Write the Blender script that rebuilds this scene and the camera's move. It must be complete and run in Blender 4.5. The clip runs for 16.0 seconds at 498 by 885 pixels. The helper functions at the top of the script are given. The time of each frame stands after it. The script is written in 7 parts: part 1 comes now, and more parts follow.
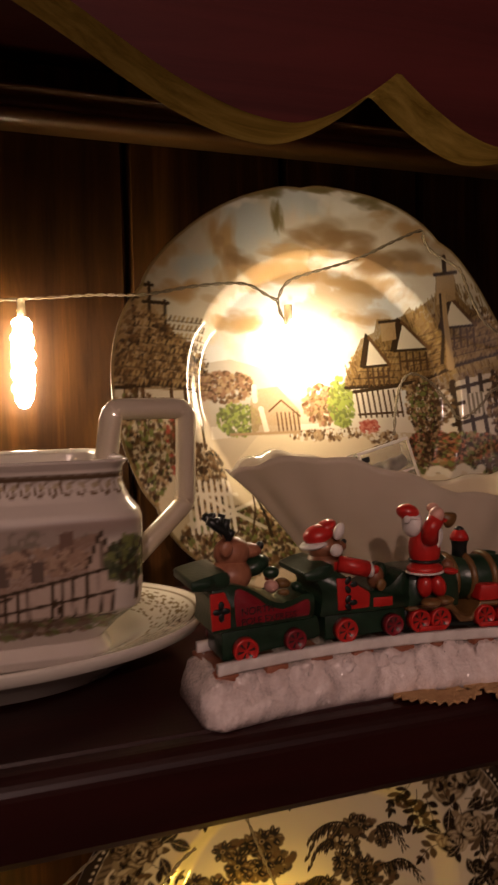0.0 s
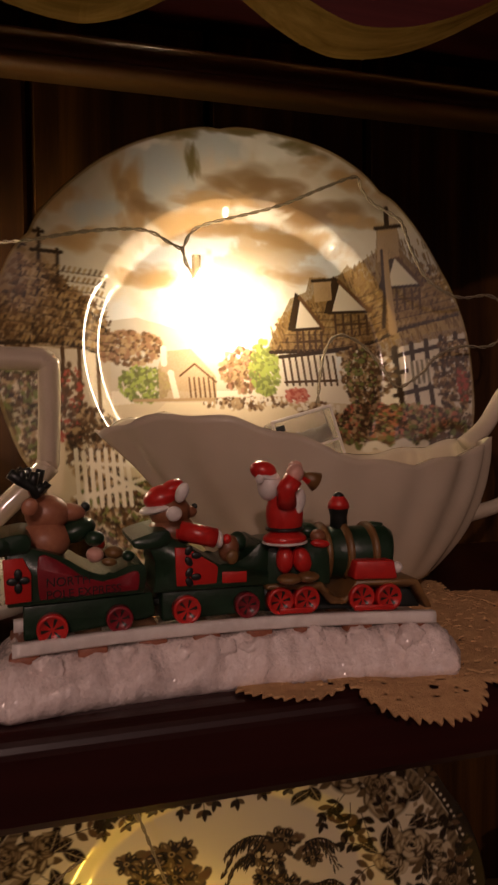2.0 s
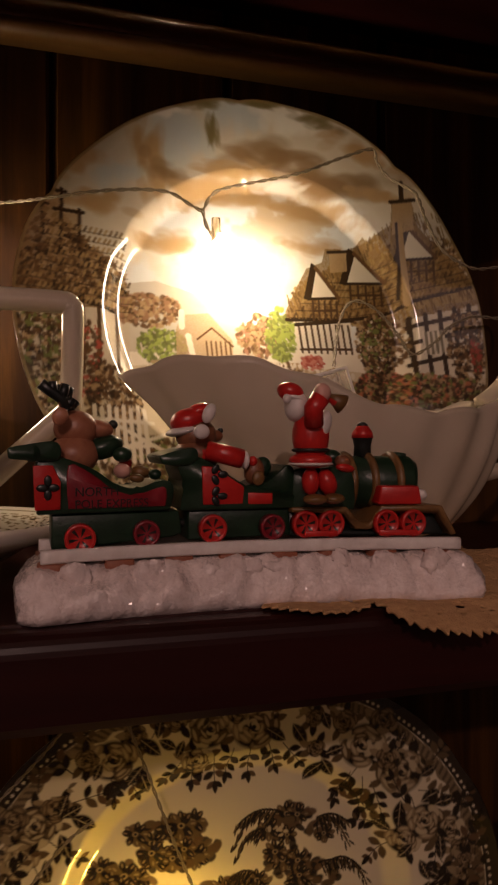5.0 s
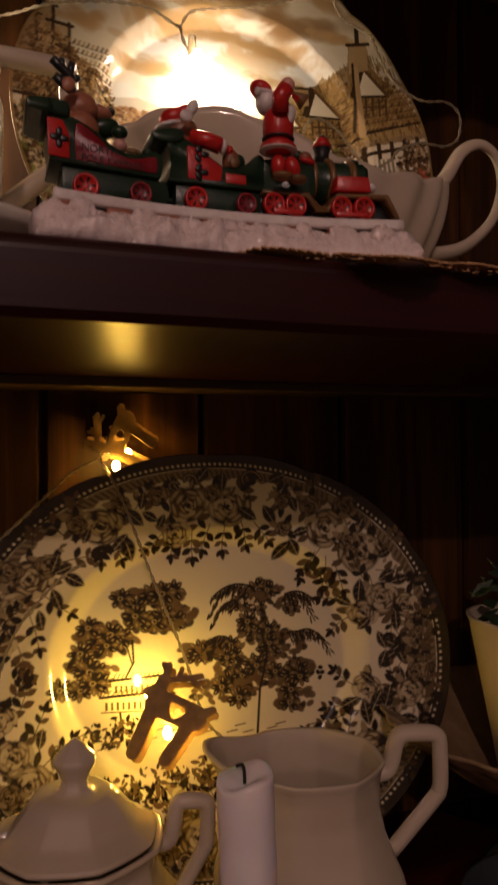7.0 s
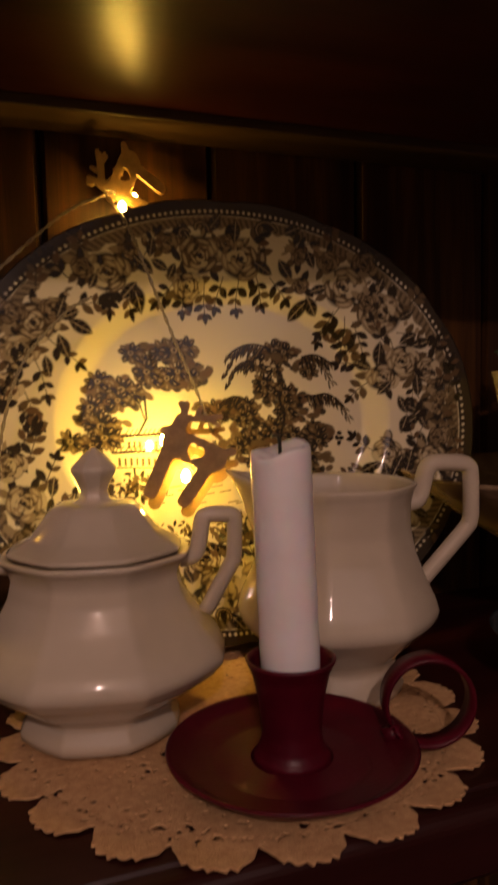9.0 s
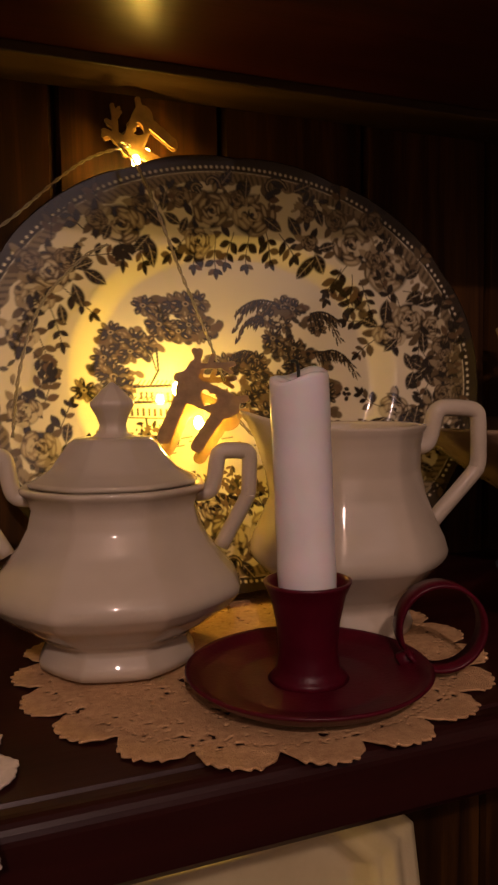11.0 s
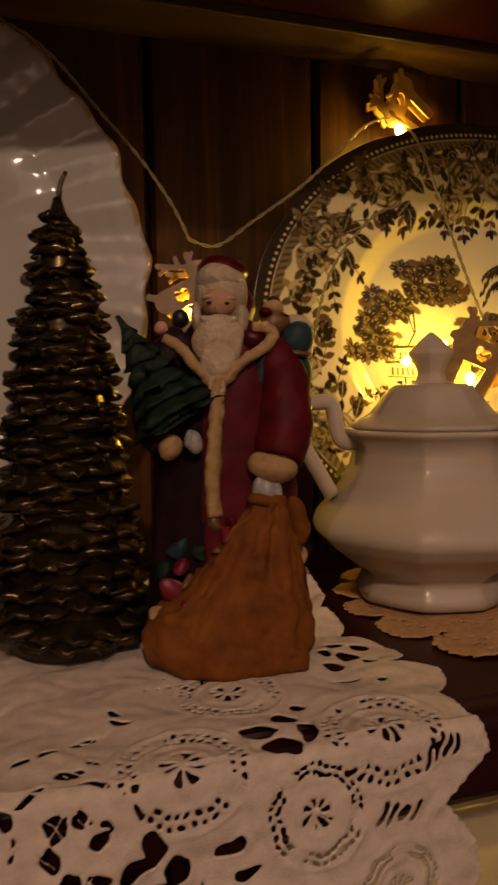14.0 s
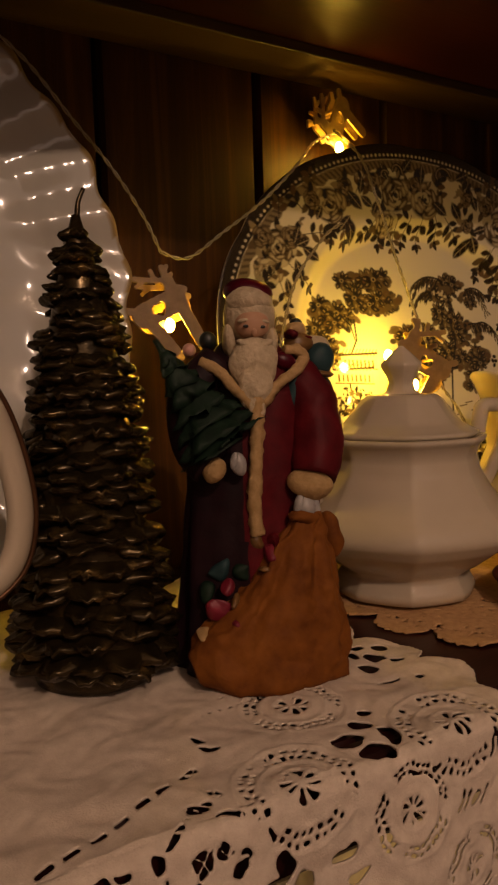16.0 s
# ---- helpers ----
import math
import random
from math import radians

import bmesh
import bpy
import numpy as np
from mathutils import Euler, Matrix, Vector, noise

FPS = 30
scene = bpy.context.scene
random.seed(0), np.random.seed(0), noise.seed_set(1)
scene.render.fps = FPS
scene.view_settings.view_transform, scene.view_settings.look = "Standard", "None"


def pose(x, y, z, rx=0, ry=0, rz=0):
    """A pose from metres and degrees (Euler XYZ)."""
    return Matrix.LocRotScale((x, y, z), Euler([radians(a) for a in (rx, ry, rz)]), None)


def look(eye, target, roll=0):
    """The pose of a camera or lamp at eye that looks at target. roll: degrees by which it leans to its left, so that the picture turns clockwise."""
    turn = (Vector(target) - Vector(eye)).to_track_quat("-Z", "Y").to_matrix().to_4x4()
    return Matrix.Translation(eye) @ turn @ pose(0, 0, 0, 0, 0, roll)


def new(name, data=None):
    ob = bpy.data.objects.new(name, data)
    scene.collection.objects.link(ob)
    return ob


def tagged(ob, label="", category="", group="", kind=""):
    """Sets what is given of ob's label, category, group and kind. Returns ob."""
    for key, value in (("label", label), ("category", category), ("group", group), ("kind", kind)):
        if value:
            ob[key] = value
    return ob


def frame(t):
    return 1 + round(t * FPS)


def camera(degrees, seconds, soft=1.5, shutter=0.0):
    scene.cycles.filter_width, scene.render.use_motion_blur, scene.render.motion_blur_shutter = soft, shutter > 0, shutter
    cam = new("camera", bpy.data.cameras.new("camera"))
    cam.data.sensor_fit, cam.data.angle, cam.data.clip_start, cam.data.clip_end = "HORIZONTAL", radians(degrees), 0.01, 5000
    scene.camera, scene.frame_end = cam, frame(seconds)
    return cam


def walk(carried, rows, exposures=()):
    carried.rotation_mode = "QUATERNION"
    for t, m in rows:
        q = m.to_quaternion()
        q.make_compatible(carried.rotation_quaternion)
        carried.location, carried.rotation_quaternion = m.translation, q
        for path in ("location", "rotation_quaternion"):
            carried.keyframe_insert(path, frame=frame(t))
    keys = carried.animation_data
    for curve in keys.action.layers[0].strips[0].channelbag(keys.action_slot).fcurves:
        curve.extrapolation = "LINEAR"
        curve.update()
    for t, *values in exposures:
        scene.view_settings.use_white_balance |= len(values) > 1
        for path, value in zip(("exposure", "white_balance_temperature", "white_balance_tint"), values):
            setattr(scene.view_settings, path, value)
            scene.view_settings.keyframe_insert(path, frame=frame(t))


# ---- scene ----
EXPOSURES = [(0.0, -0.02, 6500, 15), (3.0, -0.20, 6500, 17), (6.0, -0.32, 6500, 20), (7.2, -0.08, 6500, 20), (9.0, 0.40, 6400, 17), (12.0, 0.50, 6500, 15), (13.5, 0.42, 7100, 10), (16.0, 0.46, 7600, 7)]
cam = camera(37.11, 16.0, soft=2.3, shutter=0.5)
PATH = [
    (0, (-0.1095, -0.2101, 1.5629), (0.0237, 0.1666, 1.5443), -1.21),
    (0.5, (-0.0882, -0.2012, 1.5648), (0.0434, 0.1762, 1.5498), -1.02),
    (1, (-0.0603, -0.1988, 1.5591), (0.0676, 0.1799, 1.5452), -0.91),
    (1.5, (-0.0442, -0.1990, 1.5536), (0.0769, 0.1819, 1.5379), -0.87),
    (2, (-0.0354, -0.1916, 1.5413), (0.0792, 0.1913, 1.5260), -0.65),
    (2.5, (-0.0364, -0.1975, 1.5336), (0.0737, 0.1868, 1.5219), -0.51),
    (3, (-0.0327, -0.1961, 1.5221), (0.0761, 0.1887, 1.5124), -0.12),
    (3.2, (-0.0335, -0.1935, 1.5170), (0.0751, 0.1914, 1.5081), -0.05),
    (5.3, (-0.0460, -0.1913, 1.5041), (0.0719, 0.1909, 1.5059), 0.06),
    (5.5, (-0.0470, -0.1928, 1.4957), (0.0727, 0.1889, 1.4982), 0.11),
    (6, (-0.0536, -0.2012, 1.4592), (0.0716, 0.1786, 1.4642), 0.25),
    (6.5, (-0.0602, -0.2152, 1.4208), (0.0699, 0.1630, 1.4272), 0.02),
    (7, (-0.0611, -0.2291, 1.3910), (0.0722, 0.1480, 1.3971), -0.29),
    (7.5, (-0.0586, -0.2276, 1.3676), (0.0779, 0.1484, 1.3673), -0.55),
    (8, (-0.0606, -0.2207, 1.3378), (0.0781, 0.1544, 1.3307), -0.73),
    (8.5, (-0.0689, -0.2131, 1.3165), (0.0709, 0.1613, 1.2992), -0.91),
    (9, (-0.0715, -0.2040, 1.2938), (0.0687, 0.1693, 1.2622), -1.08),
    (9.2, (-0.0691, -0.2022, 1.2827), (0.0683, 0.1721, 1.2503), -1.16),
    (11.3, (-0.0892, -0.2085, 1.2659), (0.0560, 0.1630, 1.2370), -0.76),
    (11.5, (-0.0934, -0.2065, 1.2657), (0.0515, 0.1652, 1.2362), -0.67),
    (12, (-0.1151, -0.2012, 1.2646), (0.0256, 0.1718, 1.2321), -0.33),
    (12.5, (-0.1419, -0.1917, 1.2515), (-0.0116, 0.1855, 1.2239), -0.37),
    (13, (-0.1661, -0.1807, 1.2461), (-0.0416, 0.1984, 1.2180), -0.34),
    (13.5, (-0.1836, -0.1769, 1.2437), (-0.0609, 0.2027, 1.2146), -0.78),
    (14, (-0.2034, -0.1848, 1.2461), (-0.0777, 0.1939, 1.2173), -0.84),
    (14.5, (-0.2258, -0.1868, 1.2459), (-0.1116, 0.1956, 1.2182), -0.37),
    (15, (-0.2512, -0.1908, 1.2487), (-0.1208, 0.1863, 1.2200), -0.54),
    (15.5, (-0.2574, -0.1709, 1.2561), (-0.0750, 0.1833, 1.2207), -1.23),
    (16, (-0.2673, -0.1612, 1.2586), (-0.0604, 0.1792, 1.2218), -1.77),
]
walk(cam, [(t, look(eye, aim, roll)) for t, eye, aim, roll in PATH], EXPOSURES)

# ---- world and light ----
world = bpy.data.worlds.new("room_dark")
scene.world = world
world.use_nodes = True
wbg = world.node_tree.nodes["Background"]
wbg.inputs[0].default_value = (0.02, 0.018, 0.022, 1)
wbg.inputs[1].default_value = 0.3


def lamp(name, place, watts, colour, radius):
    data = bpy.data.lights.new(name, "POINT")
    data.energy, data.color, data.shadow_soft_size = watts, colour, radius
    ob = new(name, data)
    ob.location = place
    return ob


# a small bare bulb far back in the dim room, and a broad dim unseen fill
lamp("room_lamp", (-0.42, -1.35, 2.12), 17.5, (1.0, 0.69, 0.58), 0.016)
# added disc light, stands in for light bounced off ceiling and walls
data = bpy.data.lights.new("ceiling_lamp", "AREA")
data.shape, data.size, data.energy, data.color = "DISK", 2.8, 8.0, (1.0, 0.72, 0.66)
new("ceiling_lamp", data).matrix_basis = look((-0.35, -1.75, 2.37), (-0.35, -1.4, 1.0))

# ---- materials ----
def principled(name, base=(0.5, 0.5, 0.5), rough=0.5, metal=0.0, coat=0.0, **more):
    m = bpy.data.materials.new(name)
    m.use_nodes = True
    b = m.node_tree.nodes["Principled BSDF"]
    b.inputs["Base Color"].default_value = (*base, 1)
    b.inputs["Roughness"].default_value = rough
    b.inputs["Metallic"].default_value = metal
    b.inputs["Coat Weight"].default_value = coat
    b.inputs["Coat Roughness"].default_value = 0.08
    for key, value in more.items():
        b.inputs[key.replace("_", " ")].default_value = value
    return m


def link(m, a, b):
    m.node_tree.links.new(a, b)


def node(m, kind, **values):
    n = m.node_tree.nodes.new(kind)
    for key, value in values.items():
        n.inputs[key.replace("_", " ")].default_value = value
    return n


def bsdf(m):
    return m.node_tree.nodes["Principled BSDF"]


def ramp(m, source, stops):
    r = m.node_tree.nodes.new("ShaderNodeValToRGB")
    el = r.color_ramp.elements
    while len(el) < len(stops):
        el.new(0.5)
    for e, (pos, col) in zip(el, stops):
        e.position, e.color = pos, (*col, 1)
    link(m, source, r.inputs[0])
    return r


def coords(m, scale=(1, 1, 1)):
    c = m.node_tree.nodes.new("ShaderNodeTexCoord")
    k = m.node_tree.nodes.new("ShaderNodeMapping")
    k.inputs["Scale"].default_value = scale
    link(m, c.outputs["Object"], k.inputs["Vector"])
    return k.outputs["Vector"]


def bumped(m, height, strength=0.3, distance=0.001):
    b = m.node_tree.nodes.new("ShaderNodeBump")
    b.inputs["Strength"].default_value, b.inputs["Distance"].default_value = strength, distance
    link(m, height, b.inputs["Height"])
    link(m, b.outputs[0], bsdf(m).inputs["Normal"])


def mottled(name, stops, rough, scale=60, detail=4, bump=0.2, dist=0.0006, fine=600, **more):
    """Colour that varies at two scales, with fine relief."""
    m = principled(name, stops[0][1], rough, **more)
    v = coords(m)
    n1 = node(m, "ShaderNodeTexNoise", Scale=scale, Detail=detail, Roughness=0.6)
    n2 = node(m, "ShaderNodeTexNoise", Scale=fine, Detail=3.0)
    link(m, v, n1.inputs["Vector"]), link(m, v, n2.inputs["Vector"])
    r = ramp(m, n1.outputs[0], stops)
    link(m, r.outputs[0], bsdf(m).inputs["Base Color"])
    if bump:
        bumped(m, n2.outputs[0], bump, dist)
    return m


def wood(name, stops, rough, along="x", coat=0.3, scale=1.0):
    """Varnished timber with long grain along one axis."""
    m = principled(name, stops[0][1], rough, coat=coat)
    s = {"x": (3, 60, 60), "z": (60, 60, 3)}[along]
    v = coords(m, tuple(k * scale for k in s))
    n1 = node(m, "ShaderNodeTexNoise", Scale=1.0, Detail=6.0, Roughness=0.65, Distortion=0.6)
    n2 = node(m, "ShaderNodeTexNoise", Scale=8.0, Detail=4.0)
    info = m.node_tree.nodes.new("ShaderNodeObjectInfo")
    add = m.node_tree.nodes.new("ShaderNodeVectorMath")
    link(m, v, add.inputs[0]), link(m, info.outputs["Random"], add.inputs[1])
    sc = m.node_tree.nodes.new("ShaderNodeVectorMath")
    sc.operation = "SCALE"
    sc.inputs["Scale"].default_value = 7.0
    comb = m.node_tree.nodes.new("ShaderNodeCombineXYZ")
    for k in range(3):
        link(m, info.outputs["Random"], comb.inputs[k])
    link(m, comb.outputs[0], sc.inputs[0]), link(m, sc.outputs[0], add.inputs[1])
    link(m, add.outputs[0], n1.inputs["Vector"]), link(m, add.outputs[0], n2.inputs["Vector"])
    r = ramp(m, n1.outputs[0], stops)
    link(m, r.outputs[0], bsdf(m).inputs["Base Color"])
    bumped(m, n2.outputs[0], 0.12, 0.0004)
    return m


OAK = wood("varnished_oak", [(0.30, (0.012, 0.0040, 0.0010)), (0.5, (0.040, 0.015, 0.0029)), (0.72, (0.11, 0.045, 0.008))], 0.5, "z", 0.0)
bsdf(OAK).inputs["Specular IOR Level"].default_value = 0.18
MAHOGANY = wood("dark_mahogany", [(0.3, (0.014, 0.0026, 0.0022)), (0.6, (0.028, 0.0048, 0.0038)), (0.8, (0.050, 0.0095, 0.0070))], 0.33, "x", 0.0)
bsdf(MAHOGANY).inputs["Specular IOR Level"].default_value = 0.35
VALANCE_WOOD = wood("red_stained_wood", [(0.3, (0.045, 0.007, 0.007)), (0.6, (0.085, 0.014, 0.013)), (0.8, (0.12, 0.022, 0.018))], 0.5, "x", 0.0)
bsdf(VALANCE_WOOD).inputs["Specular IOR Level"].default_value = 0.15
EDGE_WOOD = wood("worn_pale_edge", [(0.3, (0.085, 0.050, 0.011)), (0.5, (0.16, 0.098, 0.024)), (0.7, (0.22, 0.140, 0.040))], 0.9, "x", 0.0, 2.5)
bsdf(EDGE_WOOD).inputs["Specular IOR Level"].default_value = 0.0
BATTEN_WOOD = wood("dark_oak_batten", [(0.3, (0.030, 0.014, 0.004)), (0.7, (0.06, 0.030, 0.008))], 0.5, "x", 0.0)
RAIL_WOOD = wood("honey_oak_rail", [(0.3, (0.08, 0.036, 0.009)), (0.7, (0.16, 0.078, 0.020))], 0.4, "x")
WALLPAINT = mottled("room_plaster", [(0.3, (0.50, 0.45, 0.40)), (0.7, (0.58, 0.53, 0.47))], 0.9, 3)
CARPET = mottled("room_carpet", [(0.3, (0.12, 0.05, 0.04)), (0.7, (0.18, 0.08, 0.06))], 0.95, 30)
GLAZE = mottled("white_ironstone_glaze", [(0.3, (0.49, 0.415, 0.31)), (0.7, (0.56, 0.485, 0.37))], 0.055, 25, 3, 0.03, 0.0003, 200)
WAX = mottled("white_candle_wax", [(0.3, (0.84, 0.78, 0.78)), (0.7, (0.90, 0.86, 0.86))], 0.22, 40, 3, 0.12, 0.0006, 110, coat=0.3, Subsurface_Weight=0.35, Subsurface_Scale=0.006)
SNOW = mottled("glitter_snow_resin", [(0.3, (0.70, 0.57, 0.53)), (0.7, (0.89, 0.78, 0.75))], 0.3, 260, 5, 0.55, 0.0009, 900)
nt = SNOW.node_tree
cells = node(SNOW, "ShaderNodeTexVoronoi", Scale=1500.0)
link(SNOW, coords(SNOW), cells.inputs["Vector"])
tip, geo, mixed = nt.nodes.new("ShaderNodeVectorMath"), nt.nodes.new("ShaderNodeNewGeometry"), nt.nodes.new("ShaderNodeVectorMath")
tip.operation, mixed.operation = "SUBTRACT", "MULTIPLY_ADD"
tip.inputs[1].default_value = (0.5, 0.5, 0.5)
link(SNOW, cells.outputs["Color"], tip.inputs[0]), link(SNOW, tip.outputs[0], mixed.inputs[0])
mixed.inputs[1].default_value = (1.6, 1.6, 1.6)
link(SNOW, geo.outputs["Normal"], mixed.inputs[2])
unit = nt.nodes.new("ShaderNodeVectorMath")
unit.operation = "NORMALIZE"
link(SNOW, mixed.outputs[0], unit.inputs[0]), link(SNOW, unit.outputs[0], bsdf(SNOW).inputs["Coat Normal"])
bsdf(SNOW).inputs["Coat Weight"].default_value, bsdf(SNOW).inputs["Coat Roughness"].default_value = 1.0, 0.16
RED = mottled("red_gloss_paint", [(0.3, (0.42, 0.014, 0.012)), (0.7, (0.55, 0.025, 0.018))], 0.3, 150)
MAROON = mottled("dark_red_enamel", [(0.3, (0.060, 0.0014, 0.008)), (0.7, (0.090, 0.0026, 0.011))], 0.36, 60)
bsdf(MAROON).inputs["Specular IOR Level"].default_value = 0.25
GREEN = mottled("dark_green_paint", [(0.3, (0.007, 0.022, 0.011)), (0.7, (0.014, 0.040, 0.020))], 0.3, 150)
CROCHET = mottled("ecru_crochet_cotton", [(0.3, (0.52, 0.29, 0.125)), (0.7, (0.68, 0.42, 0.20))], 0.9, 300, 4, 0.8, 0.0008, 1500)
LINEN = mottled("white_lace_linen", [(0.3, (0.60, 0.50, 0.40)), (0.7, (0.74, 0.64, 0.53))], 0.9, 200, 4, 0.5, 0.0005, 1800)
BRONZE = mottled("bronze_gold_wax", [(0.35, (0.030, 0.021, 0.010)), (0.6, (0.07, 0.048, 0.020)), (0.8, (0.34, 0.22, 0.075))], 0.24, 120, metal=0.7)


# ---- printed decoration ----
def value_noise(shape, cells, rng):
    """Smooth noise 0..1 on a grid."""
    g = rng.random((cells + 2, cells + 2))
    y = np.linspace(0, cells, shape[0])[:, None]
    x = np.linspace(0, cells, shape[1])[None, :]
    yi, xi = np.floor(y).astype(int), np.floor(x).astype(int)
    fy, fx = y - yi, x - xi
    fy, fx = fy * fy * (3 - 2 * fy), fx * fx * (3 - 2 * fx)
    a, b = g[yi, xi], g[yi, xi + 1]
    c, d = g[yi + 1, xi], g[yi + 1, xi + 1]
    return (a * (1 - fx) + b * fx) * (1 - fy) + (c * (1 - fx) + d * fx) * fy


def fbm(shape, cells, rng, octaves=5):
    out, amp, tot = 0.0, 1.0, 0.0
    for k in range(octaves):
        out = out + amp * value_noise(shape, cells * 2 ** k, rng)
        tot += amp
        amp *= 0.55
    return out / tot


class Print:
    """A flat picture in metres round the middle of a piece of china, laid on its glaze."""

    def __init__(self, half, n, ground, seed):
        self.half, self.n, self.rng = half, n, np.random.default_rng(seed)
        self.img = np.ones((n, n, 3)) * np.array(ground)
        self.step = 2 * half / n

    def grid(self, x0, x1, y0, y1):
        i0, i1 = [int(np.clip((v + self.half) / self.step, 0, self.n)) for v in (y0, y1)]
        j0, j1 = [int(np.clip((v + self.half) / self.step, 0, self.n)) for v in (x0, x1)]
        Y = (np.arange(i0, i1 + 1)[: self.n - i0] + 0.5) * self.step - self.half
        X = (np.arange(j0, j1 + 1)[: self.n - j0] + 0.5) * self.step - self.half
        return slice(i0, i0 + len(Y)), slice(j0, j0 + len(X)), X[None, :], Y[:, None]

    def lay(self, where, mask, colour, strength=1.0):
        m = (np.clip(mask, 0, 1) * strength)[..., None]
        self.img[where] = self.img[where] * (1 - m) + np.array(colour) * m

    def oval(self, x, y, rx, ry, colour, turn=0.0, strength=1.0, soft=0.15):
        r = max(rx, ry) * 1.3
        a, b, X, Y = self.grid(x - r, x + r, y - r, y + r)
        c, s = math.cos(turn), math.sin(turn)
        u, v = ((X - x) * c + (Y - y) * s) / rx, ((Y - y) * c - (X - x) * s) / ry
        self.lay((a, b), (1 - np.sqrt(u * u + v * v)) / soft + 0.5, colour, strength)

    def leaf(self, x, y, length, width, turn, colour, strength=1.0):
        r = length * 0.6
        a, b, X, Y = self.grid(x - r, x + r, y - r, y + r)
        c, s = math.cos(turn), math.sin(turn)
        u, v = ((X - x) * c + (Y - y) * s) / (length / 2), ((Y - y) * c - (X - x) * s) / (width / 2)
        self.lay((a, b), ((1 - u * u) - np.abs(v)) * 3 + 0.3, colour, strength * 1.0)

    def shape(self, pts, colour, strength=1.0, grain=0.0):
        xs, ys = [p[0] for p in pts], [p[1] for p in pts]
        a, b, X, Y = self.grid(min(xs), max(xs), min(ys), max(ys))
        inside = np.zeros(np.broadcast(X, Y).shape, bool)
        for (x0, y0), (x1, y1) in zip(pts, pts[1:] + pts[:1]):
            if y0 != y1:
                inside ^= ((Y >= min(y0, y1)) & (Y < max(y0, y1))) & (X < x0 + (Y - y0) * (x1 - x0) / (y1 - y0))
        m = inside.astype(float)
        if grain and m.size > 4:
            m = m * (1 - grain * self.rng.random(m.shape))
        self.lay((a, b), m, colour, strength)

    def line(self, pts, width, colour, strength=1.0):
        for (x0, y0), (x1, y1) in zip(pts, pts[1:]):
            w = width
            a, b, X, Y = self.grid(min(x0, x1) - w, max(x0, x1) + w, min(y0, y1) - w, max(y0, y1) + w)
            dx, dy = x1 - x0, y1 - y0
            t = np.clip(((X - x0) * dx + (Y - y0) * dy) / (dx * dx + dy * dy + 1e-12), 0, 1)
            d = np.hypot(X - x0 - t * dx, Y - y0 - t * dy)
            self.lay((a, b), (w / 2 - d) / self.step + 0.5, colour, strength)

    def dabs(self, x, y, rx, ry, count, size, colours, round_=True):
        """Many small leafy touches inside an oval."""
        for _ in range(count):
            t, r = self.rng.random() * 2 * math.pi, math.sqrt(self.rng.random())
            s = size * (0.5 + self.rng.random())
            col = colours[int(self.rng.integers(len(colours)))]
            px, py = x + rx * r * math.cos(t), y + ry * r * math.sin(t)
            if round_:
                self.oval(px, py, s, s * 0.7, col, self.rng.random() * 3, 0.9, 0.5)
            else:
                self.leaf(px, py, s * 2.6, s * 1.1, self.rng.random() * 6.3, col)

    def __call__(self, x, y):
        u = np.clip((x + self.half) / self.step - 0.5, 0, self.n - 1.001)
        v = np.clip((y + self.half) / self.step - 0.5, 0, self.n - 1.001)
        j, i = u.astype(int), v.astype(int)
        fu, fv = (u - j)[:, None], (v - i)[:, None]
        g = self.img
        return (g[i, j] * (1 - fu) + g[i, j + 1] * fu) * (1 - fv) + (g[i + 1, j] * (1 - fu) + g[i + 1, j + 1] * fu) * fv


CREAM, INK, DARK = (0.66, 0.60, 0.49), (0.055, 0.036, 0.02), (0.10, 0.06, 0.03)
BROWN, TAN, THATCH = (0.14, 0.08, 0.036), (0.38, 0.27, 0.15), (0.22, 0.145, 0.068)
OLIVE, LEAF, ROSE = (0.17, 0.19, 0.06), (0.30, 0.36, 0.09), (0.36, 0.09, 0.06)


def knots(pairs):
    """A plate's edge through (degrees, radius) points, smoothly joined all round."""
    ang = [a for a, _ in pairs]
    rad = [r for _, r in pairs]
    n = len(pairs)

    def edge(t):
        d = math.degrees(t) % 360
        k = max([i for i in range(n) if ang[i] <= d], default=n - 1)
        a0, a1 = ang[k], ang[(k + 1) % n] + (360 if k == n - 1 else 0)
        if d < a0:
            d += 360
        f = (d - a0) / (a1 - a0)
        p0, p1, p2, p3 = rad[k - 1], rad[k], rad[(k + 1) % n], rad[(k + 2) % n]
        return 0.5 * (2 * p1 + (p2 - p0) * f + (2 * p0 - 5 * p1 + 4 * p2 - p3) * f * f + (3 * p1 - p0 - 3 * p2 + p3) * f ** 3)
    return edge


def notched(edge, places, depth=0.0022, width=3.2):
    def cut(t):
        d = math.degrees(t)
        return edge(t) - sum(depth * math.exp(-(abs((d - p + 180) % 360 - 180) / width) ** 1.3) for p in places)
    return cut


lobed_edge = notched(knots([(0, 0.1165), (18, 0.1125), (36, 0.1108), (47, 0.1118), (60, 0.1122), (75, 0.1122), (90, 0.1124), (106, 0.1142), (120, 0.1158), (135, 0.1187), (152, 0.1232), (166, 0.1275), (180, 0.129), (200, 0.1287), (225, 0.1290), (250, 0.121), (270, 0.1165), (290, 0.119), (315, 0.1275), (335, 0.1235)]), (50, 99, 156, 210, 270, 330))


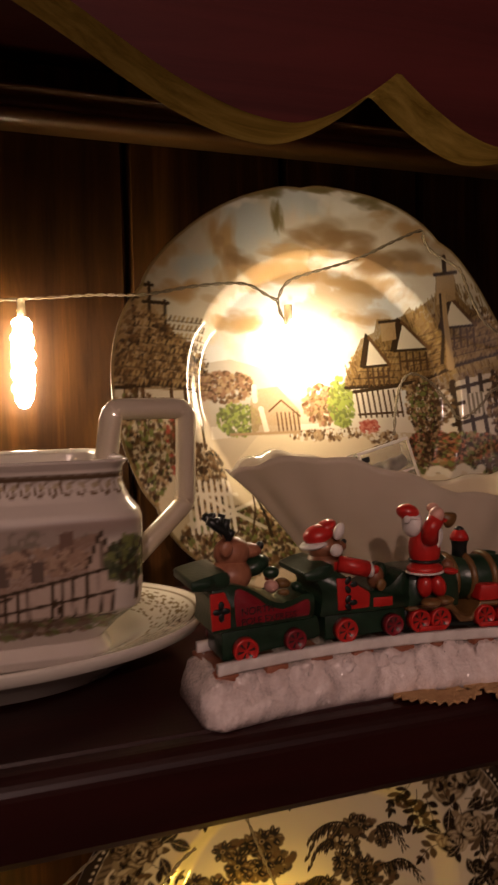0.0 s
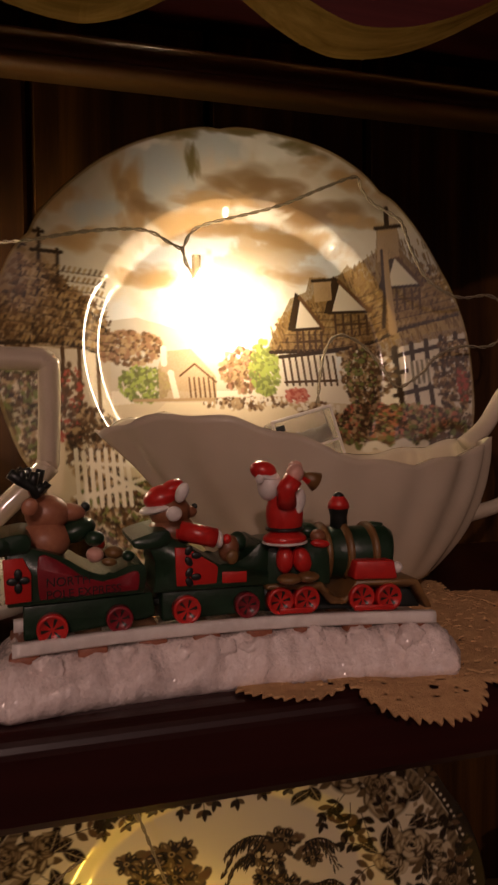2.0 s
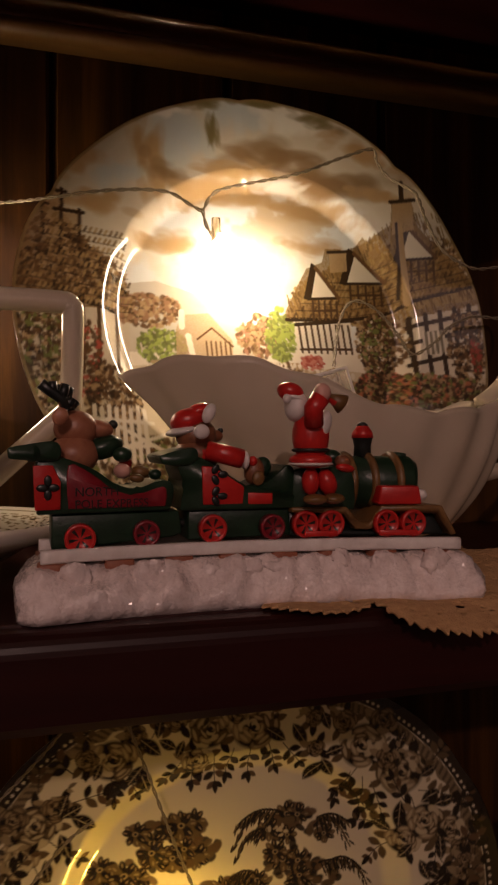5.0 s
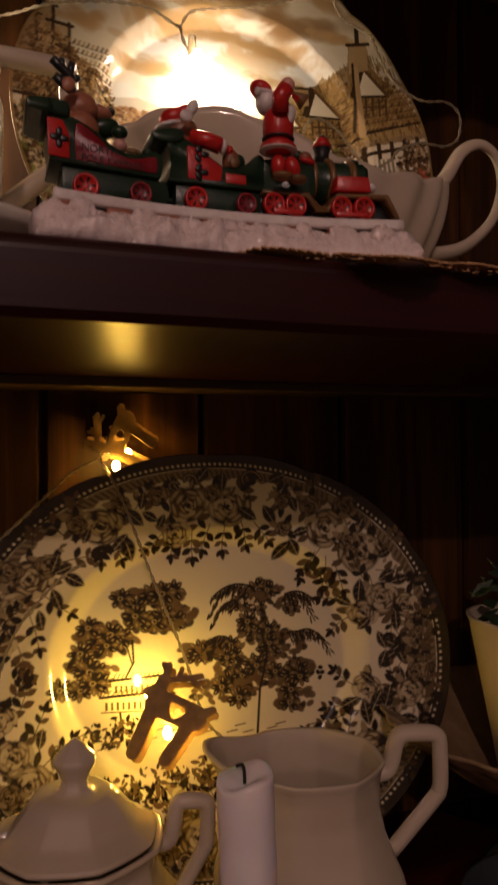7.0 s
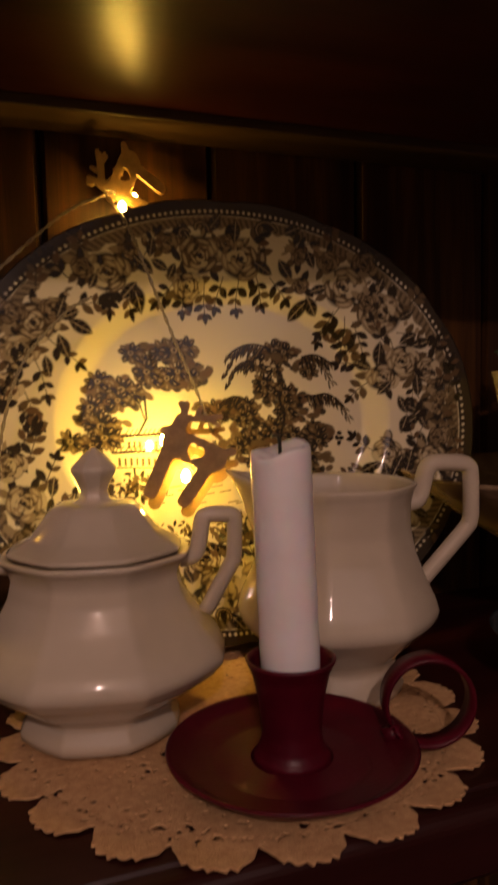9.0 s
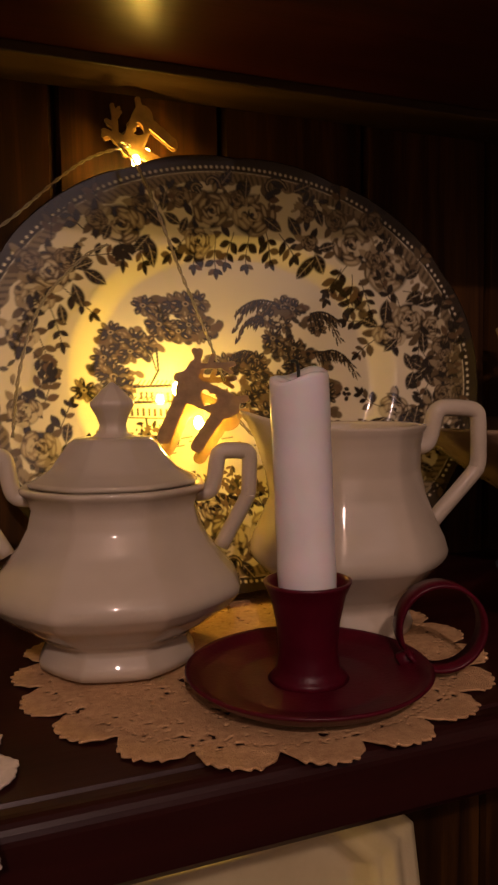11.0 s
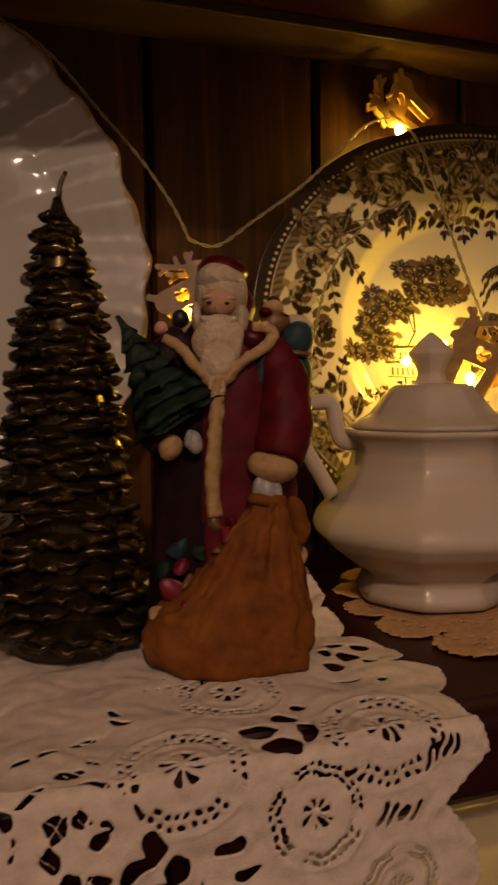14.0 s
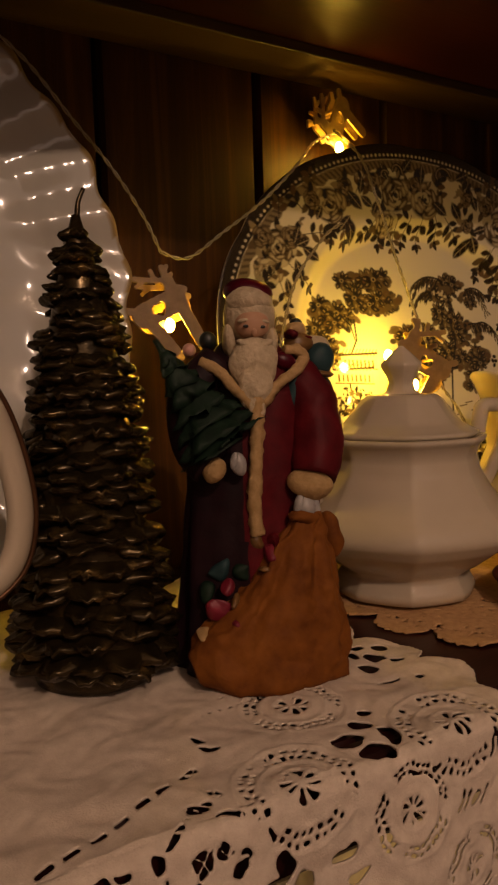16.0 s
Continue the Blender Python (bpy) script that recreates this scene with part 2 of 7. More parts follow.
def cottage_print():
    """A village lane with thatched cottages, a gate and a cloudy sky."""
    c = Print(0.132, 1000, CREAM, 5)
    at = lambda x, y: ((x - 455) / 3240, (690 - y) / 3230)
    n = c.n
    yy = np.linspace(-c.half, c.half, n)[:, None] * np.ones((1, n))
    cloud = fbm((n, n), 9, c.rng, 6)
    sky = (yy > -0.015)
    every = (slice(0, n), slice(0, n))
    c.lay(every, np.clip((fbm((n, n), 6, c.rng) - 0.45) * 5, 0, 1) * sky, (0.54, 0.54, 0.50), 0.6)
    c.lay(every, np.clip((np.hypot(yy, yy.T) - 0.076) * 120, 0, 1) * (yy > 0.0), (0.47, 0.41, 0.31), 0.55)
    well = np.clip((0.082 - np.hypot(yy, yy.T)) * 120, 0, 1) * np.clip((yy + 0.02) * 60, 0, 1)
    c.lay(every, well * np.clip((0.62 - cloud) * 7, 0, 1), (0.62, 0.67, 0.70), 0.65)
    c.lay(every, well * np.clip((yy - 0.040) * 70, 0, 1) * np.clip((cloud - 0.46) * 12, 0, 1), (0.44, 0.32, 0.18), 0.7)
    rim_tone = np.clip((np.hypot(yy, yy.T) - 0.112) * 90, 0, 1) * (yy > 0.03)
    c.lay(every, rim_tone * np.clip((fbm((n, n), 14, c.rng) - 0.35) * 5, 0, 1), (0.17, 0.13, 0.05), 0.7)
    def bank(x, y, rx, ry, colour, strength, lean=0.0):
        """A ragged bank of cloud, made of many soft touches."""
        for _ in range(26):
            g, h = c.rng.normal() * 0.42, c.rng.normal() * 0.34
            c.oval(*at(x + g * rx, y + h * ry + lean * g * rx), rx * c.rng.uniform(0.16, 0.34) / 3240, ry * c.rng.uniform(0.28, 0.55) / 3240, colour, c.rng.normal() * 0.2, strength * c.rng.uniform(0.35, 0.65), 0.6)

    tan, umber, moss, chalk, slate = (0.42, 0.29, 0.15), (0.25, 0.165, 0.085), (0.20, 0.165, 0.075), (0.66, 0.64, 0.58), (0.46, 0.49, 0.49)
    for x, y, rx, ry, colour, strength, lean in ((300, 402, 66, 56, slate, 0.8, 0.0), (400, 358, 58, 34, slate, 0.8, 0.0), (490, 355, 66, 30, chalk, 0.9, 0.1), (268, 365, 36, 20, chalk, 0.9, -0.3), (240, 440, 34, 60, tan, 0.9, 0.5), (275, 470, 46, 22, umber, 0.6, 0.4),
                                                 (318, 345, 50, 15, moss, 1.0, -0.1), (352, 388, 14, 34, moss, 1.0, 0.0), (232, 372, 40, 14, moss, 0.9, -0.5), (430, 335, 60, 10, moss, 0.9, 0.0), (545, 352, 50, 12, moss, 0.8, 0.3), (455, 418, 96, 28, umber, 0.9, 0.0), (400, 445, 70, 14, tan, 0.9, -0.1),
                                                 (585, 448, 104, 34, umber, 0.85, -0.05), (620, 400, 60, 20, tan, 0.9, 0.35), (382, 482, 112, 24, tan, 0.9, -0.1), (515, 498, 84, 18, tan, 1.0, 0.05), (470, 462, 60, 10, chalk, 0.8, 0.0), (165, 535, 58, 22, tan, 0.9, 0.0), (140, 470, 44, 24, tan, 0.9, -0.5),
                                                 (195, 480, 40, 24, slate, 0.7, -0.3), (275, 575, 60, 22, tan, 0.8, 0.1), (545, 560, 70, 18, tan, 0.6, 0.0), (655, 470, 46, 16, tan, 0.9, 0.2)):
        bank(x, y, rx, ry, colour, strength, lean)
    # low hills and the ground
    c.shape([at(x, y) for x, y in ((190, 650), (260, 640), (350, 665), (420, 690), (420, 760), (190, 760))], (0.40, 0.33, 0.23), 0.6)
    c.shape([at(x, y) for x, y in ((20, 800), (300, 775), (500, 775), (880, 800), (880, 1100), (20, 1100))], (0.52, 0.43, 0.29), 0.8)
    c.shape([at(x, y) for x, y in ((300, 778), (500, 782), (560, 810), (640, 900), (640, 1100), (240, 1100), (290, 900), (250, 830))], (0.62, 0.53, 0.37))
    # cottage by the gate
    c.shape([at(x, y) for x, y in ((30, 620), (60, 545), (100, 545), (150, 600), (215, 665), (225, 700), (30, 700))], THATCH, 1, 0.25)
    c.dabs(*at(120, 650), 90 / 3240, 45 / 3240, 420, 0.0012, [BROWN, DARK, INK, THATCH, TAN])
    for x, y in ((95, 522), (122, 550)):
        c.shape([at(p, q) for p, q in ((x - 14, y), (x + 14, y), (x + 14, y + 75), (x - 14, y + 75))], TAN, 0.9, 0.2)
        for k in (-14, 14):
            c.line([at(x + k, y), at(x + k, y + 72)], 0.0018, INK)
        c.line([at(x - 24, y + 4), at(x + 20, y + 4)], 0.0018, INK)
        c.line([at(x - 26, y + 26), at(x - 6, y + 26)], 0.0014, INK)
    c.line([at(105, 590), at(150, 605), at(215, 668)], 0.0018, INK)
    c.shape([at(x, y) for x, y in ((30, 700), (215, 700), (215, 800), (30, 830))], (0.50, 0.43, 0.32), 1, 0.2)
    for x in (60, 90, 140, 165, 195):
        c.line([at(x, 700), at(x, 800)], 0.002, DARK)
    c.dabs(*at(75, 800), 60 / 3240, 100 / 3240, 900, 0.0012, [INK, DARK, BROWN, TAN, OLIVE])
    c.dabs(*at(150, 790), 22 / 3240, 70 / 3240, 200, 0.0012, [ROSE, DARK, BROWN])
    c.dabs(*at(185, 850), 45 / 3240, 60 / 3240, 500, 0.0012, [INK, DARK, BROWN, TAN])
    c.dabs(*at(240, 960), 110 / 3240, 60 / 3240, 1300, 0.0012, [INK, DARK, BROWN, TAN, OLIVE])
    for k in range(8):
        c.line([at(155 + 11 * k, 855 + 4 * (k % 2)), at(158 + 11 * k, 940)], 0.0019, CREAM)
    for a, b in (((150, 875), (245, 880)), ((152, 925), (240, 915)), ((160, 930), (290, 890)), ((180, 880), (290, 940))):
        c.line([at(*a), at(*b)], 0.0018, CREAM)
    c.line([at(285, 870), at(300, 955)], 0.002, INK), c.line([at(285, 870), at(265, 950)], 0.0012, DARK)
    for k in range(260):
        q = c.rng.random(2)
        px, py = 30 + 175 * q[0], 555 + 130 * q[1]
        if py > 540 + 0.62 * max(0, px - 60):
            c.oval(*at(px, py), 0.0019, 0.0010, ((0.15, 0.09, 0.04), (0.26, 0.17, 0.08), INK)[int(c.rng.integers(3))], c.rng.random(), 0.85, 0.3)
    c.line([at(30, 700), at(120, 690), at(225, 702)], 0.0024, INK)
    # middle distance
    c.dabs(*at(245, 690), 55 / 3240, 28 / 3240, 320, 0.0013, [BROWN, TAN, (0.28, 0.17, 0.1)])
    c.dabs(*at(268, 748), 42 / 3240, 30 / 3240, 330, 0.0011, [OLIVE, LEAF, (0.14, 0.15, 0.05)])
    c.shape([at(x, y) for x, y in ((290, 720), (300, 695), (345, 690), (385, 735), (385, 775), (290, 775))], TAN, 0.9, 0.3)
    c.line([at(300, 690), at(300, 715)], 0.003, CREAM), c.line([at(310, 730), at(318, 770)], 0.003, CREAM)
    for k in range(6):
        c.line([at(340 + 8 * k, 738), at(342 + 8 * k, 770)], 0.0009, BROWN)
    c.line([at(325, 735), at(350, 715), at(385, 745)], 0.001, BROWN)
    c.dabs(*at(430, 725), 38 / 3240, 38 / 3240, 380, 0.0012, [BROWN, TAN, (0.35, 0.19, 0.12), THATCH])
    c.dabs(*at(470, 722), 26 / 3240, 48 / 3240, 420, 0.0011, [OLIVE, LEAF, LEAF, (0.2, 0.22, 0.06)])
    c.line([at(250, 775), at(500, 772)], 0.0016, TAN)
    c.dabs(*at(440, 780), 80 / 3240, 10 / 3240, 160, 0.0012, [CREAM, TAN, BROWN])
    # the row of cottages
    c.shape([at(x, y) for x, y in ((480, 690), (530, 615), (560, 600), (600, 560), (640, 545), (690, 510), (720, 520), (790, 600), (830, 640), (835, 700), (700, 705), (600, 695))], THATCH, 1, 0.3)
    c.dabs(*at(600, 650), 105 / 3240, 48 / 3240, 620, 0.0010, [BROWN, THATCH, TAN, (0.38, 0.27, 0.12)])
    c.dabs(*at(730, 600), 90 / 3240, 60 / 3240, 620, 0.0010, [BROWN, THATCH, DARK, TAN])
    c.shape([at(x, y) for x, y in ((690, 640), (745, 635), (830, 620), (835, 655), (700, 675))], (0.36, 0.26, 0.11), 0.8, 0.3)
    ROOF = [(0.19, 0.12, 0.045), (0.26, 0.17, 0.06), (0.13, 0.08, 0.032), (0.30, 0.21, 0.09)]
    c.shape([at(x, y) for x, y in ((480, 680), (523, 600), (553, 587), (561, 561), (591, 559), (595, 587), (629, 539), (672, 578), (676, 482), (710, 474), (723, 526), (748, 552), (782, 578), (822, 632), (714, 657), (655, 680), (587, 690), (485, 694))], (0.23, 0.15, 0.058), 1, 0.35)
    for k in range(900):
        q = c.rng.random(2)
        px, py = 485 + 335 * q[0], 690 - 40 * q[1] - 150 * q[1] * min(1, q[0] * 1.6)
        tip = 6 + 8 * c.rng.random()
        c.line([at(px, py), at(px + 0.35 * tip, py + tip)], 0.0007, ROOF[int(c.rng.integers(4))], 0.85)
    c.line([at(482, 694), at(587, 690), at(655, 680), at(714, 657), at(822, 632)], 0.0020, INK)
    # courses of thatch and tile
    def courses(p, q, up, rows, width, tones):
        """Rows of short strokes parallel to an eave from p to q, climbing along up."""
        for k in range(rows):
            f = k / rows
            for m in range(int(width * (1 - 0.35 * f))):
                g = (m + 0.5 * (k % 2) + 0.3 * c.rng.random()) / width + 0.17 * f
                x, y = p[0] + (q[0] - p[0]) * g + up[0] * f, p[1] + (q[1] - p[1]) * g + up[1] * f
                c.line([at(x, y), at(x + 3.5, y - 7)], 0.0012, tones[int(c.rng.integers(len(tones)))], 0.85)
            c.line([at(p[0] + up[0] * f + 0.17 * f * (q[0] - p[0]), p[1] + up[1] * f), at(p[0] + (q[0] - p[0]) * (1 - 0.2 * f) + up[0] * f, q[1] + up[1] * f)], 0.0007, INK, 0.55)

    warm = [(0.17, 0.105, 0.045), (0.27, 0.18, 0.08), (0.10, 0.06, 0.028), (0.34, 0.24, 0.115)]
    courses((32, 690), (222, 696), (20, -125), 9, 24, warm)
    courses((700, 655), (822, 632), (-10, -95), 7, 15, warm)
    courses((488, 690), (590, 688), (52, -80), 6, 14, warm)
    courses((596, 684), (690, 668), (30, -100), 7, 12, warm)
    for x, y, w in ((545, 622, 22), (622, 590, 30), (712, 552, 27)):
        c.shape([at(x - w, y + 32), at(x - w * 0.2, y - 22), at(x + w * 1.5, y + 28)], CREAM)
        c.shape([at(x - w - 8, y + 34), at(x - w * 0.55, y - 34), at(x - w * 0.1, y - 26), at(x - w + 6, y + 34)], INK)
        c.line([at(x - w, y + 33), at(x + w * 1.6, y + 28)], 0.0016, INK)
        c.line([at(x - w * 0.2, y - 24), at(x + w * 1.6, y + 28)], 0.0022, BROWN)
        for k in range(5):
            c.line([at(x - w * 0.6 + k * w * 0.5, y + 36), at(x - w * 0.6 + k * w * 0.5, y + 70)], 0.0013, DARK)
        c.line([at(x - w * 0.6, y + 54), at(x + w * 1.4, y + 50)], 0.0012, DARK)
    c.shape([at(x, y) for x, y in ((568, 568), (600, 565), (600, 600), (568, 605))], TAN, 1, 0.3)
    c.line([at(566, 567), at(602, 563)], 0.0018, INK)
    c.shape([at(x, y) for x, y in ((678, 480), (712, 478), (716, 530), (676, 540))], TAN, 1, 0.3)
    c.line([at(674, 482), at(716, 478)], 0.0022, INK), c.line([at(693, 448), at(694, 478)], 0.0028, INK)
    c.shape([at(x, y) for x, y in ((500, 700), (600, 690), (600, 750), (505, 752))], CREAM, 0.95)
    for k in range(9):
        c.line([at(503 + 11.5 * k, 700), at(508 + 11.5 * k, 750)], 0.0013, DARK)
    c.line([at(498, 702), at(604, 690)], 0.002, INK), c.line([at(505, 745), at(600, 742)], 0.0014, DARK)
    c.shape([at(x, y) for x, y in ((700, 690), (832, 665), (838, 800), (705, 800))], (0.60, 0.54, 0.43), 0.95, 0.1)
    for k in range(6):
        c.line([at(704 + 26 * k, 688 - 5 * k), at(708 + 26 * k, 800)], 0.0026, INK)
    for y in (700, 730, 768):
        c.line([at(700, y + 4), at(835, y - 22)], 0.0024, INK)
    c.line([at(690, 530), at(702, 660)], 0.0034, TAN), c.line([at(684, 520), at(690, 650)], 0.0016, INK)
    c.shape([at(x, y) for x, y in ((722, 715), (760, 710), (762, 752), (724, 755))], (0.25, 0.22, 0.16))
    for k in range(5):
        c.line([at(724 + 9 * k, 714), at(726 + 9 * k, 754)], 0.0012, CREAM)
    c.dabs(*at(655, 730), 48 / 3240, 52 / 3240, 620, 0.0011, [BROWN, TAN, DARK, THATCH, CREAM])
    c.dabs(*at(800, 740), 34 / 3240, 70 / 3240, 420, 0.0011, [DARK, BROWN, TAN, INK])
    c.dabs(*at(815, 760), 10 / 3240, 34 / 3240, 80, 0.0011, [ROSE, BROWN])
    c.dabs(*at(525, 768), 22 / 3240, 12 / 3240, 110, 0.0010, [ROSE, (0.5, 0.2, 0.14)])
    c.dabs(*at(655, 800), 48 / 3240, 20 / 3240, 220, 0.0012, [ROSE, (0.48, 0.2, 0.12), BROWN])
    c.dabs(*at(660, 835), 62 / 3240, 28 / 3240, 420, 0.0013, [BROWN, DARK, (0.3, 0.19, 0.08), OLIVE])
    c.dabs(*at(770, 835), 70 / 3240, 36 / 3240, 620, 0.0012, [INK, OLIVE, DARK, BROWN])
    for k in range(14):
        c.oval(*at(645 + 7 * k, 862 - 8 * math.sin(k)), 0.0026, 0.002, (0.6, 0.55, 0.43), 0, 1, 0.4)
    c.dabs(*at(690, 815), 110 / 3240, 26 / 3240, 900, 0.0012, [INK, DARK, BROWN, OLIVE, (0.42, 0.17, 0.09), TAN])
    c.dabs(*at(650, 740), 34 / 3240, 62 / 3240, 420, 0.0011, [DARK, BROWN, INK, TAN, OLIVE])
    c.dabs(*at(560, 790), 40 / 3240, 10 / 3240, 90, 0.0013, [CREAM, TAN, BROWN])
    c.dabs(*at(700, 950), 130 / 3240, 70 / 3240, 900, 0.0013, [INK, DARK, BROWN, OLIVE])
    c.img = np.clip(c.img ** 1.15 * 1.12, 0, 0.8)
    rim = np.array([lobed_edge(t) for t in np.linspace(-np.pi, np.pi, 1441)])
    ang = np.arctan2(yy, yy.T)
    gap = np.interp(ang, np.linspace(-np.pi, np.pi, 1441), rim) - np.hypot(yy, yy.T)
    c.lay(every, np.clip((0.0018 - gap) * 1500, 0, 1), (0.22, 0.15, 0.06), 0.85)
    return c


def floral_print():
    """Dark brown roses and sprigs round the rim, a beaded line and two spreading trees over a lake house."""
    c = Print(0.152, 1250, (0.62, 0.55, 0.42), 9)
    ink2, mid, grey, pale = (0.022, 0.015, 0.008), (0.10, 0.068, 0.034), (0.25, 0.19, 0.115), (0.46, 0.385, 0.265)
    edge = ellipse(0.1425, 0.117, 2.05)
    n, rng = c.n, c.rng
    lin = (np.arange(n) + 0.5) * c.step - c.half
    X, Y = np.meshgrid(lin, lin)
    T = np.arctan2(Y, X)
    E = (np.abs(np.cos(T) / 0.1425) ** 2.05 + np.abs(np.sin(T) / 0.117) ** 2.05) ** (-1 / 2.05)
    D = E - np.hypot(X, Y)
    every = (slice(0, n), slice(0, n))
    c.lay(every, np.clip((0.0088 - D) * 1500, 0, 1), (0.030, 0.021, 0.013), 1)
    c.lay(every, np.clip((0.0150 + 0.0010 * np.sin(T * 60) - D) * 1500, 0, 1) * (D > 0.0088), (0.17, 0.125, 0.07), 0.95)
    c.lay(every, np.clip(np.sin(T * 210 + D * 900) * 3, 0, 1) * (D > 0.0096) * (D < 0.0142), (0.06, 0.042, 0.022), 0.75)
    for k in range(230):
        a = 2 * math.pi * k / 230
        r = edge(a) - 0.0062
        c.oval(r * math.cos(a), r * math.sin(a), 0.00078, 0.00078, (0.62, 0.55, 0.42), 0, 1, 0.5)

    def at(px, py):
        """From drawing units, as the platter is seen a little from one side."""
        u, v = px / 1000, py / 1000
        w = 1 - 0.19695 * u + 0.03334 * v
        return (0.29274 * u - 0.01748 * v - 0.10749) / w, (-0.0096 * u - 0.2821 * v + 0.2142) / w

    K = 1 / 3150

    def ribbed(x, y, length, width, turn, col):
        c.leaf(x, y, length, width, turn, col)
        q = length * 0.42
        c.line([(x - q * math.cos(turn), y - q * math.sin(turn)), (x + q * math.cos(turn), y + q * math.sin(turn))], 0.00045, pale, 0.7)
        for k in (-0.22, 0.02, 0.24):
            bx, by = x + length * k * math.cos(turn), y + length * k * math.sin(turn)
            for sgn in (-1, 1):
                c.line([(bx, by), (bx + width * 0.36 * math.cos(turn + sgn * 0.9), by + width * 0.36 * math.sin(turn + sgn * 0.9))], 0.0003, grey, 0.6)

    def rose(x, y, s, tone=grey, light=pale):
        """Loose overlapping petals, each with a dark hollow behind it."""
        c.oval(x, y, s * 0.92, s * 0.84, ink2, rng.random(), 1, 0.2)
        for k in range(17):
            q = 0.88 * (1 - k / 17) ** 0.8
            a = 2.4 * k + rng.normal() * 0.25
            w, h = s * (0.20 + 0.24 * q) * rng.uniform(0.8, 1.15), s * (0.13 + 0.12 * q)
            px, py = x + s * q * math.cos(a), y + s * 0.9 * q * math.sin(a)
            c.oval(px - s * 0.07 * math.cos(a), py - s * 0.07 * math.sin(a), w * 1.12, h * 1.2, ink2, a + 1.57, 1, 0.25)
            c.oval(px, py, w, h, (light, tone, mid, tone)[int(rng.integers(4))], a + 1.57, 0.95, 0.3)
            c.oval(px + s * 0.05 * math.cos(a), py + s * 0.05 * math.sin(a), w * 0.7, h * 0.35, light, a + 1.57, 0.7, 0.5)
        c.oval(x, y, s * 0.10, s * 0.09, ink2, 0, 1, 0.4)

    def sprig(x, y, turn, length, count, leaf, cols):
        """A bending stem with paired leaflets."""
        px, py, a = x, y, turn
        bend = rng.uniform(-0.12, 0.12)
        for k in range(count):
            a += bend
            qx, qy = px + length / count * math.cos(a), py + length / count * math.sin(a)
            c.line([(px, py), (qx, qy)], 0.0005, ink2)
            for sgn in (-1, 1):
                b = a + sgn * rng.uniform(0.7, 1.1)
                size = leaf * (1.0 - 0.4 * k / count) * rng.uniform(0.8, 1.15)
                c.leaf(qx + size * 0.5 * math.cos(b), qy + size * 0.5 * math.sin(b), size, size * 0.55, b, cols[int(rng.integers(len(cols)))])
            px, py = qx, qy
        c.leaf(px + leaf * 0.4 * math.cos(a), py + leaf * 0.4 * math.sin(a), leaf, leaf * 0.42, a, cols[0])

    def posy(roses, darks, sprays, flip):
        """One bunch of the border; flip mirrors it to the lower half."""
        f = lambda q: (q[0], -q[1]) if flip else q
        for px, py, turn, length in sprays:
            x, y = f(at(px, py))
            sprig(x, y, -turn if flip else turn, length * K, 3, 0.0072, [ink2, ink2, mid, DARK])
        for px, py, r in roses:
            x, y = f(at(px, py))
            for k in range(5):
                a = 1.257 * k + rng.normal() * 0.3
                c.leaf(x + r * K * 1.15 * math.cos(a), y + r * K * 1.1 * math.sin(a), 0.0085, 0.0042, a, (mid, ink2, grey)[k % 3])
        for px, py, r in roses:
            rose(*f(at(px, py)), r * K, *((grey, pale) if r > 24 else (mid, grey)))
        for px, py, turn, length in darks:
            x, y = f(at(px, py))
            ribbed(x, y, length * K, length * K * 0.52, -turn if flip else turn, ink2)

    for flip in (False, True):
        posy([(350, 452, 36), (424, 458, 40), (330, 505, 26), (292, 432, 20), (395, 432, 18), (525, 455, 16)],
             [(318, 410, 2.2, 36), (372, 398, 0.9, 40), (462, 474, -0.6, 42), (502, 478, -1.0, 44), (410, 412, 1.5, 38), (278, 470, 2.6, 34), (300, 480, -2.0, 30), (512, 410, 0.4, 38), (545, 460, -1.2, 34)],
             [(330, 500, -1.9, 40), (360, 500, -1.4, 46), (305, 500, -2.3, 38), (420, 490, -1.6, 46), (450, 485, -1.3, 46), (475, 490, -0.9, 44), (392, 490, -1.9, 44), (440, 440, 0.9, 40), (500, 440, 0.3, 46)], flip)
        posy([(185, 484, 36), (140, 478, 18), (222, 446, 18)],
             [(248, 470, -0.7, 46), (240, 526, -1.2, 52), (225, 515, -2.3, 40), (160, 500, -2.0, 30), (262, 440, 1.4, 34)],
             [(180, 505, -1.2, 40), (205, 500, -1.0, 46), (120, 500, 2.5, 46), (250, 455, 1.1, 40), (150, 455, 2.2, 36)], flip)
        posy([(58, 575, 36), (30, 625, 30), (92, 552, 22), (20, 560, 22), (8, 690, 26)],
             [(140, 580, -0.5, 44), (110, 615, -1.2, 42), (104, 548, 1.2, 36), (82, 650, -1.4, 34), (120, 560, 0.4, 34)],
             [(80, 600, -0.8, 60), (60, 640, -1.1, 56), (120, 545, 0.2, 56), (40, 690, -1.2, 56), (60, 520, 1.5, 40), (30, 720, -0.9, 40), (0, 780, -1.2, 46), (20, 860, -0.7, 50)], flip)
        posy([(606, 508, 40), (575, 465, 22), (640, 470, 24), (530, 505, 16)],
             [(532, 545, -2.3, 48), (552, 540, -1.0, 40), (562, 512, 0.3, 36), (690, 520, 1.5, 38), (668, 508, 1.1, 40)],
             [(590, 550, -1.9, 52), (610, 560, -1.5, 60), (625, 570, -1.2, 56), (600, 545, -2.4, 48), (640, 455, 0.8, 40), (580, 440, 1.4, 32)], flip)
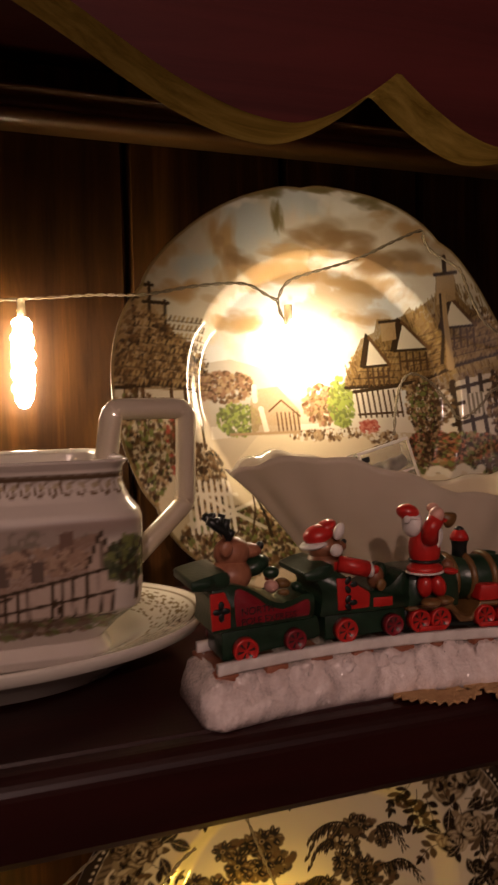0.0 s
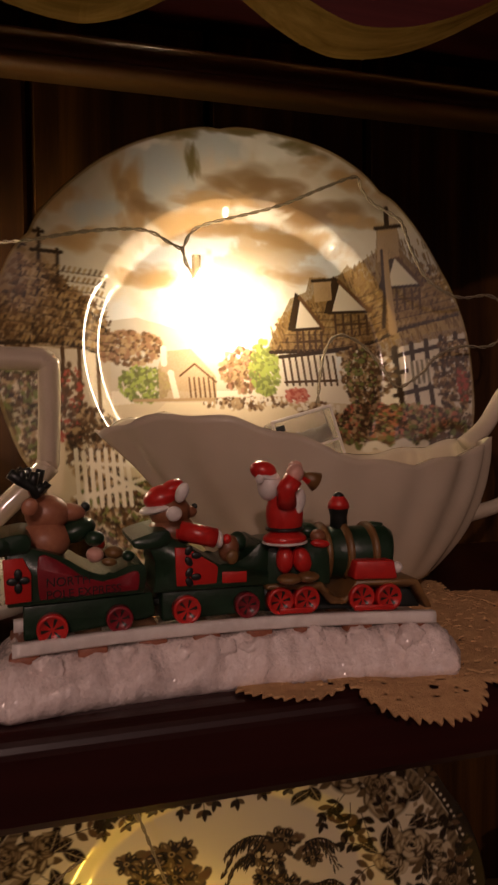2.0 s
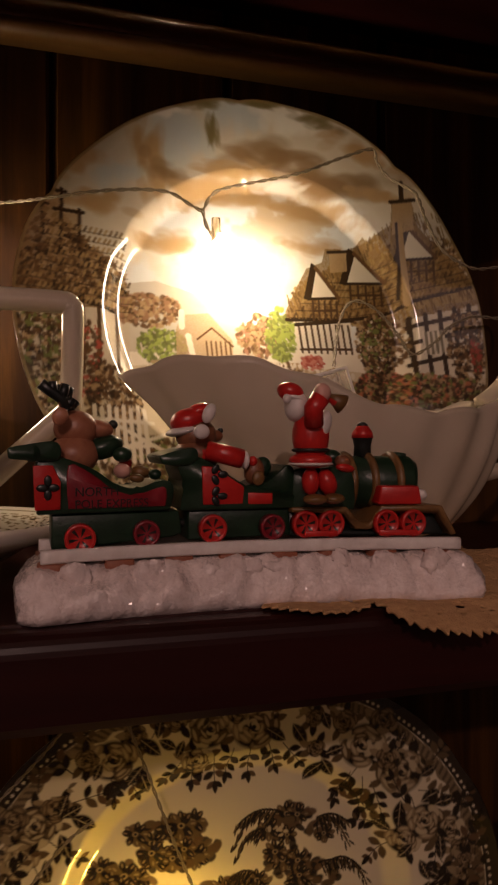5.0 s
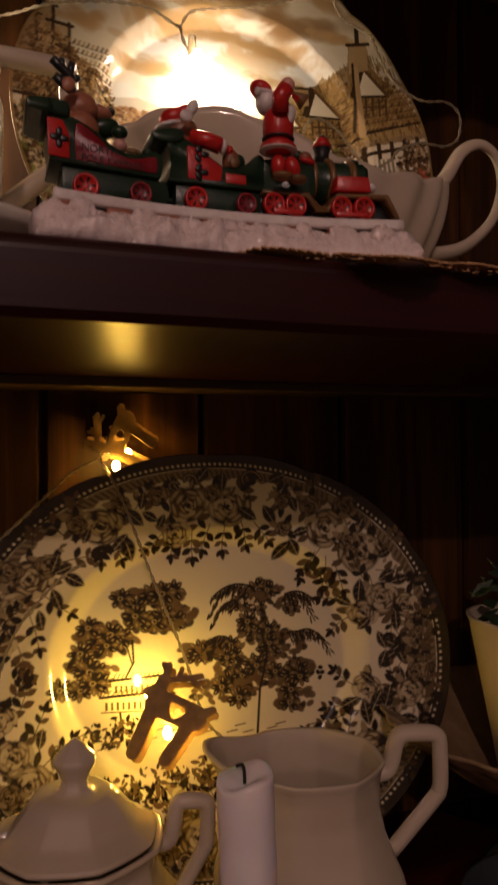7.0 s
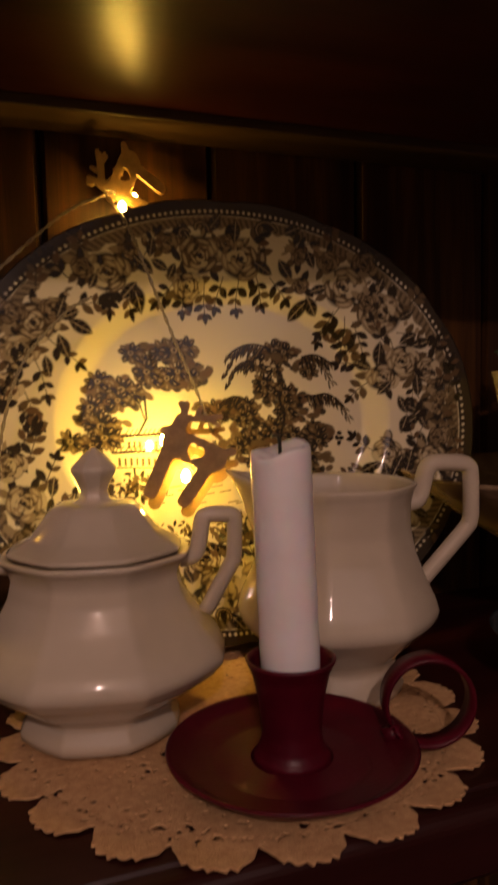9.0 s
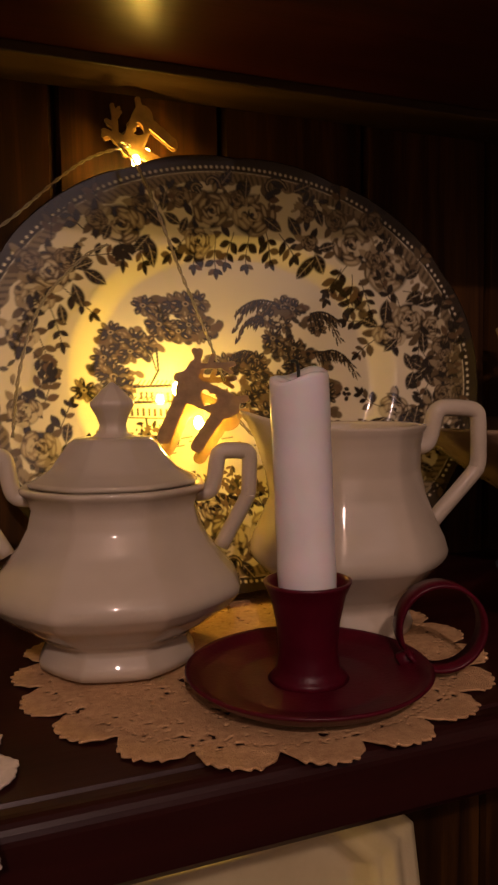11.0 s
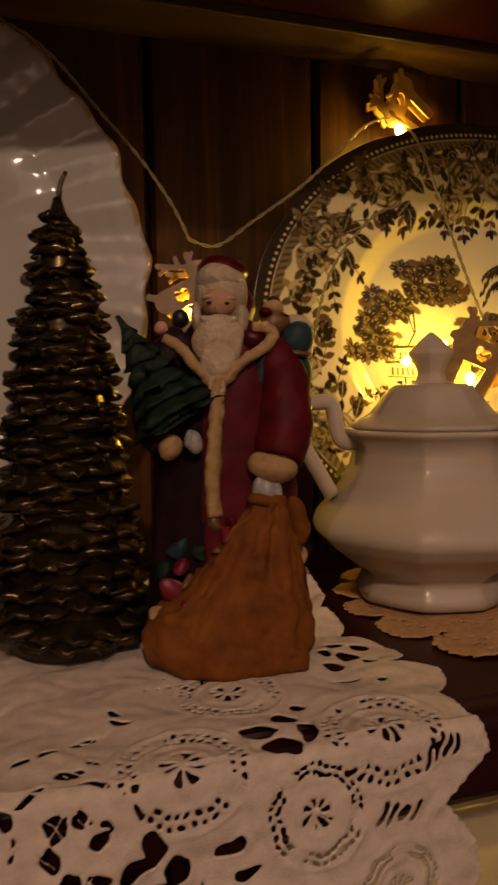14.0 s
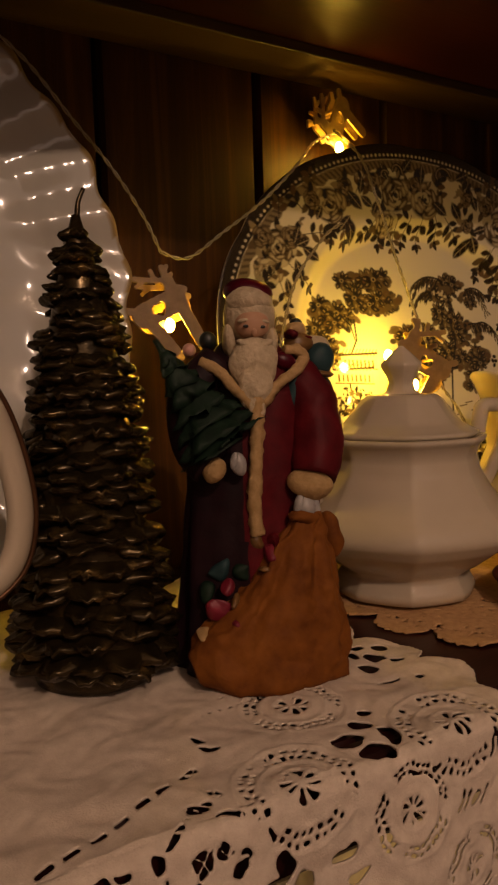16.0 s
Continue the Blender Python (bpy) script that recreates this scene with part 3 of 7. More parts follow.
        posy([(672, 558, 42), (650, 535, 22), (752, 655, 28), (768, 690, 20)],
             [(672, 628, -1.7, 50), (692, 645, -1.0, 46), (712, 652, -1.2, 44), (720, 600, 0.5, 40), (742, 610, 0.2, 40), (715, 560, 0.5, 34), (730, 745, -2.6, 40), (748, 742, -0.6, 42), (716, 752, -2.0, 38), (745, 722, 1.2, 30)],
             [(700, 590, 0.0, 60), (690, 600, -1.3, 60), (730, 660, -1.6, 46), (775, 720, -1.4, 50), (770, 720, -0.9, 50), (760, 630, 1.0, 40), (720, 545, 0.9, 40)], flip)
        posy([(690, 805, 28), (725, 830, 32), (780, 760, 14), (770, 740, 12)],
             [(745, 785, -1.6, 40), (690, 785, 2.4, 34), (660, 830, -2.6, 34)],
             [(670, 800, 2.6, 40), (665, 830, -2.8, 44), (700, 860, -2.2, 50), (740, 770, 0.9, 44), (780, 780, -1.2, 50), (790, 700, 1.4, 50), (650, 850, -2.6, 40)], flip)
        # scrolls beside the top bunch
        for cx, cy, r, a0, a1 in ((458, 415, 26, 0.2, 3.4), (345, 408, 18, -0.2, 3.0), (318, 418, 12, 0.5, 4.0)):
            x, y = at(cx, cy)
            y = -y if flip else y
            pts = [(x + r * K * (1 - 0.08 * k) * math.cos(a0 + (a1 - a0) * k / 9), y + r * K * (1 - 0.08 * k) * math.sin(a0 + (a1 - a0) * k / 9)) for k in range(10)]
            c.line(pts, 0.0022, ink2), c.line(pts, 0.0008, grey)
    # small scattered sprigs between the bunches
    for k in range(110):
        b, d = rng.random() * 6.2832, rng.uniform(0.016, 0.026)
        r = edge(b) - d
        c.leaf(r * math.cos(b), r * math.sin(b), rng.uniform(0.0035, 0.0065), rng.uniform(0.0018, 0.003), rng.random() * 6.3, (mid, grey, ink2)[int(rng.integers(3))], 0.9)

    def rosette(px, py, s):
        """Leaves round a pale middle, as an engraver draws foliage."""
        x, y = at(px, py)
        for k in range(8):
            a = 0.785 * k + rng.normal() * 0.12
            c.oval(x + s * 0.62 * math.cos(a), y + s * 0.52 * math.sin(a), s * 0.44, s * 0.24, ink2 if k % 3 else mid, a, 1, 0.35)
            c.oval(x + s * 0.80 * math.cos(a), y + s * 0.68 * math.sin(a), s * 0.16, s * 0.07, grey, a, 0.7, 0.5)
        c.oval(x, y, s * 0.24, s * 0.18, grey, 0, 0.9, 0.5)
        c.oval(x, y, s * 0.12, s * 0.10, ink2, 0, 1, 0.5)

    def bough(px, py, rx, ry, count, size=23):
        for _ in range(count):
            t, r = rng.random() * 6.283, math.sqrt(rng.random())
            x, y = at(px + rx * r * math.cos(t), py + ry * r * math.sin(t))
            c.oval(x, y, rng.uniform(0.0022, 0.0036), rng.uniform(0.0014, 0.0022), (ink2, mid, DARK)[int(rng.integers(3))], rng.normal() * 0.5, 0.95, 0.4)
        for _ in range(max(2, count // 9)):
            rosette(px + rx * 0.75 * rng.uniform(-1, 1), py + ry * 0.7 * rng.uniform(-1, 1), size * K * rng.uniform(0.8, 1.1))

    def frond(px, py, length, lean, drop):
        """A drooping feathery branch."""
        pts = [at(px + lean * length * t, py - drop * 0.5 * length * math.sin(t * 2.2) + drop * length * t * t) for t in np.linspace(0, 1, 9)]
        c.line(pts, 0.0012, ink2)
        for k, (x, y) in enumerate(pts[1:]):
            for m in range(3):
                q = 0.0065 * (1 - 0.04 * k) * rng.uniform(0.8, 1.2)
                a = -1.57 + lean * (0.25 + 0.25 * m) + rng.normal() * 0.1
                c.leaf(x + q * 0.5 * math.cos(a) + 0.0012 * (m - 1), y + q * 0.5 * math.sin(a), q * 1.2, 0.0011, a, (ink2, mid)[m % 2])

    for px, py, rx, ry, m in ((262, 625, 46, 22, 34), (318, 622, 34, 22, 26), (350, 655, 26, 22, 22), (300, 668, 48, 22, 34), (250, 660, 30, 14, 14),
                              (190, 684, 44, 20, 30), (230, 700, 36, 20, 26), (185, 715, 34, 14, 16), (155, 742, 24, 12, 12), (195, 752, 40, 8, 12), (145, 786, 36, 13, 22), (200, 778, 34, 8, 10), (370, 728, 30, 16, 18), (410, 722, 22, 14, 14)):
        bough(px, py, rx, ry, m)
    for px, py, rx, ry, m in ((500, 618, 34, 20, 26), (478, 640, 40, 18, 22), (545, 650, 20, 18, 14), (495, 690, 36, 26, 32), (540, 720, 44, 24, 36), (430, 730, 44, 24, 36), (470, 770, 70, 24, 50), (530, 770, 60, 26, 44), (580, 770, 24, 20, 18), (560, 820, 40, 24, 26), (430, 800, 60, 20, 34)):
        bough(px, py, rx, ry, m, 20)
    for px, py, length, lean, drop in ((470, 622, 64, -1, 0.9), (480, 610, 70, -1, 0.35), (540, 640, 56, 1, 0.9), (545, 628, 50, 1, 0.4), (560, 705, 66, 1, 0.7), (550, 700, 50, 1, 0.2), (455, 648, 44, -1, 1.0), (440, 705, 46, -1, 0.5)):
        frond(px, py, length, lean, drop)
    c.dabs(*at(478, 640), 0.006, 0.003, 16, 0.0009, [pale])
    for k in range(4):
        c.oval(*at(612 + 4 * math.cos(k * 1.6), 775 + 9 * math.sin(k * 1.6)), 0.0016, 0.0012, ink2, k, 1, 0.4)
    c.line([at(258, 700), at(262, 740), at(244, 775), at(240, 830), at(247, 880)], 0.0012, ink2), c.line([at(235, 690), at(250, 715), at(258, 740)], 0.0009, ink2)
    c.line([at(500, 690), at(512, 740), at(500, 800), at(496, 900)], 0.0014, ink2)
    # the lake house
    for y0, x0, x1 in ((785, 222, 310), (815, 205, 300)):
        c.shape([at(x0, y0 - 12), at(x1, y0 - 18), at(x1, y0 + 14), at(x0, y0 + 14)], (0.60, 0.52, 0.38))
        for k in range(8):
            px, py = at(x0 + 6 + (x1 - x0 - 10) * k / 8, y0 - 4)
            c.shape([(px, py), (px + 0.0014, py), (px + 0.0014, py - 0.0042), (px, py - 0.0042)], mid)
        c.line([at(x0 - 4, y0 - 13), at(x1, y0 - 19)], 0.0014, ink2), c.line([at(x0, y0 + 14), at(x1, y0 + 14)], 0.0008, mid)
        for k in range(11):
            c.line([at(x0 + (x1 - x0) * k / 11, y0 - 13), at(x0 + 8 + (x1 - x0) * k / 11, y0 - 26)], 0.0006, mid)
    for k in range(34):
        px, py = at(110 + 15 * k, 880 + 16 * math.sin(k * 1.3))
        c.line([(px, py), (px + 0.006, py + 0.0008)], 0.0007, mid)
    c.dabs(*at(235, 865), 60 / 3060, 24 / 3060, 110, 0.0014, [ink2, mid], False)
    c.dabs(*at(400, 960), 230 / 3060, 40 / 3060, 300, 0.0016, [ink2, mid, DARK], False)
    return c


def printed_glaze(name, rough=0.12):
    m = principled(name, CREAM, rough, coat=0.4)
    a = m.node_tree.nodes.new("ShaderNodeVertexColor")
    a.layer_name = "print"
    link(m, a.outputs["Color"], bsdf(m).inputs["Base Color"])
    v = coords(m)
    nz = node(m, "ShaderNodeTexNoise", Scale=160.0, Detail=2.0)
    link(m, v, nz.inputs["Vector"])
    bumped(m, nz.outputs[0], 0.03, 0.0003)
    return m


PRINTED = printed_glaze("printed_glaze")

# ---- building helpers ----
def part(name, bm, material, parent=None, label="", smooth=True):
    """Links a bmesh as one mesh object, under a thing or a part."""
    bmesh.ops.recalc_face_normals(bm, faces=bm.faces)
    me = bpy.data.meshes.new(name)
    bm.to_mesh(me)
    bm.free()
    for m in material if isinstance(material, (list, tuple)) else [material]:
        me.materials.append(m)
    for p in me.polygons:
        p.use_smooth = smooth
    ob = new(name, me)
    if parent:
        ob.parent = parent
        ob.matrix_parent_inverse = Matrix() if parent.parent else parent.matrix_basis.inverted()
    if label:
        tagged(ob, label)
    return ob


def thing(name, label, category, place=(0, 0, 0), turn=0.0, group="", kind=""):
    ob = new(name)
    ob.matrix_basis = pose(*place, 0, 0, turn)
    return tagged(ob, label, category, group, kind)


def solid(verts, faces):
    bm = bmesh.new()
    vs = [bm.verts.new(v) for v in verts]
    for f in faces:
        bm.faces.new([vs[i] for i in f])
    return bm


def box_bm(x0, x1, y0, y1, z0, z1, bevel=0.0, seg=2):
    bm = bmesh.new()
    bmesh.ops.create_cube(bm, size=1)
    for v in bm.verts:
        v.co = ((x0 + x1) / 2 + v.co.x * (x1 - x0), (y0 + y1) / 2 + v.co.y * (y1 - y0), (z0 + z1) / 2 + v.co.z * (z1 - z0))
    if bevel:
        bmesh.ops.bevel(bm, geom=bm.edges[:], offset=bevel, segments=seg, affect="EDGES", profile=0.5)
    return bm


def extrude_x(profile, x0, x1, cuts=1):
    """A closed outline in y and z, drawn out along x."""
    n = len(profile)
    xs = [x0 + (x1 - x0) * k / cuts for k in range(cuts + 1)]
    verts = [(x, y, z) for x in xs for y, z in profile]
    faces = [(a * n + k, a * n + (k + 1) % n, (a + 1) * n + (k + 1) % n, (a + 1) * n + k) for a in range(cuts) for k in range(n)]
    faces += [tuple(range(n)), tuple(range(cuts * n, (cuts + 1) * n))]
    return solid(verts, faces)


def lathe(profile, seg=64, section=None, scale=(1, 1), close=False):
    """Turns (radius, height) points round z; section(angle, height) bends the round."""
    verts, faces, n = [], [], len(profile)
    for r, z in profile:
        for k in range(seg):
            a = 2 * math.pi * k / seg
            q = r * (section(a, z) if section else 1.0)
            verts.append((q * math.cos(a) * scale[0], q * math.sin(a) * scale[1], z))
    for i in range(n - 1 if not close else n):
        for k in range(seg):
            j = (i + 1) % n
            faces.append((i * seg + k, i * seg + (k + 1) % seg, j * seg + (k + 1) % seg, j * seg + k))
    bm = solid(verts, faces)
    if not close:
        for i in (0, n - 1):
            if profile[i][0] > 0.0005:
                bm.verts.ensure_lookup_table()
                bm.faces.new([bm.verts[i * seg + k] for k in range(seg)])
    bmesh.ops.remove_doubles(bm, verts=bm.verts[:], dist=1e-6)
    return bm


def polygonal(n, amount, turn=0.0):
    """A section between a circle and a regular polygon with n sides."""
    def section(a, z=0):
        k = 2 * math.pi / n
        s = math.cos(k / 2) / math.cos(((a - turn) % k) - k / 2)
        return 1 + amount * (s - 1)
    return section


def smooth_line(points, steps=8, closed=False):
    """Catmull-Rom through the points."""
    pts = [Vector(p) for p in points]
    n = len(pts)
    out = []
    for i in range(n if closed else n - 1):
        p = [pts[(i + d) % n] if closed else pts[min(max(i + d, 0), n - 1)] for d in (-1, 0, 1, 2)]
        for s in range(steps):
            t = s / steps
            out.append(0.5 * (2 * p[1] + (p[2] - p[0]) * t + (2 * p[0] - 5 * p[1] + 4 * p[2] - p[3]) * t * t + (3 * p[1] - p[0] - 3 * p[2] + p[3]) * t ** 3))
    if not closed:
        out.append(pts[-1])
    return out


def tube(points, radius, seg=10, closed=False, flat=1.0, bm=None, caps=True):
    """Sweeps a round or flattened section along a line; radius may be a function of 0..1."""
    bm = bm or bmesh.new()
    pts = [Vector(p) for p in points]
    n = len(pts)
    rings, side = [], None
    for i, p in enumerate(pts):
        d = (pts[(i + 1) % n] - pts[i - 1]) if closed else (pts[min(i + 1, n - 1)] - pts[max(i - 1, 0)])
        d.normalize()
        if side is None:
            side = d.orthogonal().normalized()
        side = (side - d * side.dot(d)).normalized()
        up = d.cross(side)
        r = radius(i / max(n - 1, 1)) if callable(radius) else radius
        rings.append([bm.verts.new(p + side * r * math.cos(2 * math.pi * k / seg) + up * r * flat * math.sin(2 * math.pi * k / seg)) for k in range(seg)])
    for i in range(n if closed else n - 1):
        a, b = rings[i], rings[(i + 1) % n]
        for k in range(seg):
            bm.faces.new((a[k], a[(k + 1) % seg], b[(k + 1) % seg], b[k]))
    if not closed and caps:
        bm.faces.new(rings[0]), bm.faces.new(rings[-1])
    return bm


def blob(bm, place, size, seg=16, rings=10, turn=None, noise_amount=0.0, index=0):
    """Adds an ellipsoid to a bmesh."""
    start = len(bm.verts)
    m = Matrix.Translation(place) @ (turn or Matrix()) @ Matrix.Diagonal((*size, 1))
    made = bmesh.ops.create_uvsphere(bm, u_segments=seg, v_segments=rings, radius=1, matrix=m)
    fs = {f for v in made["verts"] for f in v.link_faces}
    for f in fs:
        f.material_index = index
    if noise_amount:
        for v in made["verts"]:
            v.co += noise.noise_vector(v.co * 160) * noise_amount
    return made["verts"]


# ---- the dresser ----
ZU, ZL = 1.460, 1.152        # tops of the two shelves
X0, X1 = -0.62, 0.62         # inner faces of the sides
YB = 0.207                   # face of the back boards


def shelf(name, label, top, front, thick=0.027):
    e = 0.004
    prof = [(YB + 0.02, top), (front + 0.0115, top), (front + 0.0105, top - 0.0016), (front + 0.0095, top - 0.0004)]
    for k in range(7):
        a = math.pi / 2 * k / 6
        prof.append((front + 0.006 - 0.006 * math.sin(a), top - 0.0064 + 0.006 * math.cos(a)))
    prof += [(front + 0.0005, top - thick + 0.003), (front + 0.003, top - thick), (YB + 0.02, top - thick)]
    return tagged(part(name, extrude_x(prof, X0, X1, 8), MAHOGANY, smooth=False), label, "shelf", kind="structure")


shelf("shelf_upper", "dark varnished mahogany dresser shelf with a beaded front edge", ZU, 0.004)
shelf("shelf_lower", "dark varnished mahogany dresser shelf with a beaded front edge", ZL, -0.0095)
shelf("shelf_bottom", "dark mahogany shelf below, holding a cream dish", 0.86, -0.02)
shelf("shelf_top", "dark underside of the highest dresser shelf", 1.775, 0.004)

# back boards, tongue and groove
wall_back = tagged(new("wall_back"), "varnished oak back boards of the dresser", "back panel", kind="structure")
x = -0.0315 - 0.0945 * 7
while x < X1 + 0.1:
    g = 0.0011
    prof = [(x + g, YB + 0.004), (x + g + 0.002, YB), (x + 0.0945 - g - 0.002, YB), (x + 0.0945 - g, YB + 0.004), (x + 0.0945 - g, YB + 0.012), (x + g, YB + 0.012)]
    verts = [(a, b, z) for z in (0.85, 1.80) for a, b in prof]
    bm = solid(verts, [(k, (k + 1) % 6, 6 + (k + 1) % 6, 6 + k) for k in range(6)] + [tuple(range(6)), tuple(range(6, 12))])
    part("board", bm, OAK, wall_back, smooth=False)
    x += 0.0945
part("backing", box_bm(X0 - 0.1, X1 + 0.1, YB + 0.012, YB + 0.024, 0.8, 1.85), MAHOGANY, wall_back, smooth=False)

for name, a in (("side_left", X0 - 0.02), ("side_right", X1)):
    tagged(part(name, box_bm(a, a + 0.02, -0.02, YB + 0.02, 0.0, 1.95, 0.002), MAHOGANY, smooth=False), "dark mahogany side of the dresser", "side panel", kind="structure")

# plate rail moulding high on the back boards
prof = [(0.205, 1.7300), (0.1905, 1.7300), (0.1885, 1.7288), (0.1890, 1.7274), (0.1955, 1.7264), (0.1990, 1.7238), (0.1985, 1.7205), (0.1950, 1.7192)]
prof += [(0.1925 - 0.0042 * math.sin(a), 1.7150 + 0.0042 * math.cos(a)) for a in [math.pi * k / 10 for k in range(11)]]
prof += [(0.205, 1.7106)]
tagged(part("trim_rail", extrude_x(prof, X0, X1, 6), RAIL_WOOD), "honey-coloured moulded rail on the back boards", "moulding", kind="structure")

# scalloped valance: broad hanging lobes that meet in a cusp
def valance_bottom(x):
    u = abs((x - 0.0185 + 0.15) % 0.30 - 0.15)
    if u < 0.038:
        return 1.6490 + 0.020 * ((0.038 - u) / 0.038) ** 1.6
    return 1.6490 + 0.042 * (0.5 - 0.5 * math.cos(math.pi * min(1, (u - 0.038) / 0.112)))

bm = bmesh.new()
n = 700
cols = []
for k in range(n + 1):
    xx = X0 + (X1 - X0) * k / n
    z = valance_bottom(xx)
    cols.append([bm.verts.new(p) for p in ((xx, 0.001, z), (xx, 0.001, 1.80), (xx, 0.0205, 1.80), (xx, 0.0205, z))])
for a, b in zip(cols, cols[1:]):
    for k in range(4):
        f = bm.faces.new((a[k], a[(k + 1) % 4], b[(k + 1) % 4], b[k]))
        f.material_index = 1 if k == 3 else 0
tagged(part("valance", bm, [VALANCE_WOOD, EDGE_WOOD], smooth=False), "red-brown scalloped wooden valance with pale cut edges", "valance", kind="structure")

# batten under the upper shelf
tagged(part("trim_batten", box_bm(X0, X1, 0.172, YB, ZU - 0.0325, ZU - 0.0268, 0.0008), BATTEN_WOOD, smooth=False), "narrow wooden batten under the shelf", "batten", kind="structure")

# the dim room behind
for name, b, m in (("floor", (-2.5, 2.5, -3.5, 0.285, -0.05, 0.0), CARPET), ("ceiling", (-2.5, 2.5, -3.5, 0.285, 2.4, 2.45), WALLPAINT),
                   ("wall_north", (-2.5, 2.5, 0.235, 0.285, 0, 2.4), WALLPAINT), ("wall_south", (-2.5, 2.5, -3.55, -3.5, 0, 2.4), WALLPAINT),
                   ("wall_west", (-2.55, -2.5, -3.5, 0.285, 0, 2.4), WALLPAINT), ("wall_east", (2.5, 2.55, -3.5, 0.285, 0, 2.4), WALLPAINT)):
    tagged(part(name, box_bm(*b), m, smooth=False), "plain " + name.split("_")[0] + " of the dim room", name.split("_")[0], kind="structure")

# ---- plates ----
def dish(outline, depth, thick=0.004, rings=60, seg=200, paint=None, relief=None):
    """A plate that faces +z: outline(angle) gives its edge, depth(0..1) its profile; paint(x, y) arrays give colours."""
    me = bpy.data.meshes.new("dish")
    rho = np.linspace(0, 1, rings + 1)[1:]
    ang = np.arange(seg) * 2 * np.pi / seg
    R = np.array([outline(a) for a in ang])
    X = np.outer(rho, R * np.cos(ang))
    Y = np.outer(rho, R * np.sin(ang))
    Z = np.repeat(np.array([depth(r) for r in rho])[:, None], seg, 1)
    if relief:
        Z = Z + relief(rho[:, None], ang[None, :])
    front = np.stack([X, Y, Z], -1).reshape(-1, 3)
    br = [1.0, 0.985, 0.8, 0.62, 0.6, 0.56, 0.3]
    back = []
    for k, r in enumerate(br):
        t = thick * (0.35 if k == 0 else 1.0) + (0.004 if k in (3, 4) else 0)
        back.append(np.stack([r * R * np.cos(ang), r * R * np.sin(ang), np.full(seg, depth(r) - t)], -1))
    verts = np.concatenate([front, [[0, 0, depth(0)]], np.concatenate(back), [[0, 0, depth(0) - thick]]])
    nf, nb = rings, len(br)
    idx = lambda i, k: i * seg + k % seg
    base = rings * seg + 1
    faces = []
    for i in range(rings - 1):
        for k in range(seg):
            faces.append((idx(i, k), idx(i + 1, k), idx(i + 1, k + 1), idx(i, k + 1)))
    c = rings * seg
    faces += [(c, idx(0, k), idx(0, k + 1)) for k in range(seg)]
    faces += [(idx(rings - 1, k), base + k, base + (k + 1) % seg, idx(rings - 1, k + 1)) for k in range(seg)]
    for i in range(nb - 1):
        for k in range(seg):
            faces.append((base + i * seg + k, base + (i + 1) * seg + k, base + (i + 1) * seg + (k + 1) % seg, base + i * seg + (k + 1) % seg))
    cb = base + nb * seg
    faces += [(cb, base + (nb - 1) * seg + (k + 1) % seg, base + (nb - 1) * seg + k) for k in range(seg)]
    me.from_pydata(verts.tolist(), [], faces)
    me.polygons.foreach_set("use_smooth", [True] * len(me.polygons))
    if paint:
        col = np.ones((len(verts), 4), dtype=np.float32)
        col[:, :3] = paint(verts[:, 0], verts[:, 1])
        col[base:, :3] = (0.74, 0.69, 0.60)
        at = me.color_attributes.new("print", "FLOAT_COLOR", "POINT")
        at.data.foreach_set("color", col.ravel())
    return me


def leaning(centre, lean, yaw):
    """A pose for a plate on edge: its face looks to -y, tipped back by lean, turned by yaw."""
    return Matrix.Translation(centre) @ pose(0, 0, 0, 0, 0, yaw) @ pose(0, 0, 0, 90 - lean, 0, 0)


def ellipse(a, b, power=2.0):
    return lambda t: (abs(math.cos(t) / a) ** power + abs(math.sin(t) / b) ** power) ** (-1 / power)


def plate_depth(well, lip, drop, edge):
    def depth(r):
        if r <= well:
            return 0.0
        if r <= lip:
            t = (r - well) / (lip - well)
            return drop * t * t * (3 - 2 * t)
        return drop + (edge - drop) * (r - lip) / (1 - lip)
    return depth


def standing_plate(name, label, me, material, m, category="plate"):
    me.materials.append(material)
    ob = new(name, me)
    ob.matrix_basis = m
    return tagged(ob, label, category)



def shell_rim(r, a):
    return np.where(r > 0.72, 0.0006 * np.sin(a * 12) * (r - 0.72) / 0.28, 0.0)


standing_plate("landscape_plate", "scalloped dinner plate printed with a brown thatched-cottage scene", dish(lobed_edge, plate_depth(0.6, 0.70, 0.009, 0.016), rings=200, seg=800, paint=cottage_print(), relief=shell_rim), PRINTED, leaning((0.0785, 0.176, 1.5745), 9, 0))
oval_edge = notched(ellipse(0.1425, 0.1172, 2.05), (25, 62, 90, 118, 155, 205, 242, 270, 298, 335), 0.0016, 5)
standing_plate("transferware_platter", "oval cream platter with dark brown floral transfer print", dish(oval_edge, plate_depth(0.55, 0.66, 0.009, 0.0155), rings=230, seg=1080, paint=floral_print()), PRINTED, leaning((0.060, 0.176, 1.2735), 8, -3), "platter")


def flutes(r, a):
    k = np.clip((r - 0.70) / 0.12, 0, 1)
    return 0.0011 * k * np.sin(34 * a + 6 * r) + 0.0008 * k * np.sin(17 * a + 3) + 0.00011 * k * np.sin(r * 105 + 3 * np.sin(8.5 * a) + 1.5 * np.sin(5 * a))


def gilt_edge(x, y):
    r = np.hypot(x, y)
    t = np.arctan2(y, x)
    e = 0.1405 + 0.0016 * np.sin(17 * t)
    col = np.ones((len(x), 3)) * np.array((0.52, 0.49, 0.42))
    col[r > e * 0.988] = (0.35, 0.24, 0.10)
    return col


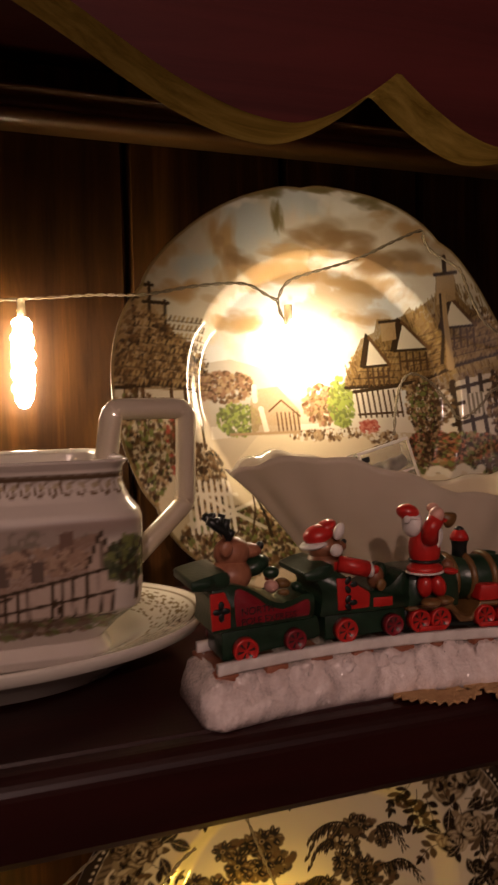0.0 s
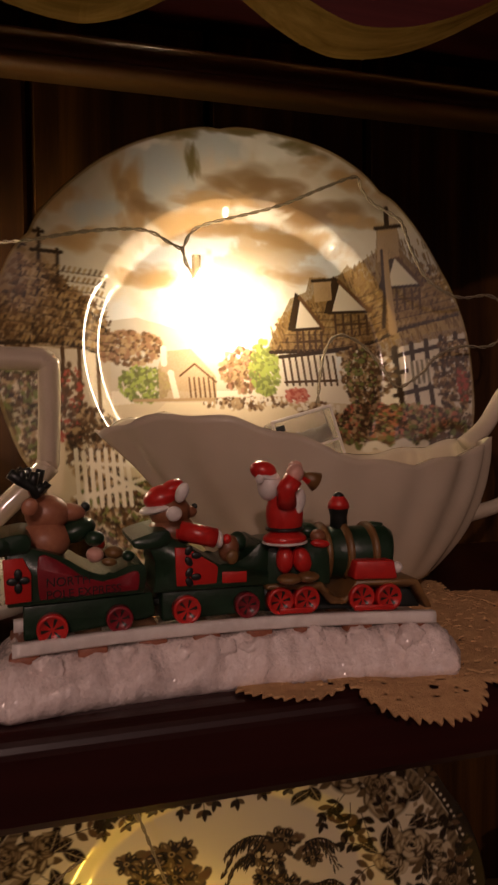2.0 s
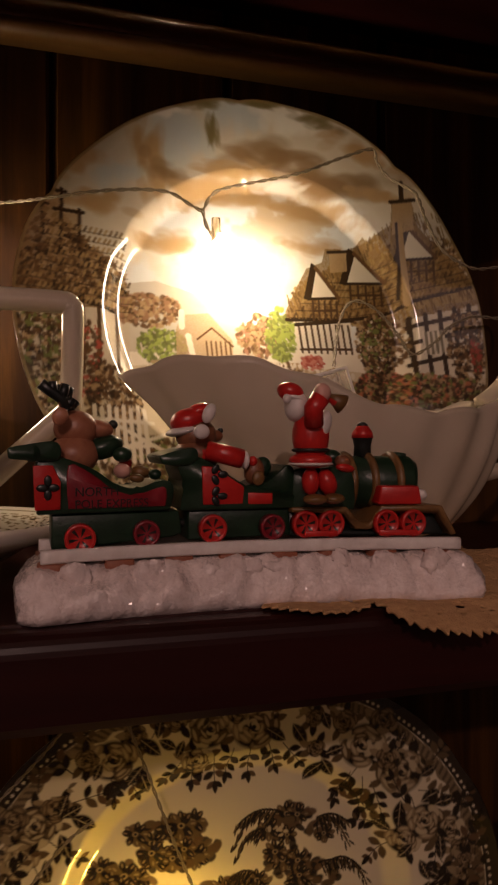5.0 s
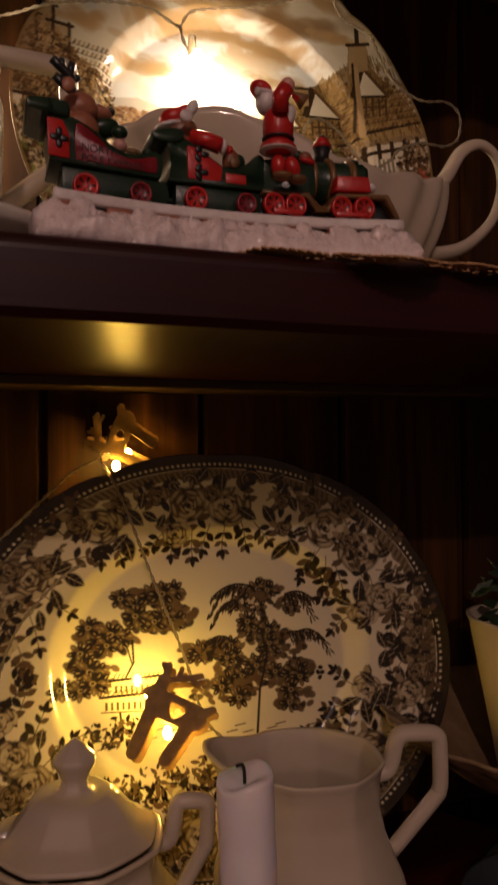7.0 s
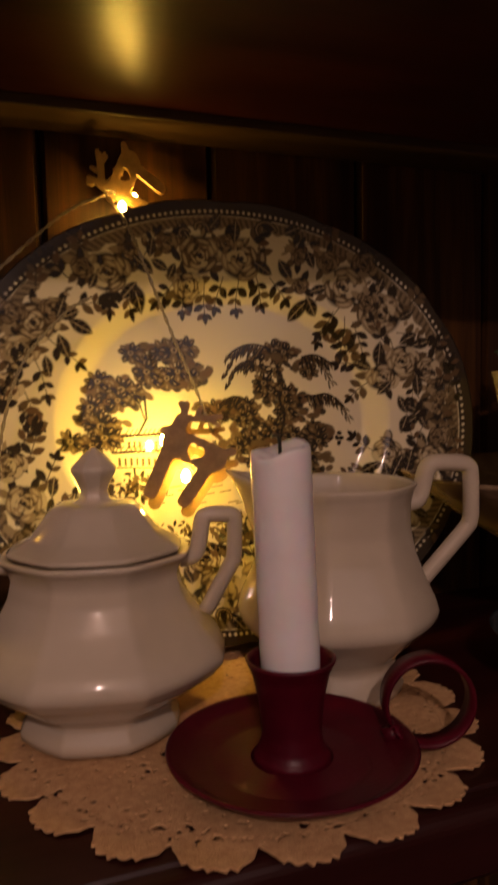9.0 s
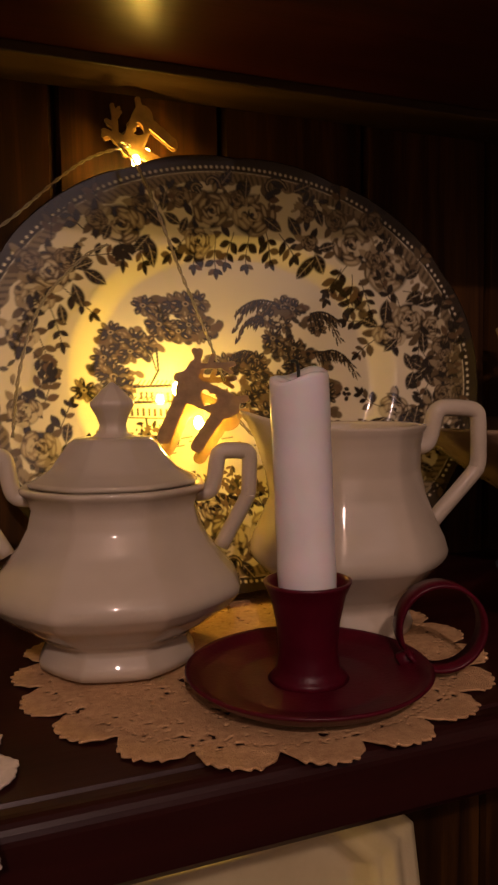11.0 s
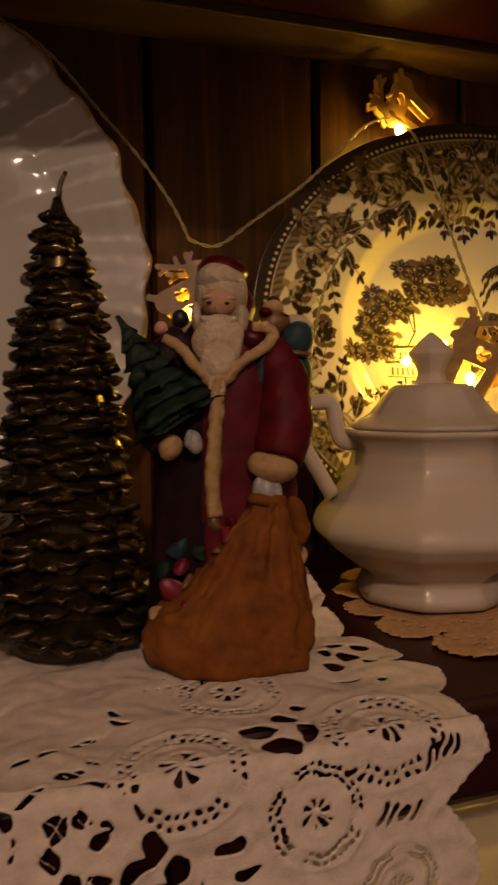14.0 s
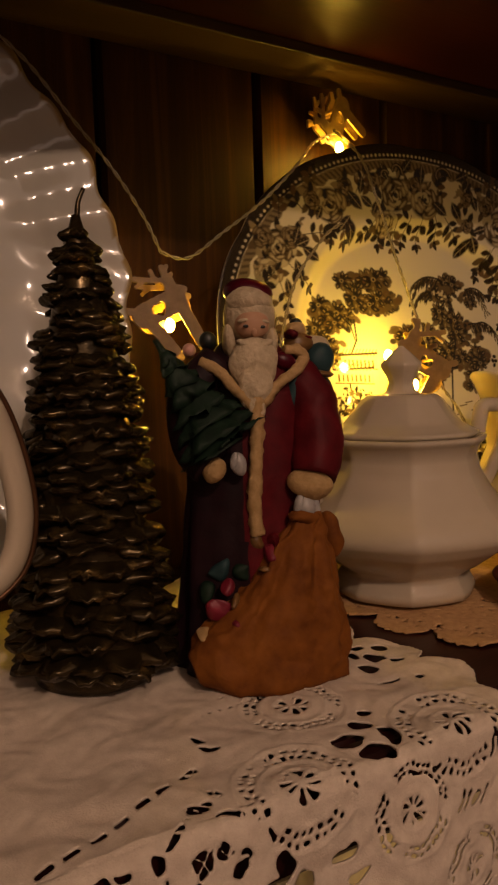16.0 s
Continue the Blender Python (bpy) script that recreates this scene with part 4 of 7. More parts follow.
standing_plate("shell_platter", "large white fluted platter with a gilt wavy edge", dish(lambda t: 0.1405 + 0.0016 * math.sin(17 * t) + 0.0008 * math.sin(34 * t), plate_depth(0.45, 0.78, 0.011, 0.02), rings=90, seg=520, paint=gilt_edge, relief=flutes), PRINTED, leaning((-0.28, 0.165, 1.2925), 10, 0), "platter")

# ---- things on the upper shelf ----
def cup_print():
    """A timbered cottage under heavy clouds, with a scroll border above."""
    c = Print(0.06, 520, (0.60, 0.53, 0.46), 3)
    at = lambda x, y: (0.0367 - (358 - x) * 0.000183, 0.015 - (y - 640) * 0.0001233)
    for k in range(26):
        x = -0.060 + 0.0047 * k
        c.line([(x, 0.0275), (x + 0.0047, 0.0277)], 0.0022, DARK)
        c.line([(x, 0.026), (x + 0.0008, 0.0225), (x + 0.0024, 0.0212), (x + 0.0034, 0.0226), (x + 0.0028, 0.0238)], 0.0008, BROWN)
        c.oval(x + 0.003, 0.0248, 0.0014, 0.0009, (0.34, 0.26, 0.14), k, 0.9, 0.4)
    for x, y, rx, ry, col, s in ((150, 690, 230, 26, (0.30, 0.23, 0.19), 0.85), (20, 735, 110, 34, (0.16, 0.15, 0.11), 0.8), (250, 672, 110, 14, (0.34, 0.25, 0.21), 0.8), (-150, 700, 160, 34, (0.27, 0.21, 0.17), 0.8), (90, 720, 60, 18, (0.42, 0.33, 0.27), 0.7)):
        c.oval(*at(x, y), rx * 0.000183, ry * 0.000123, col, 0, s, 0.8)
    c.dabs(*at(60, 715), 0.034, 0.0035, 160, 0.0018, [(0.36, 0.29, 0.24), (0.22, 0.18, 0.14)])
    c.shape([at(x, y) for x, y in ((-160, 800), (60, 770), (60, 960), (-160, 960))], (0.34, 0.20, 0.09), 0.8, 0.4)
    c.shape([at(x, y) for x, y in ((50, 800), (70, 755), (110, 765), (175, 720), (250, 692), (282, 770), (282, 945), (60, 945))], (0.27, 0.17, 0.12), 1, 0.35)
    c.dabs(*at(150, 765), 0.018, 0.0045, 260, 0.0010, [(0.34, 0.22, 0.15), (0.16, 0.10, 0.07), (0.42, 0.29, 0.2)])
    c.shape([at(x, y) for x, y in ((235, 760), (258, 695), (282, 770), (282, 800), (235, 800))], (0.52, 0.40, 0.32), 0.9, 0.2)
    c.shape([at(x, y) for x, y in ((75, 860), (282, 800), (282, 935), (75, 940))], (0.56, 0.45, 0.37), 0.9, 0.2)
    c.shape([at(x, y) for x, y in ((180, 690), (205, 684), (205, 725), (180, 730))], (0.18, 0.11, 0.08))
    for x, y in ((75, 800), (140, 795)):
        c.shape([at(x - 14, y + 30), at(x - 10, y - 30), at(x + 10, y - 34), at(x + 12, y + 26)], (0.13, 0.09, 0.07))
    for x in (80, 102, 122, 165, 182, 205, 230, 255, 278):
        c.line([at(x, 850 - (x - 80) * 0.2), at(x, 940)], 0.0010, INK)
    for a, b in (((70, 852), (285, 796)), ((70, 905), (285, 865)), ((0, 888), (90, 860)), ((258, 692), (232, 790)), ((258, 692), (286, 785)), ((262, 720), (262, 800)), ((165, 860), (182, 930)), ((60, 940), (285, 938))):
        c.line([at(*a), at(*b)], 0.0011, INK)
    c.dabs(*at(312, 780), 0.0085, 0.0085, 320, 0.0011, [OLIVE, INK, (0.04, 0.05, 0.025), (0.09, 0.10, 0.05)])
    c.line([at(328, 800), at(330, 900)], 0.0016, INK)
    c.dabs(*at(10, 905), 0.010, 0.006, 200, 0.0011, [(0.32, 0.08, 0.04), DARK, BROWN, OLIVE])
    c.dabs(*at(120, 965), 0.045, 0.0035, 420, 0.0013, [BROWN, (0.34, 0.23, 0.15), (0.18, 0.12, 0.08), OLIVE])
    return c


def squarish(power):
    return lambda a, z=0: (abs(math.cos(a)) ** power + abs(math.sin(a)) ** power) ** (-1 / power)


def print_front(ob, canvas, x0, z0, y_front, ground=(0.60, 0.54, 0.46)):
    """Lays a print on the faces of a vessel that look forward."""
    me = ob.data
    co = np.empty(len(me.vertices) * 3)
    me.vertices.foreach_get("co", co)
    co = co.reshape(-1, 3)
    col = np.ones((len(co), 4), dtype=np.float32)
    col[:, :3] = ground
    f = co[:, 1] < y_front
    col[f, :3] = canvas(co[f, 0] - x0, co[f, 2] - z0)
    at = me.color_attributes.new("print", "FLOAT_COLOR", "POINT")
    at.data.foreach_set("color", col.ravel())


def fine(profile, n):
    """More points along a profile, at even steps."""
    out = []
    for (r0, z0), (r1, z1) in zip(profile, profile[1:]):
        k = max(1, int(math.hypot(r1 - r0, z1 - z0) / n))
        out += [(r0 + (r1 - r0) * i / k, z0 + (z1 - z0) * i / k) for i in range(k)]
    return out + [profile[-1]]


def angular_handle(foot_a, corner_a, corner_b, elbow, foot_b, radius, flat, parent, material):
    """A squared loop handle of glazed china."""
    def soft(p, a, b, r=0.005 if radius > 0.004 else 0.0032):
        p, a, b = Vector(p), Vector(a), Vector(b)
        return [p + (a - p).normalized() * r, p + (a - p).normalized() * r * 0.25 + (b - p).normalized() * r * 0.25, p + (b - p).normalized() * r]
    pts = [Vector(foot_a)]
    chain = [foot_a, corner_a, corner_b, elbow, foot_b]
    pts = [Vector(foot_a) + Vector((foot_a[0] - corner_b[0], foot_a[1] - corner_b[1], 0)).normalized() * 0.007 - Vector((0, 0, 0.002)), Vector(foot_a)]
    for k in (1, 2, 3):
        pts += soft(chain[k], chain[k - 1], chain[k + 1])
    pts.append(Vector(foot_b))
    return part("handle", tube(smooth_line(pts, 5), radius, 14, flat=flat), material, parent)


# square printed pot on its stand
CX, CY = -0.1035, 0.100
pot = thing("sauce_pot", "square cream china pot printed with a brown timbered cottage", "pot", (CX, CY, ZU + 0.010))
prof = [(0.0, ZU + 0.0105), (0.036, ZU + 0.0105), (0.037, ZU + 0.014), (0.034, ZU + 0.018), (0.040, ZU + 0.025), (0.0475, ZU + 0.032), (0.0485, ZU + 0.040), (0.0487, ZU + 0.064), (0.0478, ZU + 0.067), (0.0448, ZU + 0.071), (0.0425, ZU + 0.077), (0.0425, ZU + 0.082), (0.0445, ZU + 0.085), (0.0435, ZU + 0.0857), (0.041, ZU + 0.084), (0.039, ZU + 0.075), (0.044, ZU + 0.06), (0.044, ZU + 0.03), (0.0, ZU + 0.02)]
bm = lathe(fine(prof, 0.0007), 300, squarish(7))
bmesh.ops.translate(bm, verts=bm.verts, vec=(CX, CY, 0))
body = part("body", bm, PRINTED, pot)
print_front(body, cup_print(), CX + 0.012, ZU + 0.052, CY - 0.03)
angular_handle((-0.0635, 0.104, ZU + 0.0790), (-0.0590, 0.106, ZU + 0.1035), (-0.0265, 0.108, ZU + 0.1035), (-0.0275, 0.108, ZU + 0.062), (-0.0665, 0.103, ZU + 0.026), 0.0052, 0.85, pot, GLAZE)


def stand_print(x, y):
    r, t = np.hypot(x / 0.088, y / 0.066), np.arctan2(y, x)
    col = np.ones((len(x), 3)) * np.array((0.70, 0.64, 0.54))
    s = (r > 0.74) & (r < 0.93)
    v = np.sin(t * 34 + 9 * np.sin(r * 34)) * np.sin(r * 62 + 3 * np.sin(t * 17))
    col[s & (v > 0.28)] = (0.24, 0.17, 0.09)
    col[(r > 0.945) & (r < 0.962)] = (0.2, 0.14, 0.08)
    return col


me = dish(ellipse(0.088, 0.066), plate_depth(0.55, 0.75, 0.006, 0.0125), rings=90, seg=300, paint=stand_print, thick=0.0045)
me.materials.append(PRINTED)
stand = new("oval_stand", me)
stand.matrix_basis = pose(-0.1125, 0.098, ZU + 0.0085)
tagged(stand, "oval cream china stand with a brown scroll border under the pot", "saucer")

# fluted gravy boat
def rim_height(x):
    pts = [(-0.008, 0.0745), (0.005, 0.0798), (0.02, 0.0815), (0.039, 0.0792), (0.06, 0.073), (0.088, 0.0625), (0.115, 0.0605), (0.144, 0.064), (0.170, 0.0705)]
    return float(np.interp(x, [p[0] for p in pts], [p[1] for p in pts]))


def boat_bm():
    bm, seg, rows = bmesh.new(), 160, 26
    rings = []
    for side in (0, 1):
        for i in range(rows + 1):
            k = i / rows if side == 0 else 1 - i / rows
            ring = []
            for j in range(seg):
                a = 2 * math.pi * j / seg
                grow = 0.50 + 0.50 * (1 - (1 - k) ** 2.2) if k > 0.12 else 0.50 - 0.05 * math.sin(k / 0.12 * math.pi)
                c, s = math.cos(a), math.sin(a)
                left = max(0.0, -c)
                ax = (0.084 + 0.006 * left ** 3) * (grow if c > 0 else grow * (0.60 + 0.40 * k ** 1.7))
                by = 0.036 * (1 - 0.55 * left ** 4) * grow
                wave = 1 + 0.022 * math.sin(19 * a + 2.2 * math.sin(3 * k)) * min(1, k * 2.5) * (0.35 if left > 0.3 else 1)
                px, py = 0.080 + ax * c * wave, by * s * wave
                top = rim_height(px) + 0.0009 * math.sin(17 * a)
                z = k * top
                if side:
                    d = 0.0028
                    px, py, z = 0.080 + (px - 0.080) * (1 - d / 0.08), py * (1 - d / 0.036), max(z - 0.0004, 0.006)
                ring.append(bm.verts.new((px, 0.103 + py, ZU + 0.0006 + z)))
            rings.append(ring)
    for a, b in zip(rings, rings[1:]):
        for j in range(seg):
            bm.faces.new((a[j], a[(j + 1) % seg], b[(j + 1) % seg], b[j]))
    bm.faces.new(rings[0]), bm.faces.new(rings[-1])
    return bm


boat = thing("gravy_boat", "white fluted china gravy boat with a wavy rim", "gravy boat", (0.08, 0.103, ZU + 0.0006))
part("bowl", boat_bm(), GLAZE, boat)
part("handle", tube(smooth_line([(0.155, 0.103, ZU + 0.066), (0.166, 0.103, ZU + 0.075), (0.177, 0.103, ZU + 0.091), (0.189, 0.103, ZU + 0.0965), (0.199, 0.103, ZU + 0.091), (0.2025, 0.103, ZU + 0.076), (0.197, 0.103, ZU + 0.058), (0.186, 0.103, ZU + 0.046), (0.173, 0.103, ZU + 0.038), (0.155, 0.103, ZU + 0.034)], 6), lambda t: 0.0044 - 0.0012 * math.sin(t * math.pi), 14, flat=0.8), GLAZE, boat)

# ---- the train ornament ----
BLACK = mottled("black_paint", [(0.3, (0.008, 0.010, 0.009)), (0.7, (0.016, 0.02, 0.018))], 0.35, 150)
WINE = mottled("wine_red_paint", [(0.3, (0.16, 0.006, 0.012)), (0.7, (0.24, 0.012, 0.02))], 0.35, 150)
OCHRE = mottled("brown_gold_paint", [(0.3, (0.13, 0.065, 0.02)), (0.7, (0.20, 0.10, 0.03))], 0.4, 150)
FUR = mottled("brown_fur_paint", [(0.3, (0.15, 0.055, 0.025)), (0.7, (0.26, 0.10, 0.045))], 0.4, 300)
DEER_FUR = mottled("tan_fur_paint", [(0.3, (0.28, 0.10, 0.055)), (0.7, (0.40, 0.17, 0.09))], 0.4, 300)
PINK = mottled("pink_paint", [(0.3, (0.55, 0.28, 0.22)), (0.7, (0.65, 0.36, 0.29))], 0.4, 200)
WHITE = mottled("white_gloss_paint", [(0.3, (0.62, 0.56, 0.52)), (0.7, (0.76, 0.71, 0.67))], 0.35, 200)
BRICK = mottled("red_brown_paint", [(0.3, (0.20, 0.06, 0.03)), (0.7, (0.34, 0.12, 0.06))], 0.5, 300)


def track(s, d, h):
    """A place on the ornament: along the curved line, to its back, above the shelf."""
    return Vector((-0.040 + 0.126 * s, 0.022 - 0.006 * s + 0.032 * s * (1 - s) + d, ZU + h))


def on(px, py, d=0.0):
    s = (px - 72) / 723
    return track(s, d, 0.0369 - 0.0001636 * (py - 784))


MM = 0.0001636
train = thing("train_ornament", "painted resin red and green train on a snowy base", "ornament", tuple(track(0.5, 0.012, 0)))
# snow base
bm = bmesh.new()
prof = [(-0.0108, 0.0), (-0.0116, 0.0025), (-0.0108, 0.005), (-0.0090, 0.0080), (-0.0068, 0.0105), (-0.0050, 0.0125), (-0.0036, 0.0136), (-0.001, 0.0142), (0.004, 0.0144), (0.012, 0.0146), (0.022, 0.0146), (0.028, 0.013), (0.033, 0.008), (0.036, 0.003), (0.036, 0.0)]
rows = []
for i in range(181):
    s = -0.055 + 1.115 * i / 180
    end = min(1.0, math.sqrt(max(0.0, min(s + 0.055, 1.06 - s)) / 0.045))
    row = []
    for j, (d, h) in enumerate(prof):
        bumps = 0.0030 * max(0, noise.noise(Vector((s * 15, 0.3 * j, 2.0)))) if 2 <= j <= 6 else 0
        dd = 0.0125 + (d - 0.0125) * (0.62 + 0.38 * end)
        p = track(s, dd - bumps * 1.2, h * (0.55 + 0.45 * end) + bumps)
        if 0 < j < len(prof) - 1:
            p += noise.noise_vector(p * 130) * 0.0016 + noise.noise_vector(p * 300) * 0.0010 + noise.noise_vector(p * 900) * 0.0004
            p.z = max(p.z, ZU + 0.001)
        row.append(bm.verts.new(p))
    rows.append(row)
for a, b in zip(rows, rows[1:]):
    for j in range(len(prof)):
        k = (j + 1) % len(prof)
        bm.faces.new((a[j], a[k], b[k], b[j]))
bm.faces.new(rows[0]), bm.faces.new(rows[-1])
part("snow_base", bm, SNOW, train, "glittering white snow bank")
for k, s in enumerate((0.07, 0.235, 0.375, 0.475, 0.55, 0.70, 0.80, 0.93)):
    bm = bmesh.new()
    c = track(s, -0.0055, 0.0105)
    blob(bm, c, (0.0042 + 0.0012 * math.sin(k * 2.1), 0.0024, 0.0042 + 0.0009 * math.cos(k)), 26, 18, noise_amount=0.0014)
    for v in bm.verts:
        v.co += noise.noise_vector(v.co * 420) * 0.0011 + noise.noise_vector(v.co * 1100) * 0.0005
    part("snow_clump", bm, SNOW, train)
for d in (-0.0012, 0.0245):
    bm = bmesh.new()
    rows = []
    for i in range(49):
        s = -0.005 + 1.01 * i / 48
        rows.append([bm.verts.new(track(s, d + a, h)) for a, h in ((-0.0016, 0.0150), (-0.0018, 0.0156), (-0.0018, 0.0182), (-0.0014, 0.0187), (0.0010, 0.0187), (0.0014, 0.0182), (0.0014, 0.0150))])
    for a, b in zip(rows, rows[1:]):
        for j in range(7):
            bm.faces.new((a[j], a[(j + 1) % 7], b[(j + 1) % 7], b[j]))
    bm.faces.new(rows[0]), bm.faces.new(rows[-1])
    part("rail", bm, WHITE, train)
sleeper_mesh = None
for s in (0.02, 0.17, 0.31, 0.44, 0.57, 0.69, 0.82, 0.95):
    c = track(s, 0, 0)
    if sleeper_mesh is None:
        bm = box_bm(-0.0042, 0.0042, -0.0032, 0.027, 0.0105, 0.0150, 0.0007)
        first = part("sleeper", bm, BRICK, train)
        sleeper_mesh = first.data
        first.location = c - Vector((0, 0, 0))
    else:
        ob = new("sleeper", sleeper_mesh)
        ob.parent, ob.matrix_parent_inverse = train, train.matrix_basis.inverted()
        ob.location = c


def side_panel(points, d, thick, inset_round=0.0):
    """A panel with the given side outline (in ornament drawing units), from depth d to d + thick."""
    bm = bmesh.new()
    n = len(points)
    a = [bm.verts.new(on(x, y, d)) for x, y in points]
    b = [bm.verts.new(on(x, y, d + thick)) for x, y in points]
    bm.faces.new(a), bm.faces.new(b)
    for k in range(n):
        bm.faces.new((a[k], a[(k + 1) % n], b[(k + 1) % n], b[k]))
    edges = [e for e in bm.edges]
    bmesh.ops.bevel(bm, geom=edges, offset=min(0.0006, thick * 0.3), segments=2, affect="EDGES", profile=0.5)
    return bm


def curve2(points, steps=5):
    return [(p.x, p.y) for p in smooth_line([(x, y, 0) for x, y in points], steps)]


wheel_data = {}


def wheel(px, py, r, parent, d=-0.0008):
    key = round(r)
    if key not in wheel_data:
        bm = bmesh.new()
        R = r * MM
        prof = [(0.0, -0.0008), (R * 0.14, -0.0008), (R * 0.72, -0.0006), (R * 0.76, -0.0013), (R * 0.95, -0.0013), (R, -0.0008), (R, 0.0022), (0.0, 0.0022)]
        seg, rings = 36, []
        for rr, y in prof:
            rings.append([bm.verts.new((rr * math.cos(2 * math.pi * k / seg), y, rr * math.sin(2 * math.pi * k / seg))) for k in range(seg)] if rr else [bm.verts.new((0, y, 0))])
        for i, (u, v) in enumerate(zip(rings, rings[1:])):
            for k in range(seg):
                q = list(dict.fromkeys([u[k % len(u)], u[(k + 1) % len(u)], v[(k + 1) % len(v)], v[k % len(v)]]))
                f = bm.faces.new(q)
                f.material_index = 1 if i == 1 and k % 6 in (0, 1) else 0
        wheel_data[key] = bm
        ob = part("wheel", bm, [WINE if key < 25.5 else RED, BLACK], parent, "red wheel with six dark spokes")
        wheel_data[key] = ob.data
    else:
        ob = new("wheel", wheel_data[key])
        ob.parent, ob.matrix_parent_inverse = parent, Matrix() if parent.parent else parent.matrix_basis.inverted()
        tagged(ob, "red wheel with six dark spokes")
    ob.location = on(px, py, d)
    return ob


def roll(px0, px1, py, r, parent, material, d0=-0.001, d1=0.024):
    return part("scroll", tube([on((px0 + px1) / 2, py, d0), on((px0 + px1) / 2, py, d1)], r, 14), material, parent)


# rear wagon, a sleigh-like car
rear = part("rear_wagon", side_panel(curve2([(62, 836), (66, 800), (60, 760), (72, 738), (105, 740), (150, 758), (190, 786), (225, 795), (262, 783), (286, 786), (288, 810), (282, 836)]), 0.0, 0.0225), GREEN, train, "dark green wagon with wine-red lettered sides")
part("chassis", side_panel([(86, 838), (300, 838), (306, 880), (290, 886), (86, 900)], 0.0018, 0.018), GREEN, rear)
part("side_plate", side_panel(curve2([(112, 828), (112, 752), (150, 768), (190, 800), (225, 806), (266, 793), (276, 800), (274, 828)], 3), -0.0007, 0.0012), WINE, rear)
part("end_plate", side_panel([(60, 828), (57, 752), (88, 752), (100, 780), (100, 828)], -0.0009, 0.0010), RED, rear)
def holly(px, py, count, spread, parent):
    for k in range(count):
        bm = bmesh.new()
        a = 2 * math.pi * k / count
        blob(bm, on(px + spread * math.cos(a), py + spread * 1.3 * math.sin(a), -0.0011), (0.0017, 0.0004, 0.0011), 10, 6, pose(0, 0, 0, 0, -math.degrees(a), 0))
        part("holly_leaf", bm, BLACK, parent)


holly(80, 790, 4, 9, rear)
roll(20, 90, 731, 0.0024, rear, GREEN), part("scroll_lip", side_panel(curve2([(18, 722), (50, 716), (95, 712), (98, 742), (60, 744), (20, 740)], 3), -0.001, 0.0245), GREEN, rear)
for px, py, r in ((131, 880, 27), (241, 876, 24)):
    wheel(px, py, r, rear)
for px in (110, 250):
    wheel(px, 876, 24, rear, 0.0205)


def lettering(text, px, py, d, size, parent, material, name="lettering"):
    cu = bpy.data.curves.new("text", "FONT")
    cu.body, cu.size, cu.extrude, cu.align_x = text, size, 0.00012, "LEFT"
    tmp = new("text", cu)
    bpy.context.view_layer.update()
    me = bpy.data.meshes.new_from_object(tmp.evaluated_get(bpy.context.evaluated_depsgraph_get()))
    bpy.data.objects.remove(tmp)
    me.materials.clear()
    me.materials.append(material)
    ob = new(name, me)
    ob.parent, ob.matrix_parent_inverse = parent, Matrix() if parent.parent else parent.matrix_basis.inverted()
    a, b = on(px, py, d), on(px + 120, py, d)
    ob.matrix_basis = Matrix.Translation(a) @ pose(0, 0, 0, 90, 0, math.degrees(math.atan2(b.y - a.y, b.x - a.x)))
    return ob


lettering("NORTH", 122, 806, -0.0009, 0.0036, rear, BLACK)
lettering("POLE EXPRESS", 122, 827, -0.0009, 0.0034, rear, BLACK)

# middle wagon
middle = part("middle_wagon", side_panel(curve2([(300, 838), (306, 790), (296, 752), (320, 738), (350, 748), (400, 782), (430, 796), (465, 782), (492, 756), (508, 770), (506, 838)]), 0.0, 0.0225), GREEN, train, "dark green wagon with bright red panels")
part("chassis", side_panel([(316, 838), (500, 838), (504, 890), (316, 894)], 0.0018, 0.018), GREEN, middle)
part("coupling", side_panel([(280, 858), (330, 858), (330, 872), (280, 872)], 0.007, 0.006), BLACK, middle)
part("side_plate", side_panel([(340, 828), (338, 756), (360, 758), (415, 796), (412, 828)], -0.0007, 0.0012), RED, middle)
part("side_plate", side_panel([(420, 829), (420, 806), (466, 808), (466, 829)], -0.0007, 0.0012), RED, middle)
holly(366, 772, 3, 9, middle), holly(366, 812, 3, 8, middle)
part("scroll_lip", side_panel(curve2([(262, 738), (285, 730), (325, 722), (330, 745), (300, 756), (268, 752)], 3), -0.001, 0.0245), GREEN, middle)
for px in (357, 465):
    wheel(px, 872, 26.4 if px < 400 else 24, middle), wheel(px, 872, 24, middle, 0.0205)

# locomotive
loco = part("locomotive", side_panel(curve2([(500, 842), (504, 790), (508, 764), (560, 762), (612, 766), (618, 842)], 3), 0.0, 0.022), GREEN, train, "dark green steam locomotive with brown bands")
part("boiler", tube([on(606, 792, 0.011), on(690, 792, 0.011), on(742, 793, 0.011), on(752, 794, 0.011)], lambda t: 0.0086 if t < 0.9 else 0.0072, 24), GREEN, loco)
for px in (622, 662, 708):
    pts = [on(px, 792, 0.011) + Vector((0, -0.0089 * math.cos(a), 0.0089 * math.sin(a))) for a in np.linspace(-1.0, math.pi + 1.0, 24)]
    part("band", tube(pts, 0.0010, 8, flat=1.4), OCHRE, loco)
part("running_board", side_panel([(500, 836), (602, 836), (622, 868), (640, 868), (662, 834), (772, 834), (798, 890), (786, 892), (762, 846), (668, 846), (646, 880), (616, 880), (596, 847), (500, 847)], -0.0012, 0.024), OCHRE, loco)
part("frame", side_panel([(500, 846), (606, 846), (622, 880), (646, 880), (668, 846), (762, 846), (786, 893), (500, 893)], 0.0022, 0.018), BLACK, loco)
